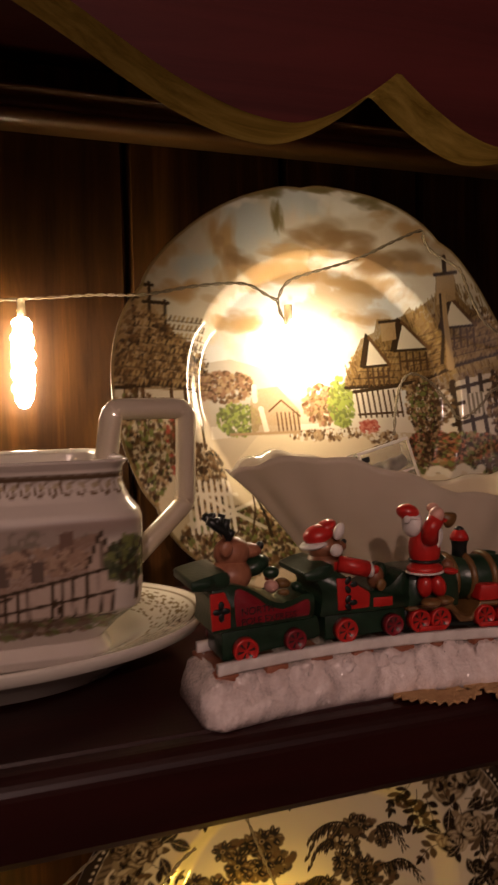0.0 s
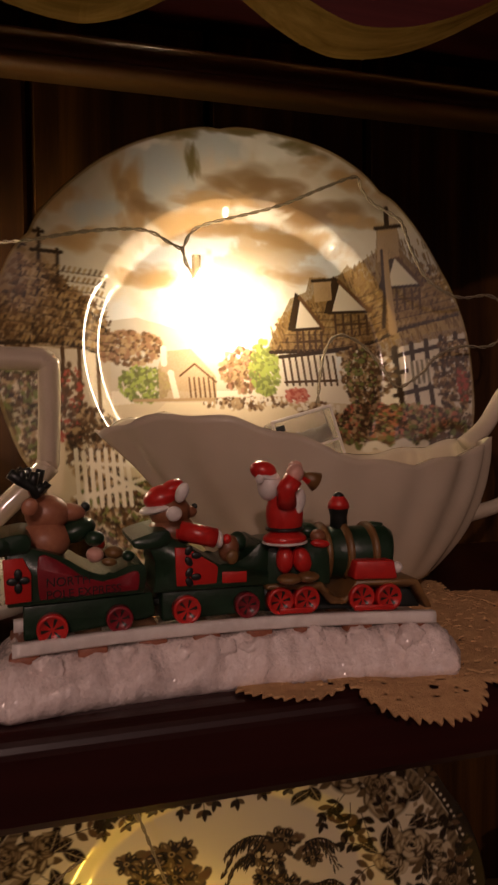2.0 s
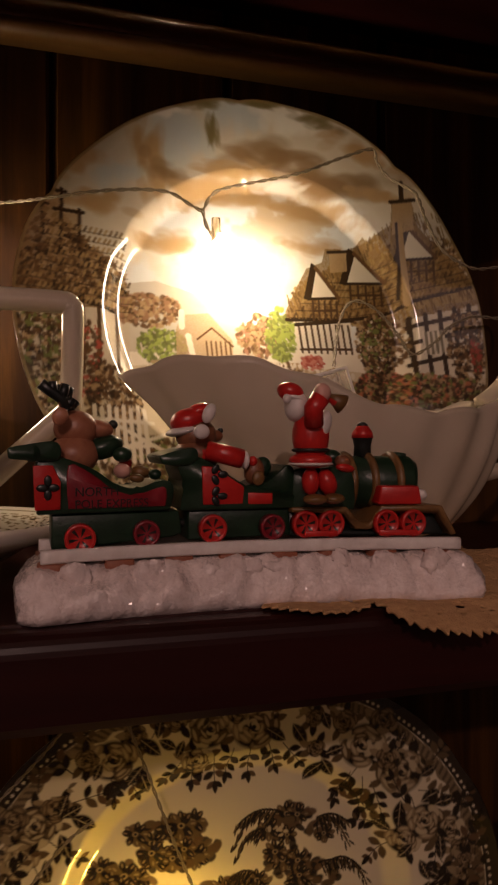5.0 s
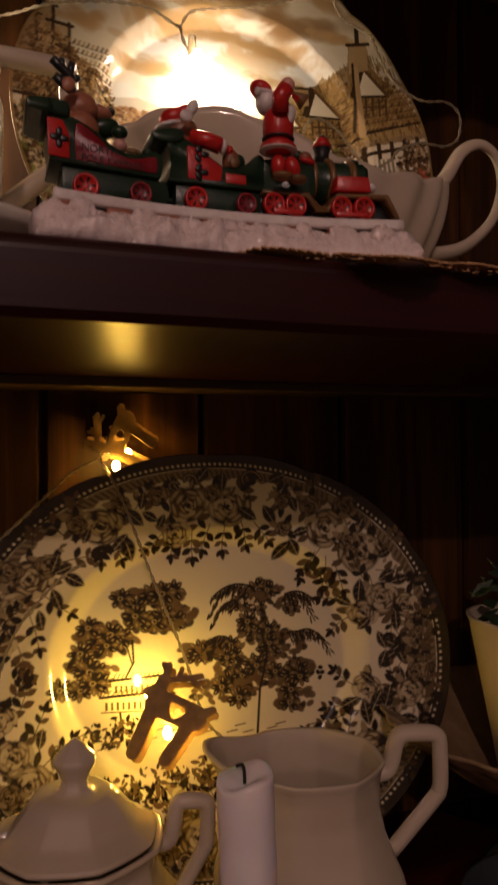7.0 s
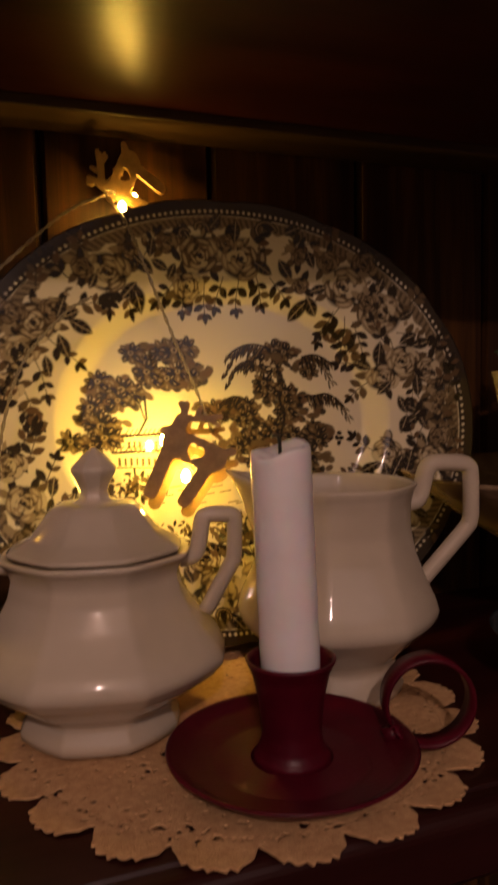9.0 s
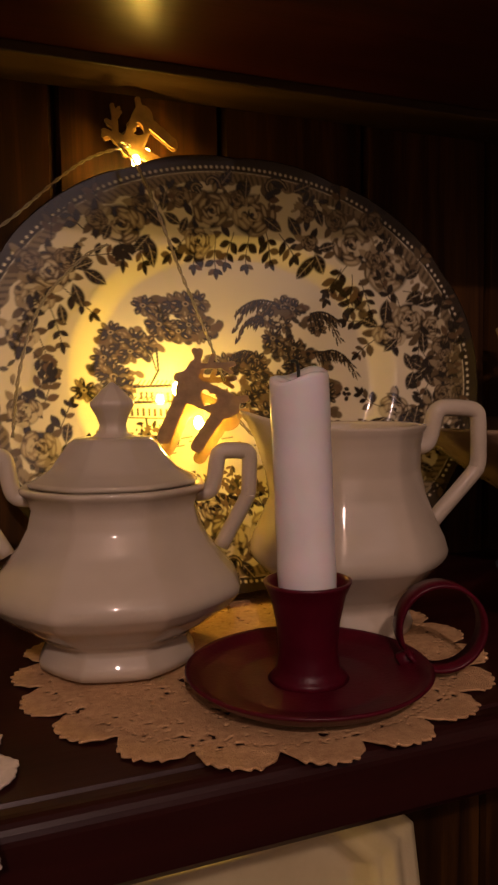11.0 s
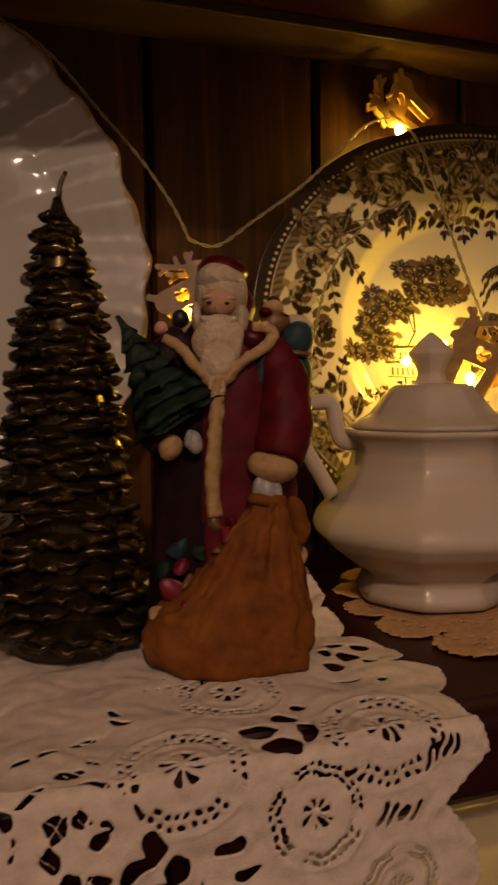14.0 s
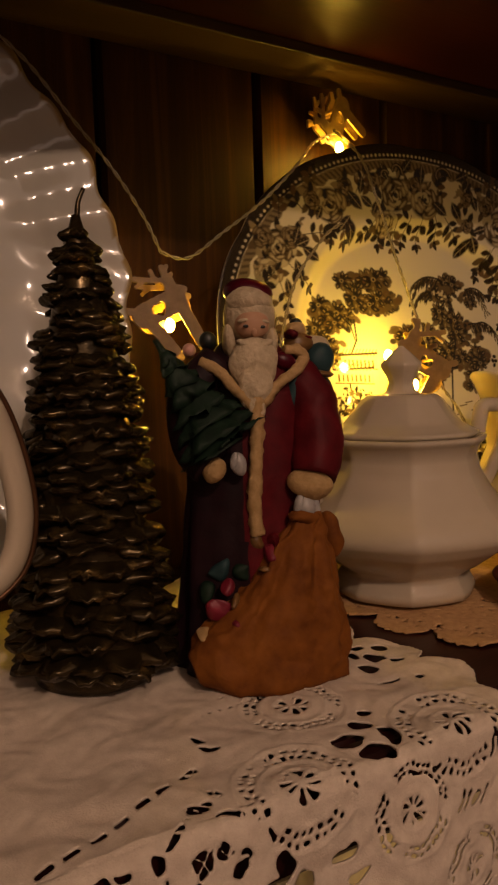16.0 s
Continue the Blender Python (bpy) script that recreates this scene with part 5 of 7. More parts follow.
part("side_tank", side_panel([(656, 832), (660, 796), (728, 796), (734, 832)], -0.0022, 0.006), RED, loco)
for px in (525, 572, 672, 720):
    wheel(px, 868, 26.4, loco), wheel(px, 868, 24, loco, 0.0205)
for a, b in ((520, 580), (655, 725)):
    part("coupling_rod", side_panel([(a, 880), (b, 880), (b, 891), (a, 891)], -0.0030, 0.0012), RED, loco)
c = on(659, 745, 0.011)
part("chimney", lathe([(0, 0), (0.0030, 0), (0.0028, 0.004), (0.0034, 0.0068), (0.0036, 0.0072)], 20), BLACK, loco).location = c
part("chimney_cap", lathe([(0.0037, 0.0072), (0.0034, 0.0090), (0.0020, 0.0110), (0.0017, 0.0113)], 20), RED, loco, "red and black chimney cap").location = c - Vector((0, 0, 0.0004))
part("chimney_tip", lathe([(0.0018, 0.0109), (0.0019, 0.0118), (0.0008, 0.0126), (0, 0.0127)], 16), BLACK, loco).location = c - Vector((0, 0, 0.0006))
part("dome", lathe([(0.0034, -0.002), (0.003, 0.0014), (0.0034, 0.0020), (0.0034, 0.0028), (0, 0.0034)], 20), GREEN, loco).location = on(722, 752, 0.011)
bm = bmesh.new()
blob(bm, on(742, 815, 0.002), (0.0021, 0.0021, 0.0019))
part("lamp", bm, WHITE, loco, "white round lamp")
bm = bmesh.new()
blob(bm, on(752, 776, 0.011), (0.0010, 0.003, 0.003))
part("smokebox_door", bm, RED, loco)

# figures in the wagons, each one plain mesh
def lump(bm, px, py, d, rx, ry, rz, index, turn=0, n=0.0):
    return blob(bm, on(px, py, d), (rx * MM, ry * MM, rz * MM), 18, 12, pose(0, 0, 0, 0, turn, 0), n, index)


bm = bmesh.new()
lump(bm, 125, 735, 0.011, 45, 48, 38, 0), lump(bm, 128, 688, 0.011, 40, 34, 34, 0), lump(bm, 165, 688, 0.011, 30, 20, 17, 0, 6), lump(bm, 192, 680, 0.011, 9, 10, 9, 1)
lump(bm, 100, 668, 0.002, 14, 7, 16, 0, 20), lump(bm, 175, 722, 0.011, 38, 30, 22, 2, -20, 0.0004), lump(bm, 205, 735, 0.006, 18, 16, 14, 2)
for sx, dd in ((0, 0.006), (10, 0.017)):
    tube([on(112 + sx, 655, dd), on(104 + sx, 636, dd), on(84 + sx, 622, dd), on(70 + sx, 610, dd)], 0.0016, 8, bm=bm)
    tube([on(104 + sx, 636, dd), on(110 + sx, 610, dd)], 0.0014, 8, bm=bm)
    tube([on(90 + sx, 626, dd), on(88 + sx, 606, dd)], 0.0013, 8, bm=bm)
    tube([on(112 + sx, 648, dd), on(122 + sx, 636, dd)], 0.0013, 8, bm=bm)
for f in bm.faces:
    if f.calc_center_median().z > on(0, 650).z:
        f.material_index = 1
part("deer_figure", bm, [DEER_FUR, BLACK, GREEN], train, "tan deer figure with dark antlers and a green scarf")
def parcel(px, py, d, rx, ry, rz, material):
    bm = bmesh.new()
    lump(bm, px, py, d, rx, ry, rz, 0, 8)
    part("parcel", bm, material, train)


for row in ((205, 765, 0.006, 16, 16, 14, PINK), (215, 752, 0.012, 12, 12, 12, RED), (240, 768, 0.010, 18, 18, 12, OCHRE), (262, 772, 0.006, 12, 14, 10, GREEN), (228, 778, 0.004, 14, 10, 8, OCHRE)):
    parcel(*row)
bm = bmesh.new()
lump(bm, 345, 735, 0.011, 46, 44, 34, 0), lump(bm, 343, 700, 0.011, 40, 36, 36, 0), lump(bm, 376, 700, 0.011, 18, 15, 13, 0), lump(bm, 388, 690, 0.011, 6, 8, 6, 4)
lump(bm, 328, 670, 0.011, 36, 32, 24, 1, -15), lump(bm, 345, 652, 0.011, 26, 24, 14, 1, -25), lump(bm, 320, 690, 0.011, 36, 36, 10, 2, -12), lump(bm, 357, 658, 0.004, 12, 10, 20, 2, 25), lump(bm, 337, 693, -0.001, 15, 9, 14, 2)
tube([on(352, 728, 0.003), on(385, 736, 0.001), on(412, 744, 0.001)], 0.0031, 12, bm=bm)
for f in bm.faces:
    p = f.calc_center_median()
    if f.material_index == 0 and p.y < on(400, 0, 0.0045).y and p.x > on(350, 0).x and p.z < on(0, 716).z and p.z > on(0, 768).z:
        f.material_index = 1
lump(bm, 418, 746, 0.001, 8, 18, 17, 2)
part("bear_figure", bm, [FUR, RED, WHITE, GREEN, BLACK], train, "brown bear figure in a red hat with a white brim")
for row in ((440, 768, 0.004, 20, 18, 26, FUR), (434, 748, 0.002, 9, 9, 10, RED), (462, 760, 0.008, 18, 18, 20, GREEN), (440, 780, -0.0005, 12, 6, 14, OCHRE)):
    parcel(*row)
# standing bearded figure with a horn
bm = bmesh.new()
lump(bm, 529, 701, -0.0035, 36, 34, 52, 0), lump(bm, 529, 746, -0.0035, 42, 38, 16, 0), lump(bm, 529, 727, -0.0035, 37.5, 36, 7, 1), lump(bm, 529, 753, -0.0035, 44, 41, 6, 2)
lump(bm, 502, 645, -0.0035, 23, 26, 30, 2, 0, 0.0003), lump(bm, 492, 618, -0.0035, 26, 24, 18, 0, 15), lump(bm, 498, 630, -0.0035, 26, 26, 8, 2, 12), lump(bm, 480, 632, -0.0065, 8, 8, 9, 2)
lump(bm, 546, 680, -0.0055, 16, 18, 30, 2, 20)
tube([on(524, 680, -0.0085), on(519, 650, -0.0105), on(532, 630, -0.0105)], 0.0030, 12, bm=bm)
lump(bm, 536, 622, -0.0095, 17, 16, 18, 3, 20), lump(bm, 549, 612, -0.0035, 14, 14, 12, 3)
horn = on(556, 626, -0.0055)
tube([horn, horn + Vector((0.0026, 0, -0.0012)), horn + Vector((0.0048, 0, -0.0024))], lambda t: 0.0010 + 0.0022 * t, 12, bm=bm)
lump(bm, 529, 786, -0.0035, 17, 18, 26, 0), lump(bm, 559, 788, -0.0035, 18, 18, 26, 0, -20), lump(bm, 529, 818, -0.0075, 24, 20, 10, 4), lump(bm, 566, 818, -0.0055, 22, 20, 10, 4)
for f in bm.faces:
    p = f.calc_center_median()
    if f.material_index == 0 and p.x > horn.x + 0.0012 and p.z > on(0, 670).z:
        f.material_index = 4
part("bearded_figure", bm, [RED, BLACK, WHITE, PINK, OCHRE], train, "standing bearded figure in red blowing a brass horn")
for row in ((588, 742, 0.006, 22, 24, 16, GREEN), (600, 750, 0.002, 16, 14, 14, FUR), (580, 712, 0.010, 7, 7, 12, BLACK), (600, 762, 0.0, 20, 10, 8, RED)):
    parcel(*row)


# ---- crochet and lace ----
def softened(P, quads, rounds=4):
    """Rounds the stepped outline of a cut sheet."""
    e = np.sort(np.concatenate([quads[:, [0, 1]], quads[:, [1, 2]], quads[:, [2, 3]], quads[:, [3, 0]]]), axis=1)
    key, count = np.unique(e[:, 0].astype(np.int64) * len(P) + e[:, 1], return_counts=True)
    key = key[count == 1]
    a, b = key // len(P), key % len(P)
    n = np.bincount(a, minlength=len(P)) + np.bincount(b, minlength=len(P))
    on_edge = n > 0
    for _ in range(rounds):
        total = np.zeros_like(P)
        for k in range(P.shape[1]):
            total[:, k] = np.bincount(a, P[b, k], len(P)) + np.bincount(b, P[a, k], len(P))
        P = P.copy()
        P[on_edge] = 0.5 * P[on_edge] + 0.5 * total[on_edge] / n[on_edge, None]
    return P


def sheet(name, label, inside, place, x0, x1, y0, y1, step, material, category, thick=0.0007):
    """Thread work: a fine mesh with its openings left out."""
    nx, ny = int((x1 - x0) / step), int((y1 - y0) / step)
    u = x0 + (np.arange(nx + 1)) * step
    v = y0 + (np.arange(ny + 1)) * step
    U, V = np.meshgrid(u, v)
    keep = inside(U[:-1, :-1] + step / 2, V[:-1, :-1] + step / 2)
    P = place(U, V).reshape(-1, 3)
    ii, jj = np.nonzero(keep)
    w = nx + 1
    quads = np.stack([ii * w + jj, ii * w + jj + 1, (ii + 1) * w + jj + 1, (ii + 1) * w + jj], 1)
    used, quads = np.unique(quads, return_inverse=True)
    quads = quads.reshape(-1, 4)
    me = bpy.data.meshes.new(name)
    me.from_pydata(softened(P[used], quads).tolist(), [], quads.tolist())
    me.polygons.foreach_set("use_smooth", [True] * len(me.polygons))
    me.materials.append(material)
    ob = new(name, me)
    mod = ob.modifiers.new("thickness", "SOLIDIFY")
    mod.thickness, mod.offset = thick, 0
    return tagged(ob, label, category)


def doily_shape(cx, cy, R, n, cut, turn=0.0, seed=3, round_=3.0, picot=0.0008, picots=7):
    """A round crocheted mat with n fan-shaped scallops and small irregular openings."""
    rng = np.random.default_rng(seed)
    spots = [(rng.uniform(0.25, 0.86) ** 0.7 * R, rng.random() * 2 * np.pi, rng.uniform(0.0006, 0.0013), rng.uniform(0.0005, 0.0010)) for _ in range(900)]

    def inside(X, Y):
        r, t = np.hypot(X - cx, Y - cy), np.arctan2(Y - cy, X - cx) + turn
        f = np.abs(((t * n / (2 * np.pi)) % 1.0) * 2 - 1)
        edge = R - cut * f ** round_ + picot * np.sin(t * n * picots) + 0.0005 * np.sin(t * n * 11 + 1)
        ok = r < edge
        dx, dy = X[0, 1] - X[0, 0], Y[1, 0] - Y[0, 0]
        for q, a, b, c in spots:
            px, py = cx + q * math.cos(a), cy + q * math.sin(a)
            i0, j0 = int((py - Y[0, 0]) / dy), int((px - X[0, 0]) / dx)
            if 4 <= i0 < X.shape[0] - 4 and 4 <= j0 < X.shape[1] - 4:
                w = (slice(i0 - 3, i0 + 4), slice(j0 - 3, j0 + 4))
                ok[w] &= ((X[w] - px) / b) ** 2 + ((Y[w] - py) / c) ** 2 > 1
        ok &= ~((np.abs(r - (R - cut * 1.25)) < 0.0006) & (np.sin(t * n * 9) > 0.1))
        return ok
    return inside


def flat_place(z, droop=None):
    def place(X, Y):
        Z = z + 0.0005 * np.sin(X * 210 + 2) * np.sin(Y * 180) + 0.0004
        if droop is not None:
            over = np.clip(droop - Y, 0, None)
            Z = Z - 0.9 * over ** 1.35 * np.clip(over / 0.006, 0, 1)
        return np.stack([X, Y, Z], -1)
    return place


sheet("crochet_mat", "small ecru crochet mat with pointed scallops under the gravy boat", doily_shape(0.084, 0.068, 0.0835, 10, 0.015, 0.14, 3, 2.0, 0.0013, 17), flat_place(ZU + 0.0004, 0.006), -0.01, 0.18, -0.028, 0.16, 0.00042, CROCHET, "doily")

# ---- string lights, upper ----
CLEAR = principled("clear_plastic_wire", (0.50, 0.42, 0.29), 0.12, Transmission_Weight=0.6, IOR=1.45)
PLASTIC = principled("clear_plastic", (0.90, 0.89, 0.86), 0.07, Transmission_Weight=0.86, IOR=1.45)


def glowing(name, colour, strength):
    m = bpy.data.materials.new(name)
    m.use_nodes = True
    nt = m.node_tree
    nt.nodes.clear()
    e, o = nt.nodes.new("ShaderNodeEmission"), nt.nodes.new("ShaderNodeOutputMaterial")
    e.inputs[0].default_value, e.inputs[1].default_value = (*colour, 1), strength
    nt.links.new(e.outputs[0], o.inputs[0])
    return m


BULB = glowing("warm_white_led", (1.0, 0.80, 0.52), 84)
AMBER = glowing("amber_led", (1.0, 0.66, 0.085), 480)
AMBER_SMALL = glowing("small_amber_led", (1.0, 0.62, 0.085), 300)
AMBER_DIM = glowing("dim_amber_led", (1.0, 0.60, 0.085), 170)


def twisted(points, parent, name="wire", r=0.00046, pitch=0.013, material=None):
    """Two thin wires wound round each other."""
    line = smooth_line(points, 14)
    bm = bmesh.new()
    dist, acc = [0.0], 0.0
    for a, b in zip(line, line[1:]):
        acc += (b - a).length
        dist.append(acc)
    for ph in (0, math.pi):
        pts = []
        for k, p in enumerate(line):
            d = (line[min(k + 1, len(line) - 1)] - line[max(k - 1, 0)]).normalized()
            s = d.cross(Vector((0, 1, 0.3))).normalized()
            u = d.cross(s)
            a = 2 * math.pi * dist[k] / pitch + ph
            pts.append(p + (s * math.cos(a) + u * math.sin(a)) * r * 1.15)
        tube(pts, r, 6, bm=bm)
    return part(name, bm, material or CLEAR, parent)


def icicle(top, length, r, parent, slant=0.0):
    prof = [(0.0, 0.0)]
    n = 26
    for k in range(n + 1):
        t = k / n
        prof.append((r * (0.62 + 0.38 * math.sin(t * math.pi) ** 0.5) * (1 + 0.10 * math.sin(t * 34)) * (1 if t < 0.93 else 0.7), -length * t))
    prof.append((0.0, -length * 1.02))
    bm = lathe(prof, 20, lambda a, z: 1 + 0.1 * math.sin(5 * a + z * 900))
    bmesh.ops.transform(bm, matrix=Matrix.Translation(top) @ pose(0, 0, 0, 0, slant, 0), verts=bm.verts)
    b = part("bulb", bm, BULB, parent, "glowing frosted icicle bulb")
    part("socket", tube([Vector(top) + Vector((0, 0, 0.010)), Vector(top) + Vector((0, 0, -0.001))], 0.0022, 12), CLEAR, parent)
    return b


lights = thing("icicle_string_lights", "lit icicle string lights on clear twisted wire across the plate", "string lights", (0.04, 0.155, 1.62))
twisted([(-0.34, 0.165, 1.668), (-0.22, 0.186, 1.635), (-0.126, 0.190, 1.6204), (-0.093, 0.190, 1.6210), (-0.0552, 0.180, 1.6228), (-0.0332, 0.158, 1.6204), (-0.0072, 0.154, 1.6249), (0.018, 0.154, 1.6269), (0.031, 0.154, 1.6215), (0.0362, 0.153, 1.6195), (0.040, 0.153, 1.626), (0.0485, 0.154, 1.6315), (0.0849, 0.158, 1.6432), (0.1104, 0.160, 1.6548), (0.1285, 0.161, 1.6619), (0.1345, 0.167, 1.658), (0.1420, 0.170, 1.6525), (0.150, 0.166, 1.6465), (0.1545, 0.160, 1.640), (0.1559, 0.152, 1.6236), (0.1644, 0.150, 1.6088), (0.1822, 0.150, 1.6009), (0.200, 0.150, 1.6024), (0.2095, 0.150, 1.596), (0.2085, 0.150, 1.582), (0.199, 0.150, 1.5755), (0.182, 0.150, 1.5753), (0.1677, 0.150, 1.5692), (0.1605, 0.150, 1.5616), (0.1466, 0.150, 1.5542), (0.1382, 0.150, 1.5634), (0.1266, 0.150, 1.5754), (0.1135, 0.150, 1.5798), (0.1053, 0.149, 1.5696), (0.1012, 0.147, 1.5463)], lights)
icicle((-0.0905, 0.190, 1.6113), 0.0455, 0.0056, lights)
twisted([(0.0362, 0.153, 1.6195), (0.0385, 0.154, 1.612), (0.0430, 0.156, 1.6075)], lights, "dropper")
icicle((0.0435, 0.156, 1.6070), 0.038, 0.0054, lights, -52)

box = thing("battery_box", "small clear plastic battery box propped behind the gravy boat", "battery box", (0.094, 0.143, 1.515))
tilt = Matrix.Translation((0.0935, 0.145, 1.5265)) @ pose(0, 0, 0, -8, -15, 0)


def boxed(x0, x1, y0, y1, z0, z1, bevel):
    bm = box_bm(x0, x1, y0, y1, z0, z1, bevel)
    bmesh.ops.transform(bm, matrix=tilt, verts=bm.verts)
    return bm


part("shell", boxed(-0.0155, 0.0155, -0.008, 0.008, -0.022, 0.0145, 0.0012), PLASTIC, box, smooth=False)
for k, xx in enumerate((-0.008, 0.0, 0.008)):
    bm = lathe([(0, -0.006), (0.0036, -0.006), (0.0036, 0.006), (0, 0.006)], 16)
    bmesh.ops.transform(bm, matrix=tilt @ Matrix.Translation((xx * 0.9, 0, 0.002)) @ pose(0, 0, 0, 0, 80, 0), verts=bm.verts)
    part("battery", bm, mottled("battery_foil", [(0.3, (0.4, 0.36, 0.3)), (0.7, (0.6, 0.55, 0.48))], 0.3, 90, metal=0.7) if k == 0 else bpy.data.materials["battery_foil"], box)
for x0, x1, z0, z1 in ((-0.0158, 0.0158, 0.0132, 0.0148), (-0.0158, 0.0158, -0.0030, -0.0018), (-0.0158, -0.0144, -0.022, 0.0132), (0.0144, 0.0158, -0.022, 0.0132)):
    part("edge", boxed(x0, x1, -0.0086, -0.0074, z0, z1, 0.0003), WHITE, box, smooth=False)
part("switch", boxed(-0.0145, -0.010, -0.0092, -0.008, 0.0085, 0.0115, 0.0004), BLACK, box, smooth=False)

# ---- things on the lower shelf ----
OCT = polygonal(8, 0.52, math.pi / 8)


def octagonal(a, z=0):
    return OCT(a)


def turned(profile, centre, turn=0.0, seg=160, section=octagonal):
    bm = lathe(fine(profile, 0.0016), seg, section)
    bmesh.ops.transform(bm, matrix=Matrix.Translation(centre) @ pose(0, 0, 0, 0, 0, turn), verts=bm.verts)
    return bm


# sugar bowl
SX, SY, SZ = -0.0255, 0.098, ZL + 0.0032
sugar = thing("sugar_bowl", "white octagonal ironstone sugar bowl with its lid on", "sugar bowl", (SX, SY, SZ))
part("bowl", turned([(0.0, 0.0), (0.0330, 0.0), (0.0334, 0.003), (0.0315, 0.0065), (0.0300, 0.0100), (0.0325, 0.0125), (0.0390, 0.0165), (0.0490, 0.0240), (0.0532, 0.0290), (0.0536, 0.0318), (0.0515, 0.0360), (0.0455, 0.0425), (0.0405, 0.0490), (0.0362, 0.0570), (0.0346, 0.0640), (0.0362, 0.0685), (0.0388, 0.0708), (0.0392, 0.0722), (0.0380, 0.0730), (0.034, 0.071), (0.031, 0.062), (0.036, 0.045), (0.0, 0.015)], (SX, SY, SZ), -14), GLAZE, sugar)
lid = part("lid", turned([(0.0, 0.0705), (0.0352, 0.0728), (0.0360, 0.0745), (0.0325, 0.0760), (0.0272, 0.0790), (0.0228, 0.0845), (0.0190, 0.0895), (0.0160, 0.0916), (0.0090, 0.0922), (0.0064, 0.0938), (0.0056, 0.0968), (0.0070, 0.1005), (0.0094, 0.1045), (0.0094, 0.1062), (0.0046, 0.1110), (0.0008, 0.1142), (0.0, 0.1143)], (SX, SY, SZ), -14), GLAZE, sugar)
AX = Vector((math.cos(math.radians(-13)), math.sin(math.radians(-13)), 0))
for sgn in (-1, 1):
    def at_side(r, z):
        return tuple(Vector((SX, SY, SZ + z)) + AX * r * sgn)
    angular_handle(at_side(0.0405, 0.0690), at_side(0.0440, 0.0850), at_side(0.0570, 0.0845), at_side(0.0565, 0.0660), at_side(0.0440, 0.0440), 0.0037, 0.9, sugar, GLAZE)

# milk jug
JX, JY, JZ = 0.0815, 0.094, ZL + 0.0032
jug = thing("milk_jug", "white octagonal ironstone jug with an angular handle", "jug", (JX, JY, JZ))


def spouted(a, z):
    q = OCT(a)
    lip = max(0.0, math.cos(a - math.pi)) ** 6 * max(0.0, min(1.0, (z - 0.060) / 0.032))
    return q * (1 + 0.42 * lip)


bm = lathe(fine([(0.0, 0.0), (0.0300, 0.0), (0.0304, 0.003), (0.0285, 0.008), (0.0265, 0.0125), (0.0285, 0.0165), (0.0380, 0.0255), (0.0455, 0.0330), (0.0462, 0.0365), (0.0445, 0.0425), (0.0400, 0.0520), (0.0362, 0.0620), (0.0338, 0.0730), (0.0338, 0.0840), (0.0350, 0.0900), (0.0364, 0.0925), (0.0362, 0.0938), (0.0345, 0.0932), (0.0325, 0.087), (0.0312, 0.074), (0.034, 0.060), (0.040, 0.040), (0.0, 0.012)], 0.0016), 120, spouted)
for v in bm.verts:
    a = math.atan2(v.co.y, v.co.x)
    v.co.z += 0.0075 * max(0.0, math.cos(a - math.pi)) ** 6 * max(0.0, min(1.0, (v.co.z - 0.075) / 0.018))
bmesh.ops.transform(bm, matrix=Matrix.Translation((JX, JY, JZ)) @ pose(0, 0, 0, 0, 0, -10), verts=bm.verts)
part("body", bm, GLAZE, jug)
BX = Vector((math.cos(math.radians(-10)), math.sin(math.radians(-10)), 0))
angular_handle(*[tuple(Vector((JX, JY, JZ + z)) + BX * r) for r, z in ((0.0400, 0.0845), (0.0450, 0.1010), (0.0660, 0.0995), (0.0665, 0.0720), (0.0410, 0.0450))], 0.0043, 0.9, jug, GLAZE)

# chamberstick and candle
HX, HY, HZ = 0.0325, 0.0345, ZL + 0.0030
stick = thing("chamberstick", "dark red enamel chamberstick with a ring handle", "candle holder", (HX, HY, HZ))
part("dish", turned([(0.0, 0.0), (0.030, 0.0), (0.040, 0.0035), (0.0452, 0.0075), (0.0458, 0.0083), (0.0450, 0.0090), (0.0395, 0.0055), (0.028, 0.0030), (0.014, 0.0040), (0.0, 0.0050)], (HX, HY, HZ), 0, 80, None), MAROON, stick)
part("socket", turned([(0.0, 0.0036), (0.0150, 0.0040), (0.0118, 0.0075), (0.0108, 0.0140), (0.0118, 0.0250), (0.0140, 0.0350), (0.0160, 0.0395), (0.0164, 0.0405), (0.0152, 0.0408), (0.0122, 0.0330), (0.0108, 0.020), (0.0, 0.016)], (HX, HY, HZ), 0, 64, None), MAROON, stick)
bm = bmesh.new()
ring_c = Vector((0.0850, 0.0265, HZ + 0.0190))
face = pose(0, 0, 0, 0, 0, -18)
rows = []
for k in range(45):
    a = -2.5 + 2 * math.pi * 0.97 * k / 44
    row = []
    for rr, w in ((0.0172, -0.0050), (0.0174, 0.0), (0.0172, 0.0050), (0.0158, 0.0050), (0.0158, -0.0050)):
        row.append(bm.verts.new(ring_c + face @ Vector((rr * math.cos(a), w, rr * math.sin(a)))))
    rows.append(row)
for a, b in zip(rows, rows[1:]):
    for j in range(5):
        bm.faces.new((a[j], a[(j + 1) % 5], b[(j + 1) % 5], b[j]))
bm.faces.new(rows[0]), bm.faces.new(rows[-1])
part("ring_handle", bm, MAROON, stick)
part("bracket", tube([(HX + 0.036, HY - 0.004, HZ + 0.006), (HX + 0.041, HY - 0.005, HZ + 0.008), ring_c + Vector((-0.010, 0.003, -0.0125))], 0.0028, 10, flat=0.5), MAROON, stick)

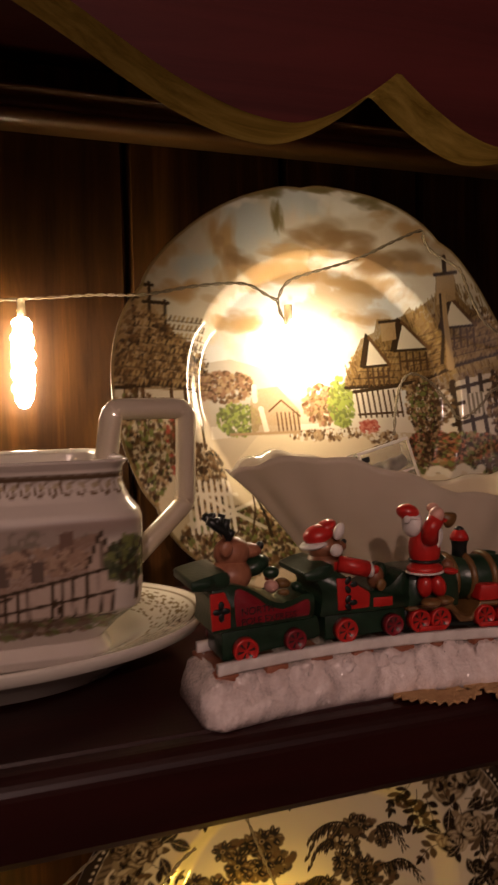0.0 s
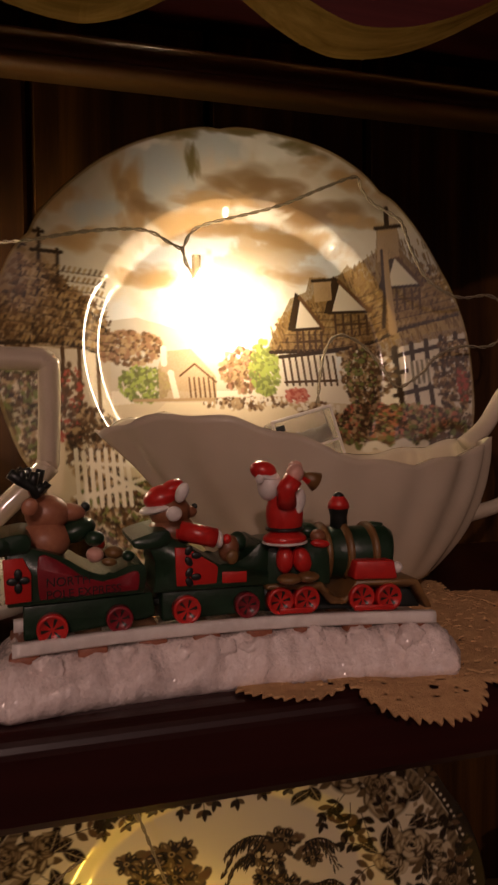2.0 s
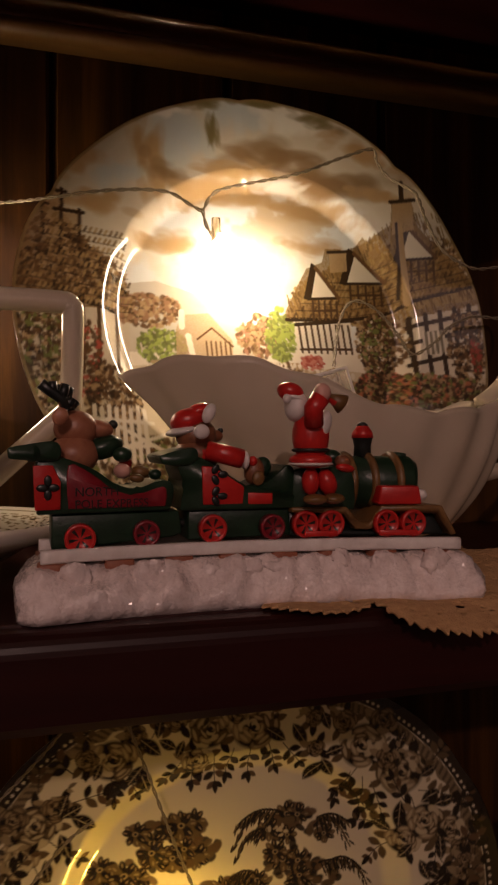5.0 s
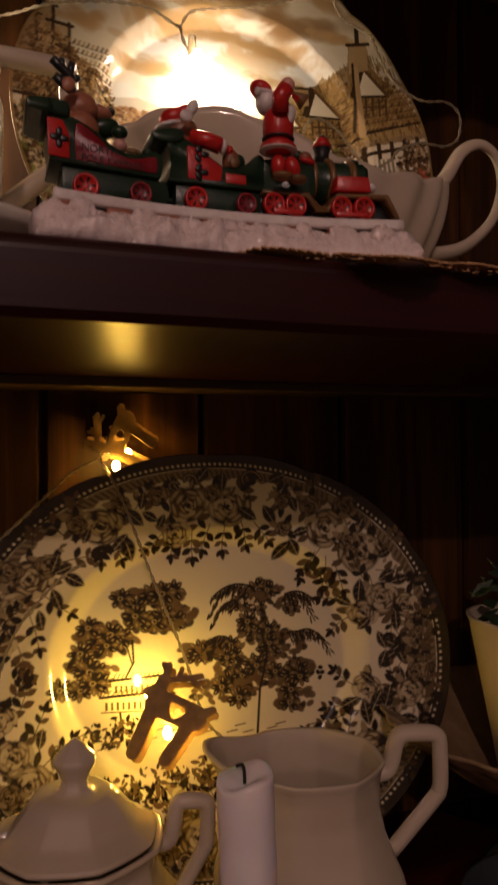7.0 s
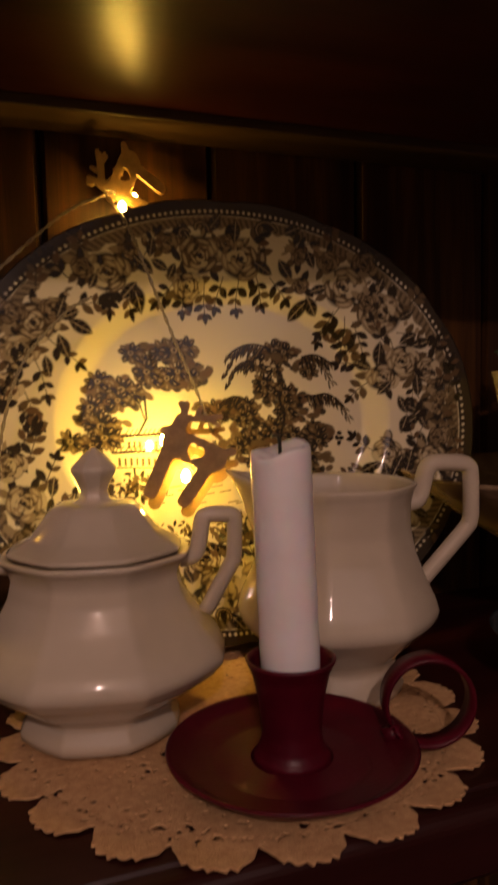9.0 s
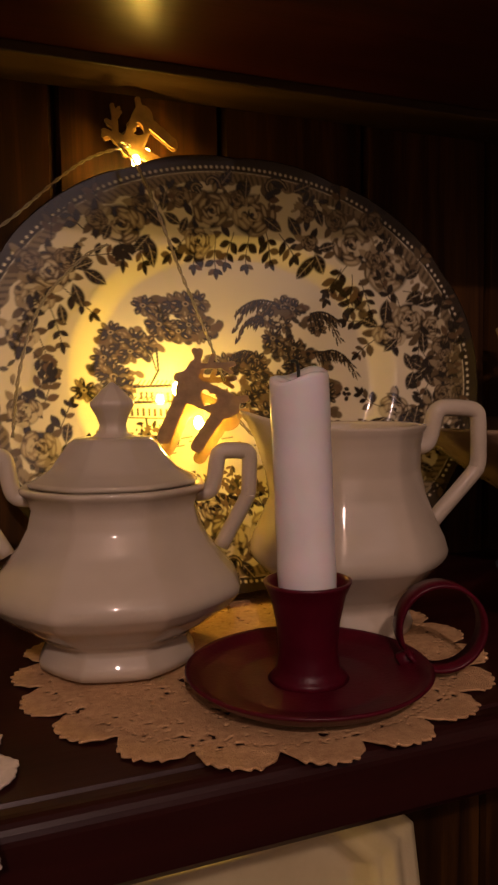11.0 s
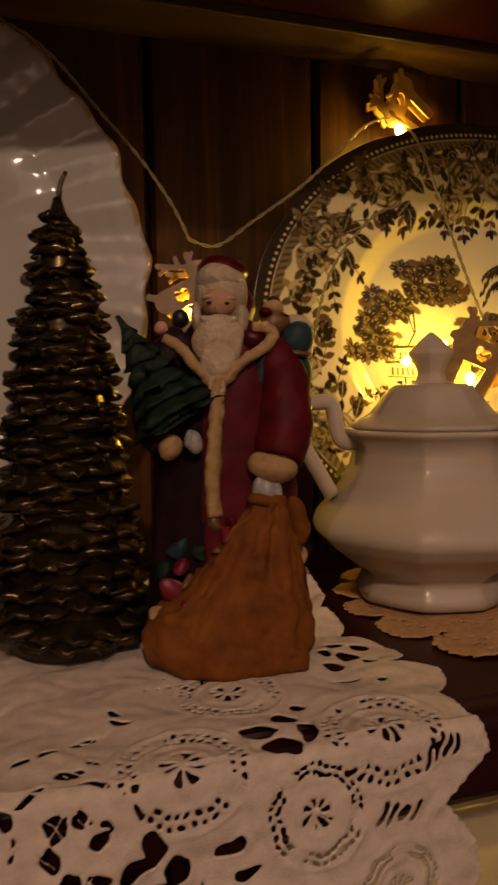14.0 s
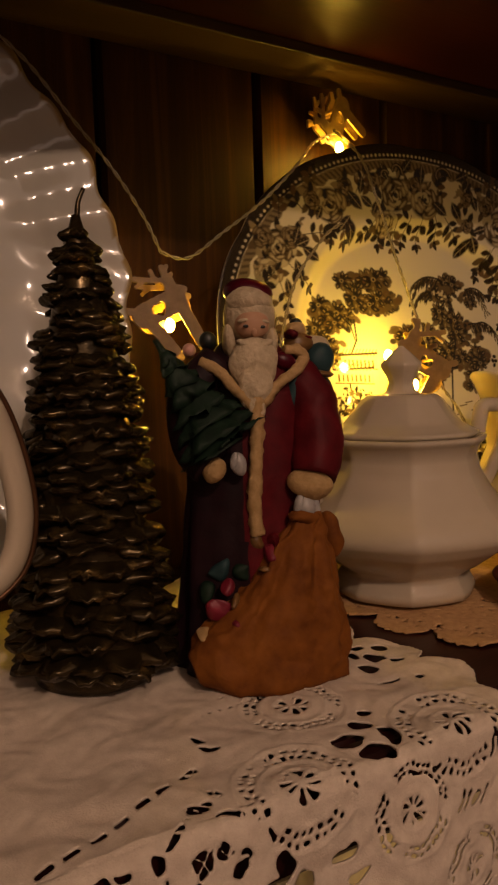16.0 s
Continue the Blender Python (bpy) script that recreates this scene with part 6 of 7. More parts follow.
candle = thing("candle", "white dinner candle with a burnt wick, leaning a little", "candle", (HX, HY, HZ + 0.018))
bm = lathe([(0.0, 0.018), (0.0104, 0.018)] + [(0.0108 + 0.0001 * math.sin(k), 0.020 + 0.0945 * k / 30) for k in range(31)] + [(0.0104, 0.1158), (0.0085, 0.1162), (0.0050, 0.1148), (0.0, 0.1142)], 48)
for v in bm.verts:
    h = v.co.z
    ang = math.atan2(v.co.y, v.co.x)
    if h > 0.11:
        v.co.z += 0.0022 * math.cos(ang - 0.3) + 0.0008 * math.sin(3 * ang)
    v.co.x += -0.0034 * (h - 0.018) / 0.098
    v.co += Vector((HX + 0.0006, HY, HZ))
part("wax", bm, WAX, candle)
part("wick", tube(smooth_line([(HX - 0.0028, HY, HZ + 0.113), (HX - 0.0030, HY, HZ + 0.118), (HX - 0.0042, HY - 0.0008, HZ + 0.1205), (HX - 0.0066, HY - 0.0015, HZ + 0.1205)], 4), 0.0007, 8), BLACK, candle)

sheet("round_crochet_mat", "round ecru crochet mat with fan scallops under the china", doily_shape(0.029, 0.082, 0.0985, 20, 0.0115, 0.27), flat_place(ZL + 0.0006), -0.085, 0.14, -0.032, 0.19, 0.00065, CROCHET, "doily")

# ---- deer lights ----
DEERWOOD = mottled("gilt_plywood", [(0.3, (0.20, 0.115, 0.035)), (0.7, (0.29, 0.175, 0.06))], 0.5, 200)


def strokes_inside(U, V, strokes):
    ok = np.zeros(U.shape, bool)
    for (x0, y0), (x1, y1), r in strokes:
        dx, dy = x1 - x0, y1 - y0
        t = np.clip(((U - x0) * dx + (V - y0) * dy) / (dx * dx + dy * dy), 0, 1)
        ok |= np.hypot(U - x0 - t * dx, V - y0 - t * dy) < r
    return ok


def deer_side(U, V):
    """A small stag from the side: antlers, neck and foreleg in one line, body with a heart, hind leg."""
    ok = strokes_inside(U, V, [((-8.3, 9), (-6.2, -15), 2.2), ((-6.5, 2), (6.0, 3.2), 4.3), ((5.4, 0), (4.2, -12.5), 2.1), ((-8.5, 6), (-11.5, 3.6), 1.4), ((-8.3, 10), (-9.2, 14), 1.1), ((-8.8, 12), (-11, 13.5), 0.8),
                              ((-8, 9.5), (-2, 13), 0.9), ((-4.5, 11.5), (-5, 15), 0.8), ((-2, 13), (1.8, 15.8), 0.9), ((-1, 13.4), (2.6, 13), 0.7), ((8, 6), (10.5, 8), 1.2)])
    hx, hy = U / 3.4, (V - 1.6) / 3.4
    return ok & ~((hx * hx + hy * hy - 0.42) ** 3 - hx * hx * hy ** 3 * 1.2 < 0)


def deer_light(centre, turn, size, lean, label, yaw=-15, shape=deer_side, glow=AMBER_SMALL, bulbs=()):
    """Two thin plywood stags set apart, with an amber bulb between them; a second bulb is added fill."""
    m = Matrix.Translation(centre) @ pose(0, 0, 0, 0, 0, yaw) @ pose(0, 0, 0, lean, 0, 0) @ pose(0, 0, 0, 0, turn, 0) @ Matrix.Scale(size * 0.001, 4)
    deer = thing("deer_light", label, "string light", centre, group="deer lights")
    step = 0.3
    u, v = np.arange(-14, 14, step), np.arange(-19, 23, step)
    U, V = np.meshgrid(u, v)
    keep = shape(U[:-1, :-1] + step / 2, V[:-1, :-1] + step / 2)
    ii, jj = np.nonzero(keep)
    w = len(u)
    quads = np.stack([ii * w + jj, ii * w + jj + 1, (ii + 1) * w + jj + 1, (ii + 1) * w + jj], 1)
    used, quads = np.unique(quads, return_inverse=True)
    quads = quads.reshape(-1, 4)
    flat = softened(np.stack([U.ravel()[used], V.ravel()[used]], 1), quads)
    for name, y, shift in (("front_plate", 0.0, 0.0), ("back_plate", 8.0, 3.0)):
        me = bpy.data.meshes.new(name)
        me.from_pydata([m @ Vector((a + shift, y, b - 0.8 * shift)) for a, b in flat], [], quads.reshape(-1, 4).tolist())
        me.materials.append(DEERWOOD)
        ob = new(name, me)
        ob.parent, ob.matrix_parent_inverse = deer, deer.matrix_basis.inverted()
        mod = ob.modifiers.new("thickness", "SOLIDIFY")
        mod.thickness, mod.offset = 0.0012, 0
    # bulbs after the first are made up, to brighten the plywood and boards
    for k, bulb in enumerate(bulbs):
        bm = bmesh.new()
        blob(bm, m @ Vector(bulb), (0.0022, 0.0022, 0.0032), 14, 10)
        part("bulb", bm, AMBER_SMALL if k and glow is AMBER else glow, deer, "glowing amber bulb, the second of a pair added as fill")
    for sx in (-2.6, 2.6):
        part("spacer", tube([m @ Vector((sx, 0.4, 5.6)), m @ Vector((sx, 7.6, 5.6))], 0.0011, 8), DEERWOOD, deer)
    return deer


deer_light((0.0270, 0.137, 1.2585), 30, 1.55, -6, "gilt plywood deer light glowing in front of the platter", -12, deer_side, AMBER, ((-10.0, 10.0, 1.5), (1.2, 3.6, -5.5)))
deer_light((0.0110, 0.183, 1.4000), -62, 1.28, 0, "gilt plywood deer light hanging behind the platter's rim", 8, deer_side, AMBER_DIM, ((-4.6, 4.2, -6.0), (-12.5, -1.5, -2.0)))
deer_light((-0.1215, 0.150, 1.2865), -32, 1.3, -8, "gilt plywood deer light hanging between the platters", -10, lambda U, V: deer_side(-U, V), AMBER_SMALL, ((1.5, 5.0, -4.0),))
deer_light((0.030, 0.120, 1.085), 12, 1.3, -8, "gilt plywood deer light hanging under the shelf over the cream dish", 0, deer_side, AMBER, ((1.5, 5.0, -4.0),))
strand = thing("deer_string_lights", "clear twisted wire of the deer lights over the platter", "string lights", (0.0, 0.165, 1.39))
twisted([(0.003, 0.180, 1.392), (-0.004, 0.170, 1.389), (0.003, 0.158, 1.373), (0.011, 0.155, 1.352), (0.022, 0.153, 1.322), (0.034, 0.151, 1.292), (0.041, 0.147, 1.270)], strand)
twisted([(0.003, 0.180, 1.392), (-0.018, 0.172, 1.382), (-0.037, 0.160, 1.366), (-0.060, 0.158, 1.345), (-0.085, 0.157, 1.327), (-0.104, 0.158, 1.314), (-0.117, 0.160, 1.3165)], strand)
twisted([(-0.117, 0.160, 1.3165), (-0.1255, 0.160, 1.333), (-0.140, 0.159, 1.352), (-0.158, 0.158, 1.371), (-0.178, 0.157, 1.392), (-0.196, 0.160, 1.404), (-0.215, 0.186, 1.418)], strand)
twisted([(-0.062, 0.150, 1.245), (-0.058, 0.149, 1.275), (-0.048, 0.149, 1.305), (-0.028, 0.151, 1.328), (-0.015, 0.153, 1.336)], strand)
twisted([(0.041, 0.145, 1.266), (0.048, 0.145, 1.250), (0.062, 0.146, 1.236), (0.072, 0.146, 1.222)], strand)

# ---- tree candle ----
TX, TY = -0.1825, 0.086
tree = thing("tree_candle", "bronze-gold wax candle shaped like a fir tree", "candle", (TX, TY, ZL + 0.0035))
bm = bmesh.new()
rng = random.Random(21)
base = Vector((TX, TY, ZL + 0.0035))


def tree_radius(z):
    return float(np.interp(z, [0, 0.012, 0.048, 0.091, 0.12, 0.1415, 0.152, 0.158], [0.0245, 0.0262, 0.0210, 0.0166, 0.0125, 0.0070, 0.0034, 0.0016]))


seg, rings = 40, []
for z in [0.0, 0.004] + [0.010 + 0.0074 * k for k in range(20)] + [0.158]:
    rings.append([bm.verts.new(base + Vector((tree_radius(z) * 0.88 * math.cos(2 * math.pi * j / seg), tree_radius(z) * 0.88 * math.sin(2 * math.pi * j / seg), z))) for j in range(seg)])
for a, b in zip(rings, rings[1:]):
    for j in range(seg):
        bm.faces.new((a[j], a[(j + 1) % seg], b[(j + 1) % seg], b[j]))
bm.faces.new(rings[0]), bm.faces.new(rings[-1])
# overlapping moulded boughs, tier over tier
ball = bmesh.new()
bmesh.ops.create_uvsphere(ball, u_segments=16, v_segments=9, radius=1)
ball.verts.index_update()
ball_points = [v.co.copy() for v in ball.verts]
ball_faces = [[v.index for v in f.verts] for f in ball.faces]
ball.free()
points, faces = [], []
z, tier = 0.0075, 0
while z < 0.154:
    r = tree_radius(z)
    n = max(5, round(2 * math.pi * r / 0.0108))
    for k in range(n):
        a = 2 * math.pi * (k + 0.5 * (tier % 2) + rng.uniform(-0.14, 0.14)) / n + tier * 0.7
        length, width, tall = (0.0017 + 0.21 * r) * rng.uniform(0.85, 1.2), math.pi * r / n * rng.uniform(1.05, 1.4), 0.0014 + 0.055 * r
        turn = pose(0, 0, 0, 0, 0, math.degrees(a)) @ pose(0, 0, 0, 0, 30 + rng.uniform(-14, 12), 0)
        centre = base + Vector((r * 0.90 * math.cos(a), r * 0.90 * math.sin(a), z + rng.uniform(-0.0024, 0.0024) + 0.0018 * math.sin(2 * a + 1.7 * tier)))
        place = Matrix.Translation(centre) @ turn
        first = len(points)
        for v in ball_points:
            out = v.x
            p = Vector((v.x * length, v.y * width * (1.1 - 0.62 * max(0, out) ** 1.5), v.z * tall))
            p.z += (0.0008 + 0.10 * r) * max(0, out) ** 2 - 0.0007 * math.cos(v.y * 6.5) * (0.4 + 0.6 * max(0, out))
            p.x += 0.0009 * math.cos(v.y * 9 + k) * max(0, out)
            q = place @ p
            q += noise.noise_vector(q * 420) * 0.0006 + noise.noise_vector(q * 150) * 0.0005
            q.z = max(q.z, base.z)
            points.append(q)
        faces += [[first + i for i in f] for f in ball_faces]
    z += 0.0042 + 0.052 * r
    tier += 1
boughs = bpy.data.meshes.new("boughs")
boughs.from_pydata(points, [], faces)
bm.from_mesh(boughs)
bpy.data.meshes.remove(boughs)
part("tree_body", bm, BRONZE, tree)
part("wick", tube(smooth_line([(TX, TY, ZL + 0.156), (TX + 0.0006, TY, ZL + 0.162), (TX + 0.0012, TY, ZL + 0.166), (TX + 0.0032, TY, ZL + 0.1705)], 4), lambda t: 0.0012 - 0.0005 * t, 8), BRONZE, tree)

# ---- robed figurine, one plain mesh ----
COAT = mottled("crimson_robe_paint", [(0.3, (0.062, 0.002, 0.005)), (0.7, (0.115, 0.004, 0.008))], 0.6, 120)
bsdf(COAT).inputs["Specular IOR Level"].default_value = 0.2
# darker copy of the crimson robe paint, with the shade put into its colour
SHADE_COAT = mottled("shaded_robe_paint", [(0.3, (0.010, 0.003, 0.005)), (0.7, (0.020, 0.005, 0.008))], 0.6, 120)
TRIM = mottled("cream_fur_paint", [(0.3, (0.38, 0.24, 0.10)), (0.7, (0.50, 0.33, 0.16))], 0.7, 400, 4, 0.6, 0.0006, 900)
BEARD = mottled("white_beard_paint", [(0.3, (0.42, 0.33, 0.21)), (0.7, (0.62, 0.51, 0.35))], 0.6, 260, 4, 0.8, 0.0012, 520)
SACK = mottled("orange_sack_paint", [(0.3, (0.12, 0.034, 0.005)), (0.55, (0.20, 0.064, 0.010)), (0.8, (0.27, 0.095, 0.017))], 0.75, 90, 5, 0.4, 0.0006, 500)
SILVER = mottled("grey_glove_paint", [(0.3, (0.25, 0.24, 0.23)), (0.7, (0.42, 0.40, 0.38))], 0.35, 200)
TEAL = mottled("blue_green_paint", [(0.3, (0.012, 0.035, 0.04)), (0.7, (0.03, 0.065, 0.07))], 0.5, 150)
BERRY = mottled("berry_red_paint", [(0.3, (0.13, 0.006, 0.018)), (0.7, (0.21, 0.012, 0.030))], 0.45, 150)
SKIN = mottled("painted_skin", [(0.3, (0.46, 0.26, 0.16)), (0.7, (0.56, 0.33, 0.21))], 0.5, 150)
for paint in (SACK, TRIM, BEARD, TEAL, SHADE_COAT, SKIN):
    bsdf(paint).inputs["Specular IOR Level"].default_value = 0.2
FIR = mottled("dark_fir_paint", [(0.3, (0.004, 0.012, 0.007)), (0.7, (0.010, 0.026, 0.014))], 0.6, 200)
bsdf(FIR).inputs["Specular IOR Level"].default_value = 0.2
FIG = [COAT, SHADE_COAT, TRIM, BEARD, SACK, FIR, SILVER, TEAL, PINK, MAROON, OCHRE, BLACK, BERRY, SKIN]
FX, FY, FZ = -0.1275, 0.0610, ZL + 0.0030
FACE = pose(0, 0, 0, 0, 0, -16)


def fig(px, py, d=0.0):
    """A place on the figurine in drawing units: across, down and towards the viewer in metres."""
    u, v = 0.9778 * px - 0.0186 * py + 69.8, 0.0461 * px + 0.985 * py - 5.7
    return Vector((FX, FY, FZ)) + FACE @ Vector(((u - 525) * 0.000198, -d, (1192 - v) * 0.000196))


def mass(bm, px, py, d, rx, ry, rz, index, turn=0, n=0.0):
    return blob(bm, fig(px, py, d), (rx * 0.000194, ry * 0.000194, rz * 0.000191), 24, 16, FACE @ pose(0, 0, 0, 0, turn, 0), n, index)


def painted_from(bm, first, index):
    bm.faces.ensure_lookup_table()
    for f in bm.faces[first:]:
        f.material_index = index


bm = bmesh.new()
# robe, falling in folds from the shoulders to the base
seg, rows = 96, []
for k in range(40):
    t = k / 39
    rr = np.interp(t, [0, 0.1, 0.5, 0.8, 0.93, 1.0], [0.0285, 0.0275, 0.0240, 0.0205, 0.0160, 0.008])
    row = []
    for j in range(seg):
        a = 2 * math.pi * j / seg
        q = rr * (1 + (0.05 * math.sin(7 * a + 3 * t) + 0.03 * math.sin(13 * a - 2 * t)) * (1 - t))
        p = Vector((FX, FY, FZ + 0.0002)) + FACE @ Vector((q * 1.02 * math.cos(a) - 0.003, q * 0.74 * math.sin(a) + 0.002, 0.116 * t))
        row.append(bm.verts.new(p + noise.noise_vector(p * 150) * 0.0006))
    rows.append(row)
for r0, r1 in zip(rows, rows[1:]):
    for j in range(seg):
        f = bm.faces.new((r0[j], r0[(j + 1) % seg], r1[(j + 1) % seg], r1[j]))
        # left side of the robe gets the copy with painted shade
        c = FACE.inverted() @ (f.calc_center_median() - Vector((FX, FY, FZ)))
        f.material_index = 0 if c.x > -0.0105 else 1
bm.faces.new(rows[0]), bm.faces.new(rows[-1])
# sleeve hanging straight, its fur cuff and grey glove on the sack's neck
first = len(bm.verts)
tube(smooth_line([fig(540, 648, 0.002), fig(562, 690, 0.006), fig(570, 740, 0.009), fig(568, 790, 0.012), fig(556, 836, 0.015)], 6), lambda t: 0.0066 + 0.0022 * math.sin(t * 2.4), 26, bm=bm)
bm.verts.ensure_lookup_table()
for v in bm.verts[first:]:
    v.co += noise.noise_vector(v.co * 190) * 0.0012
mass(bm, 546, 851, 0.0160, 43, 40, 27, 2, 10, 0.0009)
mass(bm, 534, 890, 0.0175, 20, 20, 27, 6, 4, 0.0004), mass(bm, 520, 884, 0.0190, 9, 9, 20, 6, 14), mass(bm, 552, 890, 0.0180, 9, 10, 22, 6, -8)
# bent arm under the fir, its cuff and glove
st = len(bm.faces)
tube(smooth_line([fig(400, 640, 0.003), fig(345, 700, 0.005), fig(345, 780, 0.009), fig(372, 818, 0.014)], 5), 0.0072, 18, bm=bm)
# this sleeve has its shade painted in too
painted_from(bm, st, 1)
mass(bm, 374, 822, 0.0165, 22, 22, 23, 2, 30, 0.0007), mass(bm, 414, 812, 0.0185, 14, 14, 21, 6, -12, 0.0004), mass(bm, 405, 806, 0.0195, 7, 7, 16, 6, 10)
# fur edging down the front, two collar points
st = len(bm.faces)
tube(smooth_line([fig(448, 936, 0.0165), fig(444, 880, 0.0168), fig(448, 800, 0.0165), fig(452, 740, 0.0155), fig(452, 700, 0.0145)], 8), 0.0029, 14, flat=0.8, bm=bm)
tube(smooth_line([fig(450, 715, 0.0148), fig(420, 690, 0.0140), fig(390, 655, 0.0115), fig(362, 640, 0.0080)], 6), 0.0019, 12, bm=bm)
tube(smooth_line([fig(462, 712, 0.0148), fig(492, 676, 0.0138), fig(530, 650, 0.0115), fig(547, 628, 0.0095), fig(535, 614, 0.0090), fig(512, 614, 0.0095)], 6), 0.0018, 12, bm=bm)
painted_from(bm, st, 2)
for f in bm.faces[st:]:
    for v in f.verts:
        v.co += noise.noise_vector(v.co * 500) * 0.00022
mass(bm, 512, 634, 0.0090, 22, 14, 16, 9, 20)
# head: hair, face, brow, cheeks, beard and moustache, hood set back
mass(bm, 458, 556, 0.0020, 46, 48, 52, 3, 0, 0.0008), mass(bm, 455, 572, 0.0082, 31, 25, 27, 13, 0, 0.0001)
mass(bm, 453, 586, 0.0118, 5, 7, 9, 13), mass(bm, 438, 577, 0.0124, 5, 3, 3, 11), mass(bm, 468, 577, 0.0124, 5, 3, 3, 11)
mass(bm, 457, 530, 0.0050, 42, 34, 24, 3, 0, 0.0010), mass(bm, 436, 567, 0.0114, 12, 6, 4, 3, -8), mass(bm, 470, 567, 0.0114, 12, 6, 4, 3, 8)
mass(bm, 453, 640, 0.0108, 45, 24, 46, 3, 0, 0.0009), mass(bm, 452, 682, 0.0138, 30, 16, 44, 3, 3, 0.0009), mass(bm, 452, 716, 0.0158, 15, 9, 22, 3, 0, 0.0004)
mass(bm, 438, 607, 0.0122, 19, 8, 7, 3, 14, 0.0006), mass(bm, 468, 607, 0.0122, 19, 8, 7, 3, -14, 0.0006)
mass(bm, 492, 606, 0.0050, 13, 24, 34, 3, 6, 0.0008), mass(bm, 418, 604, 0.0050, 11, 22, 32, 3, -6, 0.0008)
mass(bm, 461, 513, -0.0010, 45, 48, 27, 9, 6, 0.0004), mass(bm, 474, 575, -0.0060, 46, 40, 48, 9, 0, 0.0004)
# small fir held under the arm, tier over tier along a leaning stem
tip, foot = fig(282, 604, 0.010), fig(392, 778, 0.015)
axis = (foot - tip).normalized()
side = axis.cross(Vector((0, -1, 0))).normalized()
out = side.cross(axis)
for k in range(8):
    t0 = k / 8
    rows = []
    for m in range(5):
        t = min(1.0, t0 + 0.19 * m / 4)
        r = (0.0020 + 0.0145 * t0) * (0.40 + 0.75 * m / 4)
        row = []
        for j in range(30):
            a = 2 * math.pi * j / 30
            q = r * (1 + 0.16 * math.sin(6 * a + 1.7 * k) * m / 4)
            p = tip + (foot - tip) * t + side * q * math.cos(a) + out * q * 0.62 * math.sin(a)
            row.append(bm.verts.new(p + noise.noise_vector(p * 330) * 0.0026 * m / 4))
        rows.append(row)
    fs = [bm.faces.new(rows[0]), bm.faces.new(rows[-1])]
    for r0, r1 in zip(rows, rows[1:]):
        fs += [bm.faces.new((r0[j], r0[(j + 1) % 30], r1[(j + 1) % 30], r1[j])) for j in range(30)]
    for f in fs:
        f.material_index = 5
# pack with its strap, and the toys looking out of it
mass(bm, 596, 705, -0.0010, 26, 40, 62, 7, 4, 0.0008), mass(bm, 530, 688, 0.0080, 17, 14, 52, 7, 4, 0.0005), mass(bm, 588, 655, 0.0010, 34, 34, 8, 10, 4, 0.0003)
for px, py, d, a, b, i in ((546, 602, 0.0000, 22, 24, 10), (588, 628, 0.0010, 24, 26, 7), (545, 576, -0.0010, 15, 15, 2), (590, 602, -0.0040, 24, 17, 3), (602, 640, -0.0030, 14, 24, 8), (532, 586, 0.0020, 10, 8, 0), (558, 588, -0.0010, 12, 5, 0)):
    mass(bm, px + 6, py, d, a * 1.2, 26, b * 1.15, i, 8, 0.0010)
mass(bm, 552, 562, -0.0010, 12, 12, 9, 11), mass(bm, 552, 569, -0.0010, 17, 17, 3, 11), mass(bm, 386, 600, -0.0010, 16, 16, 17, 11), mass(bm, 352, 618, -0.0010, 12, 14, 13, 8), mass(bm, 368, 630, 0.0, 9, 12, 9, 0)
# gathered sack, its folds running to the neck
LEFT = ((900, 516), (930, 500), (960, 468), (1000, 442), (1050, 408), (1085, 362), (1110, 336), (1150, 320), (1185, 334), (1212, 372))
RIGHT = ((900, 566), (930, 572), (960, 584), (1000, 588), (1050, 599), (1085, 608), (1110, 613), (1150, 617), (1185, 610), (1212, 588))
rows = []
for k in range(48):
    t = k / 47
    y = 898 + 314 * t
    x0, x1 = np.interp(y, [p[0] for p in LEFT], [p[1] for p in LEFT]), np.interp(y, [p[0] for p in RIGHT], [p[1] for p in RIGHT])
    hd = np.interp(t, [0, 0.1, 0.4, 0.75, 0.92, 1.0], [20, 24, 48, 70, 74, 64])
    row = []
    for j in range(110):
        a = 2 * math.pi * j / 110
        deep = math.sin(math.pi * min(1, 0.12 + t * 0.95)) ** 0.8 * (1.15 - t)
        fold = 1 + deep * (0.17 * math.sin(7 * a + 1.5 * t) + 0.10 * math.sin(12 * a - 3 * t + 1))
        p = fig((x0 + x1) / 2 + (x1 - x0) / 2 * (0.55 + 0.45 * fold) * math.cos(a), y, 0.017 - 0.000194 * hd * fold * math.sin(a))
        row.append(bm.verts.new(p + noise.noise_vector(p * 110) * 0.0026 * t + noise.noise_vector(p * 330) * 0.0009 + noise.noise_vector(p * 800) * 0.0003))
    rows.append(row)
fs = [bm.faces.new(rows[0]), bm.faces.new(rows[-1])]
for r0, r1 in zip(rows, rows[1:]):
    fs += [bm.faces.new((r0[j], r0[(j + 1) % 110], r1[(j + 1) % 110], r1[j])) for j in range(110)]
for f in fs:
    f.material_index = 4
mass(bm, 590, 945, 0.0140, 20, 24, 44, 4, -12, 0.0012), mass(bm, 530, 905, 0.0180, 30, 22, 14, 4, 6, 0.0012)
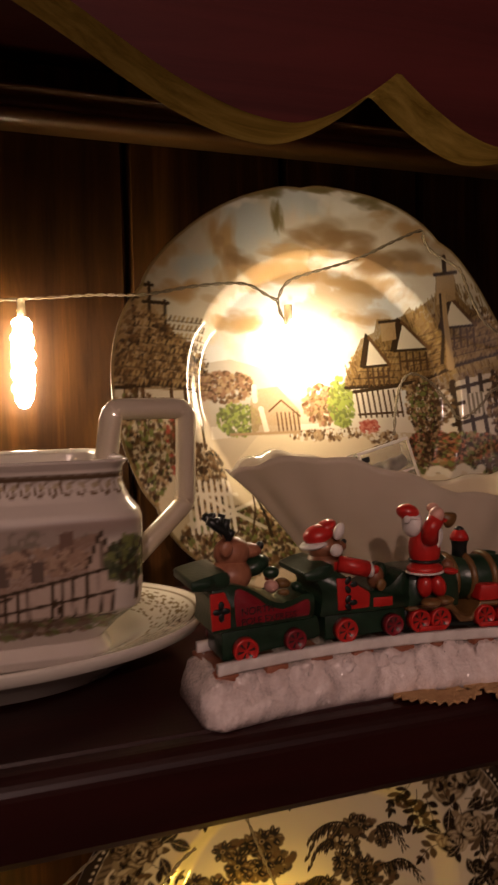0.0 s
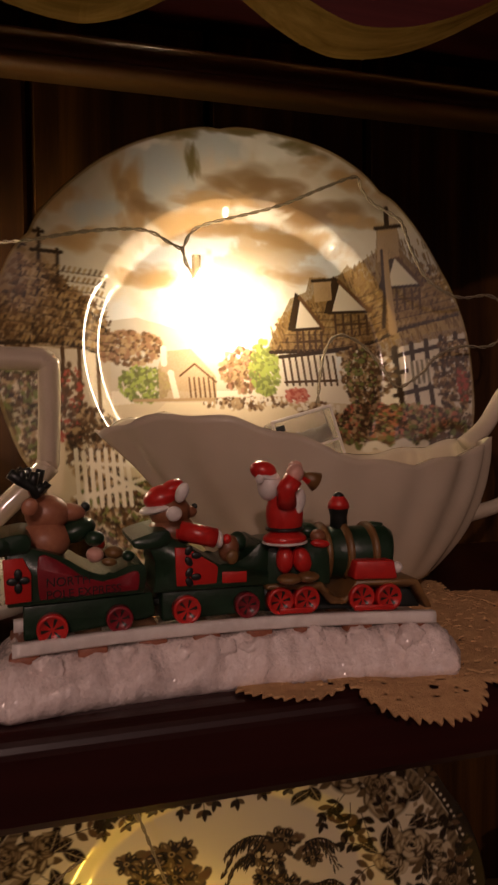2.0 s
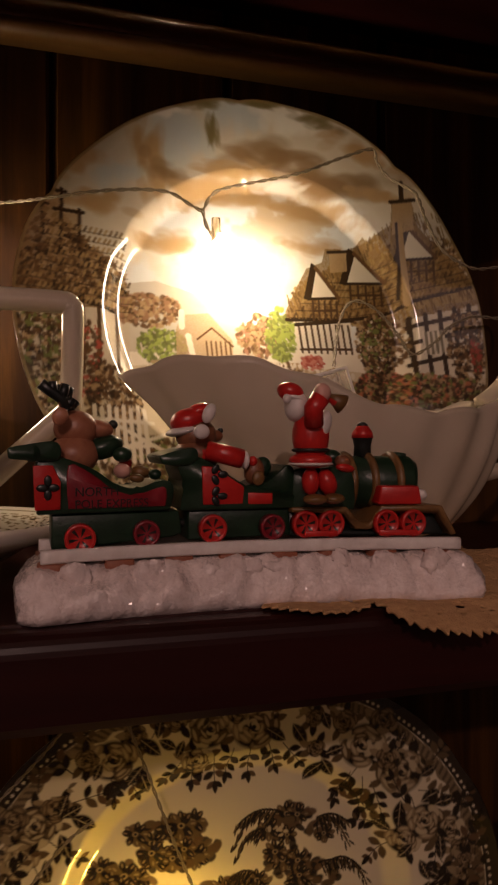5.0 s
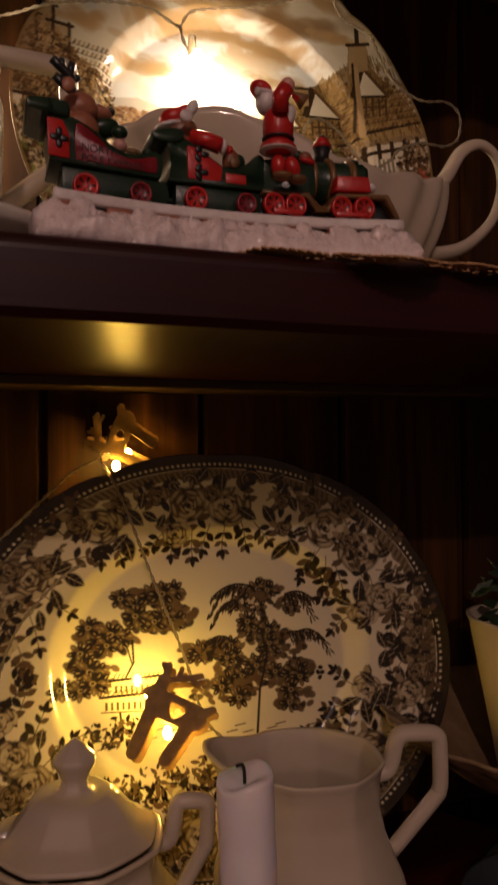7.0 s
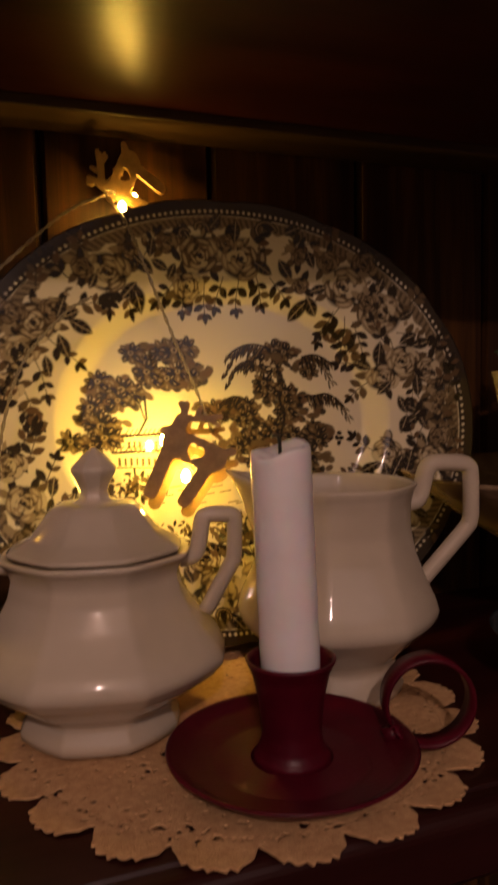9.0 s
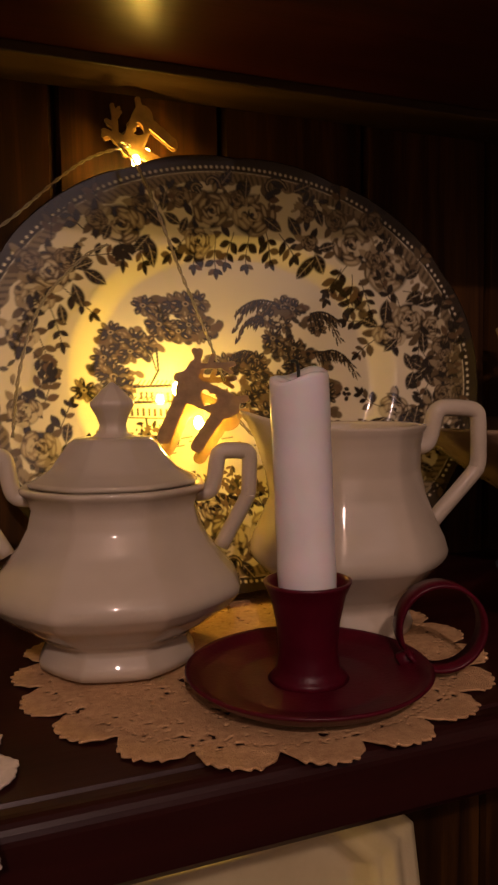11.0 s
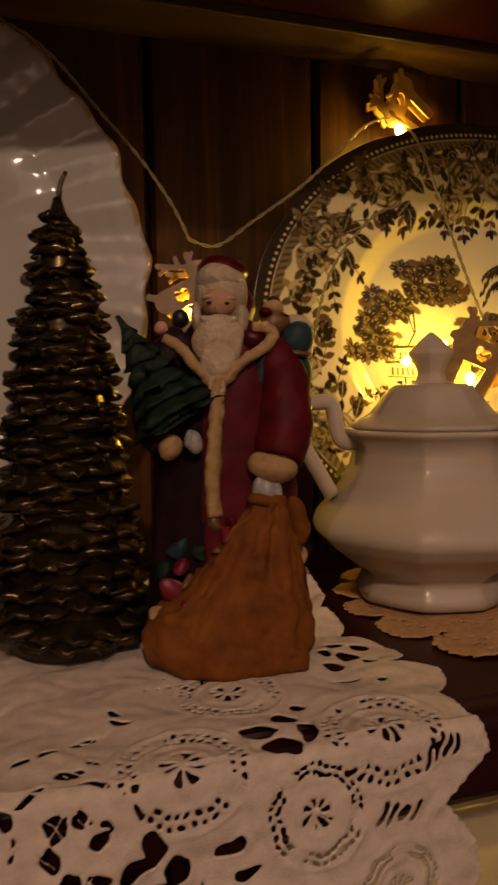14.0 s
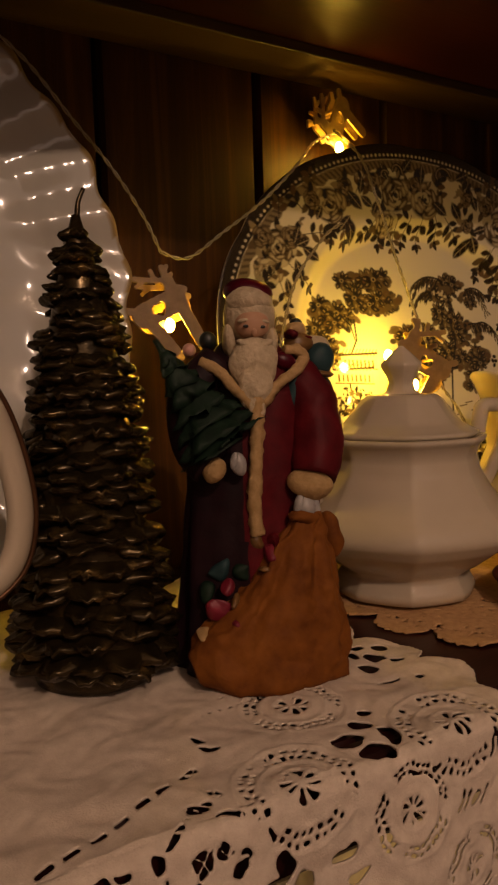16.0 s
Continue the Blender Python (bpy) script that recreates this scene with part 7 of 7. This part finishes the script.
# toys spilling beside it
for px, py, d, a, b, i in ((462, 968, 0.0215, 15, 19, 12), (478, 944, 0.0200, 16, 20, 0), (448, 948, 0.0180, 20, 26, 10), (456, 996, 0.0240, 10, 8, 10), (386, 1002, 0.0160, 26, 24, 7), (425, 1005, 0.0170, 22, 24, 5), (392, 1026, 0.0210, 16, 15, 12), (374, 1065, 0.0200, 30, 28, 12),
                           (402, 1084, 0.0240, 24, 18, 12), (402, 1046, 0.0235, 8, 12, 10), (350, 1104, 0.0200, 14, 7, 2), (362, 1040, 0.0160, 18, 24, 5), (600, 1010, 0.0080, 12, 22, 2)):
    mass(bm, px, py, d - 0.003, a * 0.72, 16, b * 0.76, i, 10, 0.0026)
for v in bm.verts:
    v.co.z = max(v.co.z, FZ)
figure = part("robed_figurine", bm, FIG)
tagged(figure, "painted resin bearded figurine in crimson robe with an orange sack", "figurine")

# ---- lace runner ----
EDGE_Y, FOLD = -0.0125, 0.004


WHEELS = ((-0.1645, -0.0125, 0.0160), (-0.1085, -0.0110, 0.0165), (-0.1312, -0.0306, 0.0125), (-0.1420, 0.0240, 0.0150), (-0.1080, -0.0560, 0.0120))


def lace_place(U, V):
    """Flat on the shelf, then bent over its front edge and hanging."""
    over = np.clip(EDGE_Y - V, 0, None)
    bend = math.pi / 2 * FOLD
    a = np.clip(over / FOLD, 0, math.pi / 2)
    hang = np.clip(over - bend, 0, None)
    Y = np.where(over > 0, EDGE_Y - FOLD * np.sin(a), V)
    Z = ZL + 0.0016 - FOLD * (1 - np.cos(a)) - hang
    wave = 0.0016 * np.sin(U * 95 + 1.0) * np.clip(hang / 0.02, 0, 1)
    cord = np.zeros(U.shape)
    for cx, cy, r in WHEELS:
        d = np.hypot(U - cx, V - cy)
        for q in (0.42, 0.68, 1.12):
            cord = np.maximum(cord, np.exp(-((d - r * q) / 0.0007) ** 2))
    cord = 0.00035 * cord
    crumple = cord * 0.5 + 0.0003 * np.sin(U * 310 + 2 * np.sin(V * 260)) * np.sin(V * 280 + 2 * np.sin(U * 230))
    Z = Z + (0.0010 * np.sin(U * 120 + 2 * np.sin(V * 60)) * np.sin(V * 140 + 1) + crumple + 0.5 * cord) * (over <= 0) + 0.0006
    curl = np.clip((V - 0.062) / 0.05, 0, 1) * np.clip((U + 0.108) / 0.024, 0, 1) ** 1.5
    Z = Z + 0.020 * curl * (0.8 + 0.2 * np.sin(V * 330))
    return np.stack([U, Y - wave - 1.6 * crumple * np.clip(hang / 0.006, 0, 1) - 0.002 * np.clip(hang / 0.03, 0, 1), Z], -1)


SCROLL = [(-0.1953, -0.0222, 0.0029, 0.0036, 0.2), (-0.1893, -0.0212, 0.0024, 0.0019, -0.4), (-0.1839, -0.0241, 0.0019, 0.0016, -0.6), (-0.1859, -0.0268, 0.0025, 0.0015, -0.4), (-0.1969, -0.0284, 0.0020, 0.0032, 0.2), (-0.1928, -0.0340, 0.0025, 0.0020, -0.4),
          (-0.1866, -0.0358, 0.0034, 0.0018, -0.1), (-0.1810, -0.0402, 0.0034, 0.0014, 0.2), (-0.1770, -0.0352, 0.0052, 0.0020, 0.3), (-0.1722, -0.0415, 0.0032, 0.0014, 0.1), (-0.1673, -0.0385, 0.0030, 0.0034, 0.1), (-0.1730, -0.0310, 0.0028, 0.0036, 0.5), (-0.1766, -0.0218, 0.0008, 0.0030, 0.3)]
CHAIN = [(-0.1916, -0.0076, 0.0036, 0.0019, 0.3), (-0.1852, -0.0049, 0.0018, 0.0021, 0.0), (-0.1862, -0.0132, 0.0040, 0.0013, -0.3), (-0.2000, -0.0132, 0.0056, 0.0009, 0.6), (-0.2058, -0.0185, 0.0017, 0.0026, 0.2), (-0.2050, -0.0250, 0.0006, 0.0030, 0.0), (-0.1768, 0.0217, 0.0013, 0.0030, 0.3), (-0.1753, 0.0160, 0.0034, 0.0014, -0.3), (-0.1864, 0.0080, 0.0034, 0.0014, 0.5)]
SIDE = [(-0.1537, -0.0357, 0.0045, 0.0018, 0.3), (-0.1500, -0.0428, 0.0036, 0.0014, 0.3), (-0.1418, -0.0032, 0.0052, 0.0030, 0.1), (-0.1322, 0.0032, 0.0036, 0.0036, -0.5), (-0.1376, -0.0112, 0.0054, 0.0040, -0.2), (-0.1284, -0.0056, 0.0027, 0.0056, -0.3), (-0.1259, 0.0090, 0.0026, 0.0014, -0.5),
        (-0.1018, 0.0341, 0.0038, 0.0026, -0.5), (-0.0945, 0.0395, 0.0042, 0.0034, -0.3), (-0.0893, 0.0340, 0.0026, 0.0024, -0.8), (-0.0868, 0.0455, 0.0034, 0.0024, -0.5), (-0.0955, 0.0490, 0.0034, 0.0024, 0.1), (-0.1010, 0.0445, 0.0022, 0.0026, 0.2), (-0.1030, 0.0225, 0.0048, 0.0010, -0.1), (-0.0930, 0.0190, 0.0018, 0.0018, 0.4)]


def lace_inside(U, V):
    """Cutwork: wheels, scrolls and bars left out of the cloth, with a scalloped edge."""
    ok = np.ones(U.shape, bool)
    wx = U + 0.0005 * np.sin(V * 700 + 3 * np.sin(U * 210))
    wy = V + 0.0005 * np.sin(U * 640 + 3 * np.sin(V * 190))

    def ring_holes(cx, cy, r, n, a, b, ph=0.0):
        nonlocal ok
        d, t = np.hypot(wx - cx, wy - cy), np.arctan2(wy - cy, wx - cx) + ph
        f = (t * n / (2 * np.pi)) % 1.0
        miss = np.sin(t * 3 + cx * 900) + 0.6 * np.sin(t * 7 + cy * 500) < 0.85
        ok &= ~((np.abs(d - r) < a) & (np.abs(f - 0.5) * 2 * np.pi * r / n < b) & miss)

    def slot(cx, cy, a, b, turn):
        nonlocal ok
        c, s = math.cos(turn), math.sin(turn)
        x, y = (wx - cx) * c + (wy - cy) * s, (wy - cy) * c - (wx - cx) * s
        ok &= ~((np.abs(x) / a) ** 2.6 + (np.abs(y) / b) ** 2.6 < 1)

    for cx, cy, r in WHEELS:
        ring_holes(cx, cy, r * 0.22, 8, r * 0.13, r * 0.052)
        ring_holes(cx, cy, r * 0.80, 30, r * 0.055, 0.00085)
        ring_holes(cx, cy, r * 0.97, 34, r * 0.055, 0.00085, 0.1)
    before = ok.copy()
    for holes in (SCROLL, CHAIN, SIDE):
        for h in holes:
            slot(*h)
    bars = (np.abs(np.sin((wx * 0.75 + wy) * np.pi / 0.0046 + 2 * np.sin(wx * 260))) < 0.20) | (np.abs(np.sin((wx - wy * 0.6) * np.pi / 0.0075 + 1)) < 0.12)
    ok |= before & bars & (wx < -0.183)
    # slits beside the hanging corner
    for k in range(4):
        slot(-0.0975 + 0.0028 * k, -0.0218 + 0.0007 * k, 0.0008, 0.0048 - 0.0006 * k, -0.35)
        slot(-0.1125 + 0.0034 * k, -0.0346 - 0.0006 * k, 0.0011, 0.0031, -0.6)
    # openwork line along the plain field
    line = np.interp(U, [-0.34, -0.252, -0.233, -0.2104, -0.1885, -0.176], [-0.0135, -0.0112, -0.0108, -0.0031, 0.0073, 0.0150]) + 0.0003 * np.sin(U * 300)
    ok &= ~((np.abs(V - line) < 0.0011) & (np.sin(U * 2 * np.pi / 0.0068) > -0.55) & (U < -0.192))
    # barred squares along the hanging border
    for k in range(6):
        cx, cy, a, b = -0.2178 - 0.0166 * k, -0.0245 + 0.0005 * k, 0.0050 + 0.0005 * math.sin(k), 0.0074 - 0.0008 * k
        bars = np.sin((wy + 0.35 * (wx - cx) * math.cos(2 * k)) * 2 * np.pi / 0.0033 + 2.2 * np.sin((wx - cx) * 420)) > -0.55
        ok &= ~((np.abs(wx - cx) < a) & (np.abs(wy - cy) < b) & bars)
    for y0, x0, x1 in ((0.0360, -0.168, -0.118), (0.0420, -0.160, -0.104)):
        ok &= ~((np.abs(V - y0) < 0.0007) & (U > x0) & (U < x1) & (np.sin(U * 2 * np.pi / 0.0036) > 0.2))
    # outer outline
    right = np.interp(V, [-0.080, -0.066, -0.058, -0.047, -0.036, -0.030, -0.023, -0.012, 0.004, 0.0065, 0.012, 0.0196, 0.026, 0.0286, 0.034, 0.042, 0.052, 0.0604], [-0.094, -0.086, -0.0815, -0.084, -0.0927, -0.086, -0.0787, -0.0815, -0.0822, -0.0790, -0.0735, -0.0716, -0.078, -0.0838, -0.0765, -0.0755, -0.080, -0.089])
    scallop = 0.0062 * np.abs(np.sin((V - 0.0604) * np.pi / 0.0195)) ** 0.6
    right = np.where(V > 0.0604, -0.0890 + 0.06 * (V - 0.0604) + scallop, right)
    ok &= U < right + 0.0004 * np.sin(V * 2600)
    lobe = 0.0075 * np.abs(np.sin((U + 0.2080) * np.pi / 0.047)) ** 0.55
    low = np.where(U < -0.2080, -0.0365 - 0.0045 * np.abs(np.sin((U + 0.2080) * np.pi / 0.034)) ** 0.6, -0.0415 - lobe)
    low = np.where(U > -0.161, -0.0480 - 0.020 * np.clip((U + 0.161) / 0.045, 0, 1) - 0.4 * lobe, low)
    ok &= V > low + 0.0003 * np.sin(U * 2600)
    return ok


sheet("lace_runner", "cream cutwork lace runner hanging over the shelf's front edge", lace_inside, lace_place, -0.335, -0.066, -0.078, 0.180, 0.00050, LINEN, "lace runner", 0.0006)

# ---- pitcher at the end of the shelf ----
pitcher = thing("pitcher", "large white china pitcher with a gold-lined loop handle", "pitcher", (-0.302, 0.056, ZL + 0.003))
part("body", turned([(0.0, 0.0), (0.034, 0.0), (0.036, 0.004), (0.045, 0.022), (0.053, 0.050), (0.053, 0.075), (0.044, 0.105), (0.039, 0.125), (0.042, 0.142), (0.041, 0.143), (0.036, 0.125), (0.0, 0.02)], (-0.302, 0.056, ZL + 0.003), 0, 72, None), GLAZE, pitcher)
loop = smooth_line([(-0.262, 0.062, 1.2645), (-0.2450, 0.064, 1.2700), (-0.2310, 0.065, 1.2665), (-0.2195, 0.066, 1.2530), (-0.2135, 0.066, 1.2350), (-0.2115, 0.066, 1.2170), (-0.2160, 0.066, 1.2020), (-0.2300, 0.065, 1.1930), (-0.2480, 0.064, 1.1855), (-0.262, 0.062, 1.1835)], 8)
part("handle", tube(loop, 0.0052, 16, flat=0.72), GLAZE, pitcher)
part("gilt_line", tube([p + Vector((0.0046 * math.cos(1.5 - 3.0 * k / len(loop)), -0.0008, 0.0046 * math.sin(1.5 - 3.0 * k / len(loop)))) for k, p in enumerate(loop)], 0.0008, 8), principled("worn_gilt_line", (0.10, 0.045, 0.02), 0.35, 0.6), pitcher)

# ---- at the far end: pot of greenery, bowl and dark glass dish ----
PX, PY = 0.240, 0.113
OLIVE_CHINA = mottled("dull_brown_china", [(0.3, (0.20, 0.13, 0.07)), (0.7, (0.28, 0.19, 0.11))], 0.25, 80)
planter = thing("planter", "white tapered pot holding a dark leafy plant", "plant pot", (PX, PY, ZL + 0.052))
part("pot", turned([(0.0, 0.0), (0.026, 0.0), (0.028, 0.003), (0.044, 0.090), (0.0455, 0.094), (0.043, 0.094), (0.026, 0.02), (0.0, 0.02)], (PX, PY, ZL + 0.052), 0, 48, None), GLAZE, planter)
LEAFY = mottled("dark_leaf", [(0.3, (0.010, 0.022, 0.010)), (0.7, (0.03, 0.05, 0.022))], 0.4, 200)
rng = random.Random(4)
bm = bmesh.new()
for k in range(90):
    a, r = rng.random() * 6.28, 0.038 * math.sqrt(rng.random())
    c = Vector((PX + r * math.cos(a), PY + r * math.sin(a), ZL + 0.052 + 0.088 + 0.03 * rng.random()))
    u = Vector((rng.gauss(0, 1), rng.gauss(0, 1), rng.gauss(0, 0.6))).normalized() * 0.008
    w = u.orthogonal().normalized() * 0.0035
    q = [c - u, c + w - Vector((0, 0, 0.0006)), c + u, c - w - Vector((0, 0, 0.0006))]
    f = [bm.verts.new(p) for p in q] + [bm.verts.new(p + Vector((0, 0, 0.0009))) for p in q]
    for face_ in ((0, 1, 2, 3), (7, 6, 5, 4), (0, 1, 5, 4), (1, 2, 6, 5), (2, 3, 7, 6), (3, 0, 4, 7)):
        bm.faces.new([f[i] for i in face_])
tagged(part("foliage", bm, LEAFY, planter, smooth=False), kind="stuff")
SMOKE = principled("smoke_glass", (0.05, 0.06, 0.07), 0.08, Transmission_Weight=0.4, IOR=1.45)
comport = thing("comport", "footed cream dish with a wavy beaded rim under the plant pot", "dish", (PX, PY, ZL + 0.0006))
part("foot", turned([(0.0, 0.0), (0.036, 0.0), (0.036, 0.003), (0.014, 0.012), (0.011, 0.036), (0.016, 0.044), (0.0, 0.046)], (PX, PY, ZL + 0.0006), 0, 64, None), SMOKE, comport)
part("bowl", turned([(0.0, 0.0455), (0.030, 0.0460), (0.060, 0.064), (0.088, 0.0845), (0.0945, 0.0905), (0.0940, 0.0920), (0.087, 0.0875), (0.058, 0.068), (0.030, 0.0505), (0.0, 0.0495)], (PX, PY, ZL + 0.0006), 0, 160, lambda a, z: 1 + 0.012 * math.sin(24 * a) * (z > 0.08)), OLIVE_CHINA, comport)
saucer = thing("glass_dish", "dark smoked glass dish beside the jug", "dish", (0.198, 0.052, ZL + 0.0006))
part("dish_body", turned([(0.0, 0.0), (0.025, 0.0), (0.040, 0.010), (0.050, 0.024), (0.0505, 0.0255), (0.049, 0.0250), (0.038, 0.013), (0.024, 0.004), (0.0, 0.003)], (0.198, 0.052, ZL + 0.0006), 0, 64, None), SMOKE, saucer)

# ---- cream octagonal dish on the shelf below ----
YELLOW_GLAZE = mottled("ivory_glaze", [(0.3, (0.60, 0.50, 0.28)), (0.7, (0.68, 0.58, 0.34))], 0.2, 30)


def long_octagon(t):
    """Edge of a long dish with cut corners."""
    c, s = abs(math.cos(t)), abs(math.sin(t))
    return min(0.118 / max(c, 1e-6), 0.088 / max(s, 1e-6), 0.178 / (c + s))


standing_plate("octagonal_dish", "cream octagonal serving dish with a stepped rim", dish(long_octagon, plate_depth(0.68, 0.75, 0.018, 0.014), rings=40, seg=400, relief=lambda r, a: np.where((r > 0.80) & (r < 0.90), 0.0040, 0.0)), YELLOW_GLAZE, leaning((0.037, 0.150, 0.9485), 12, 0), "dish")
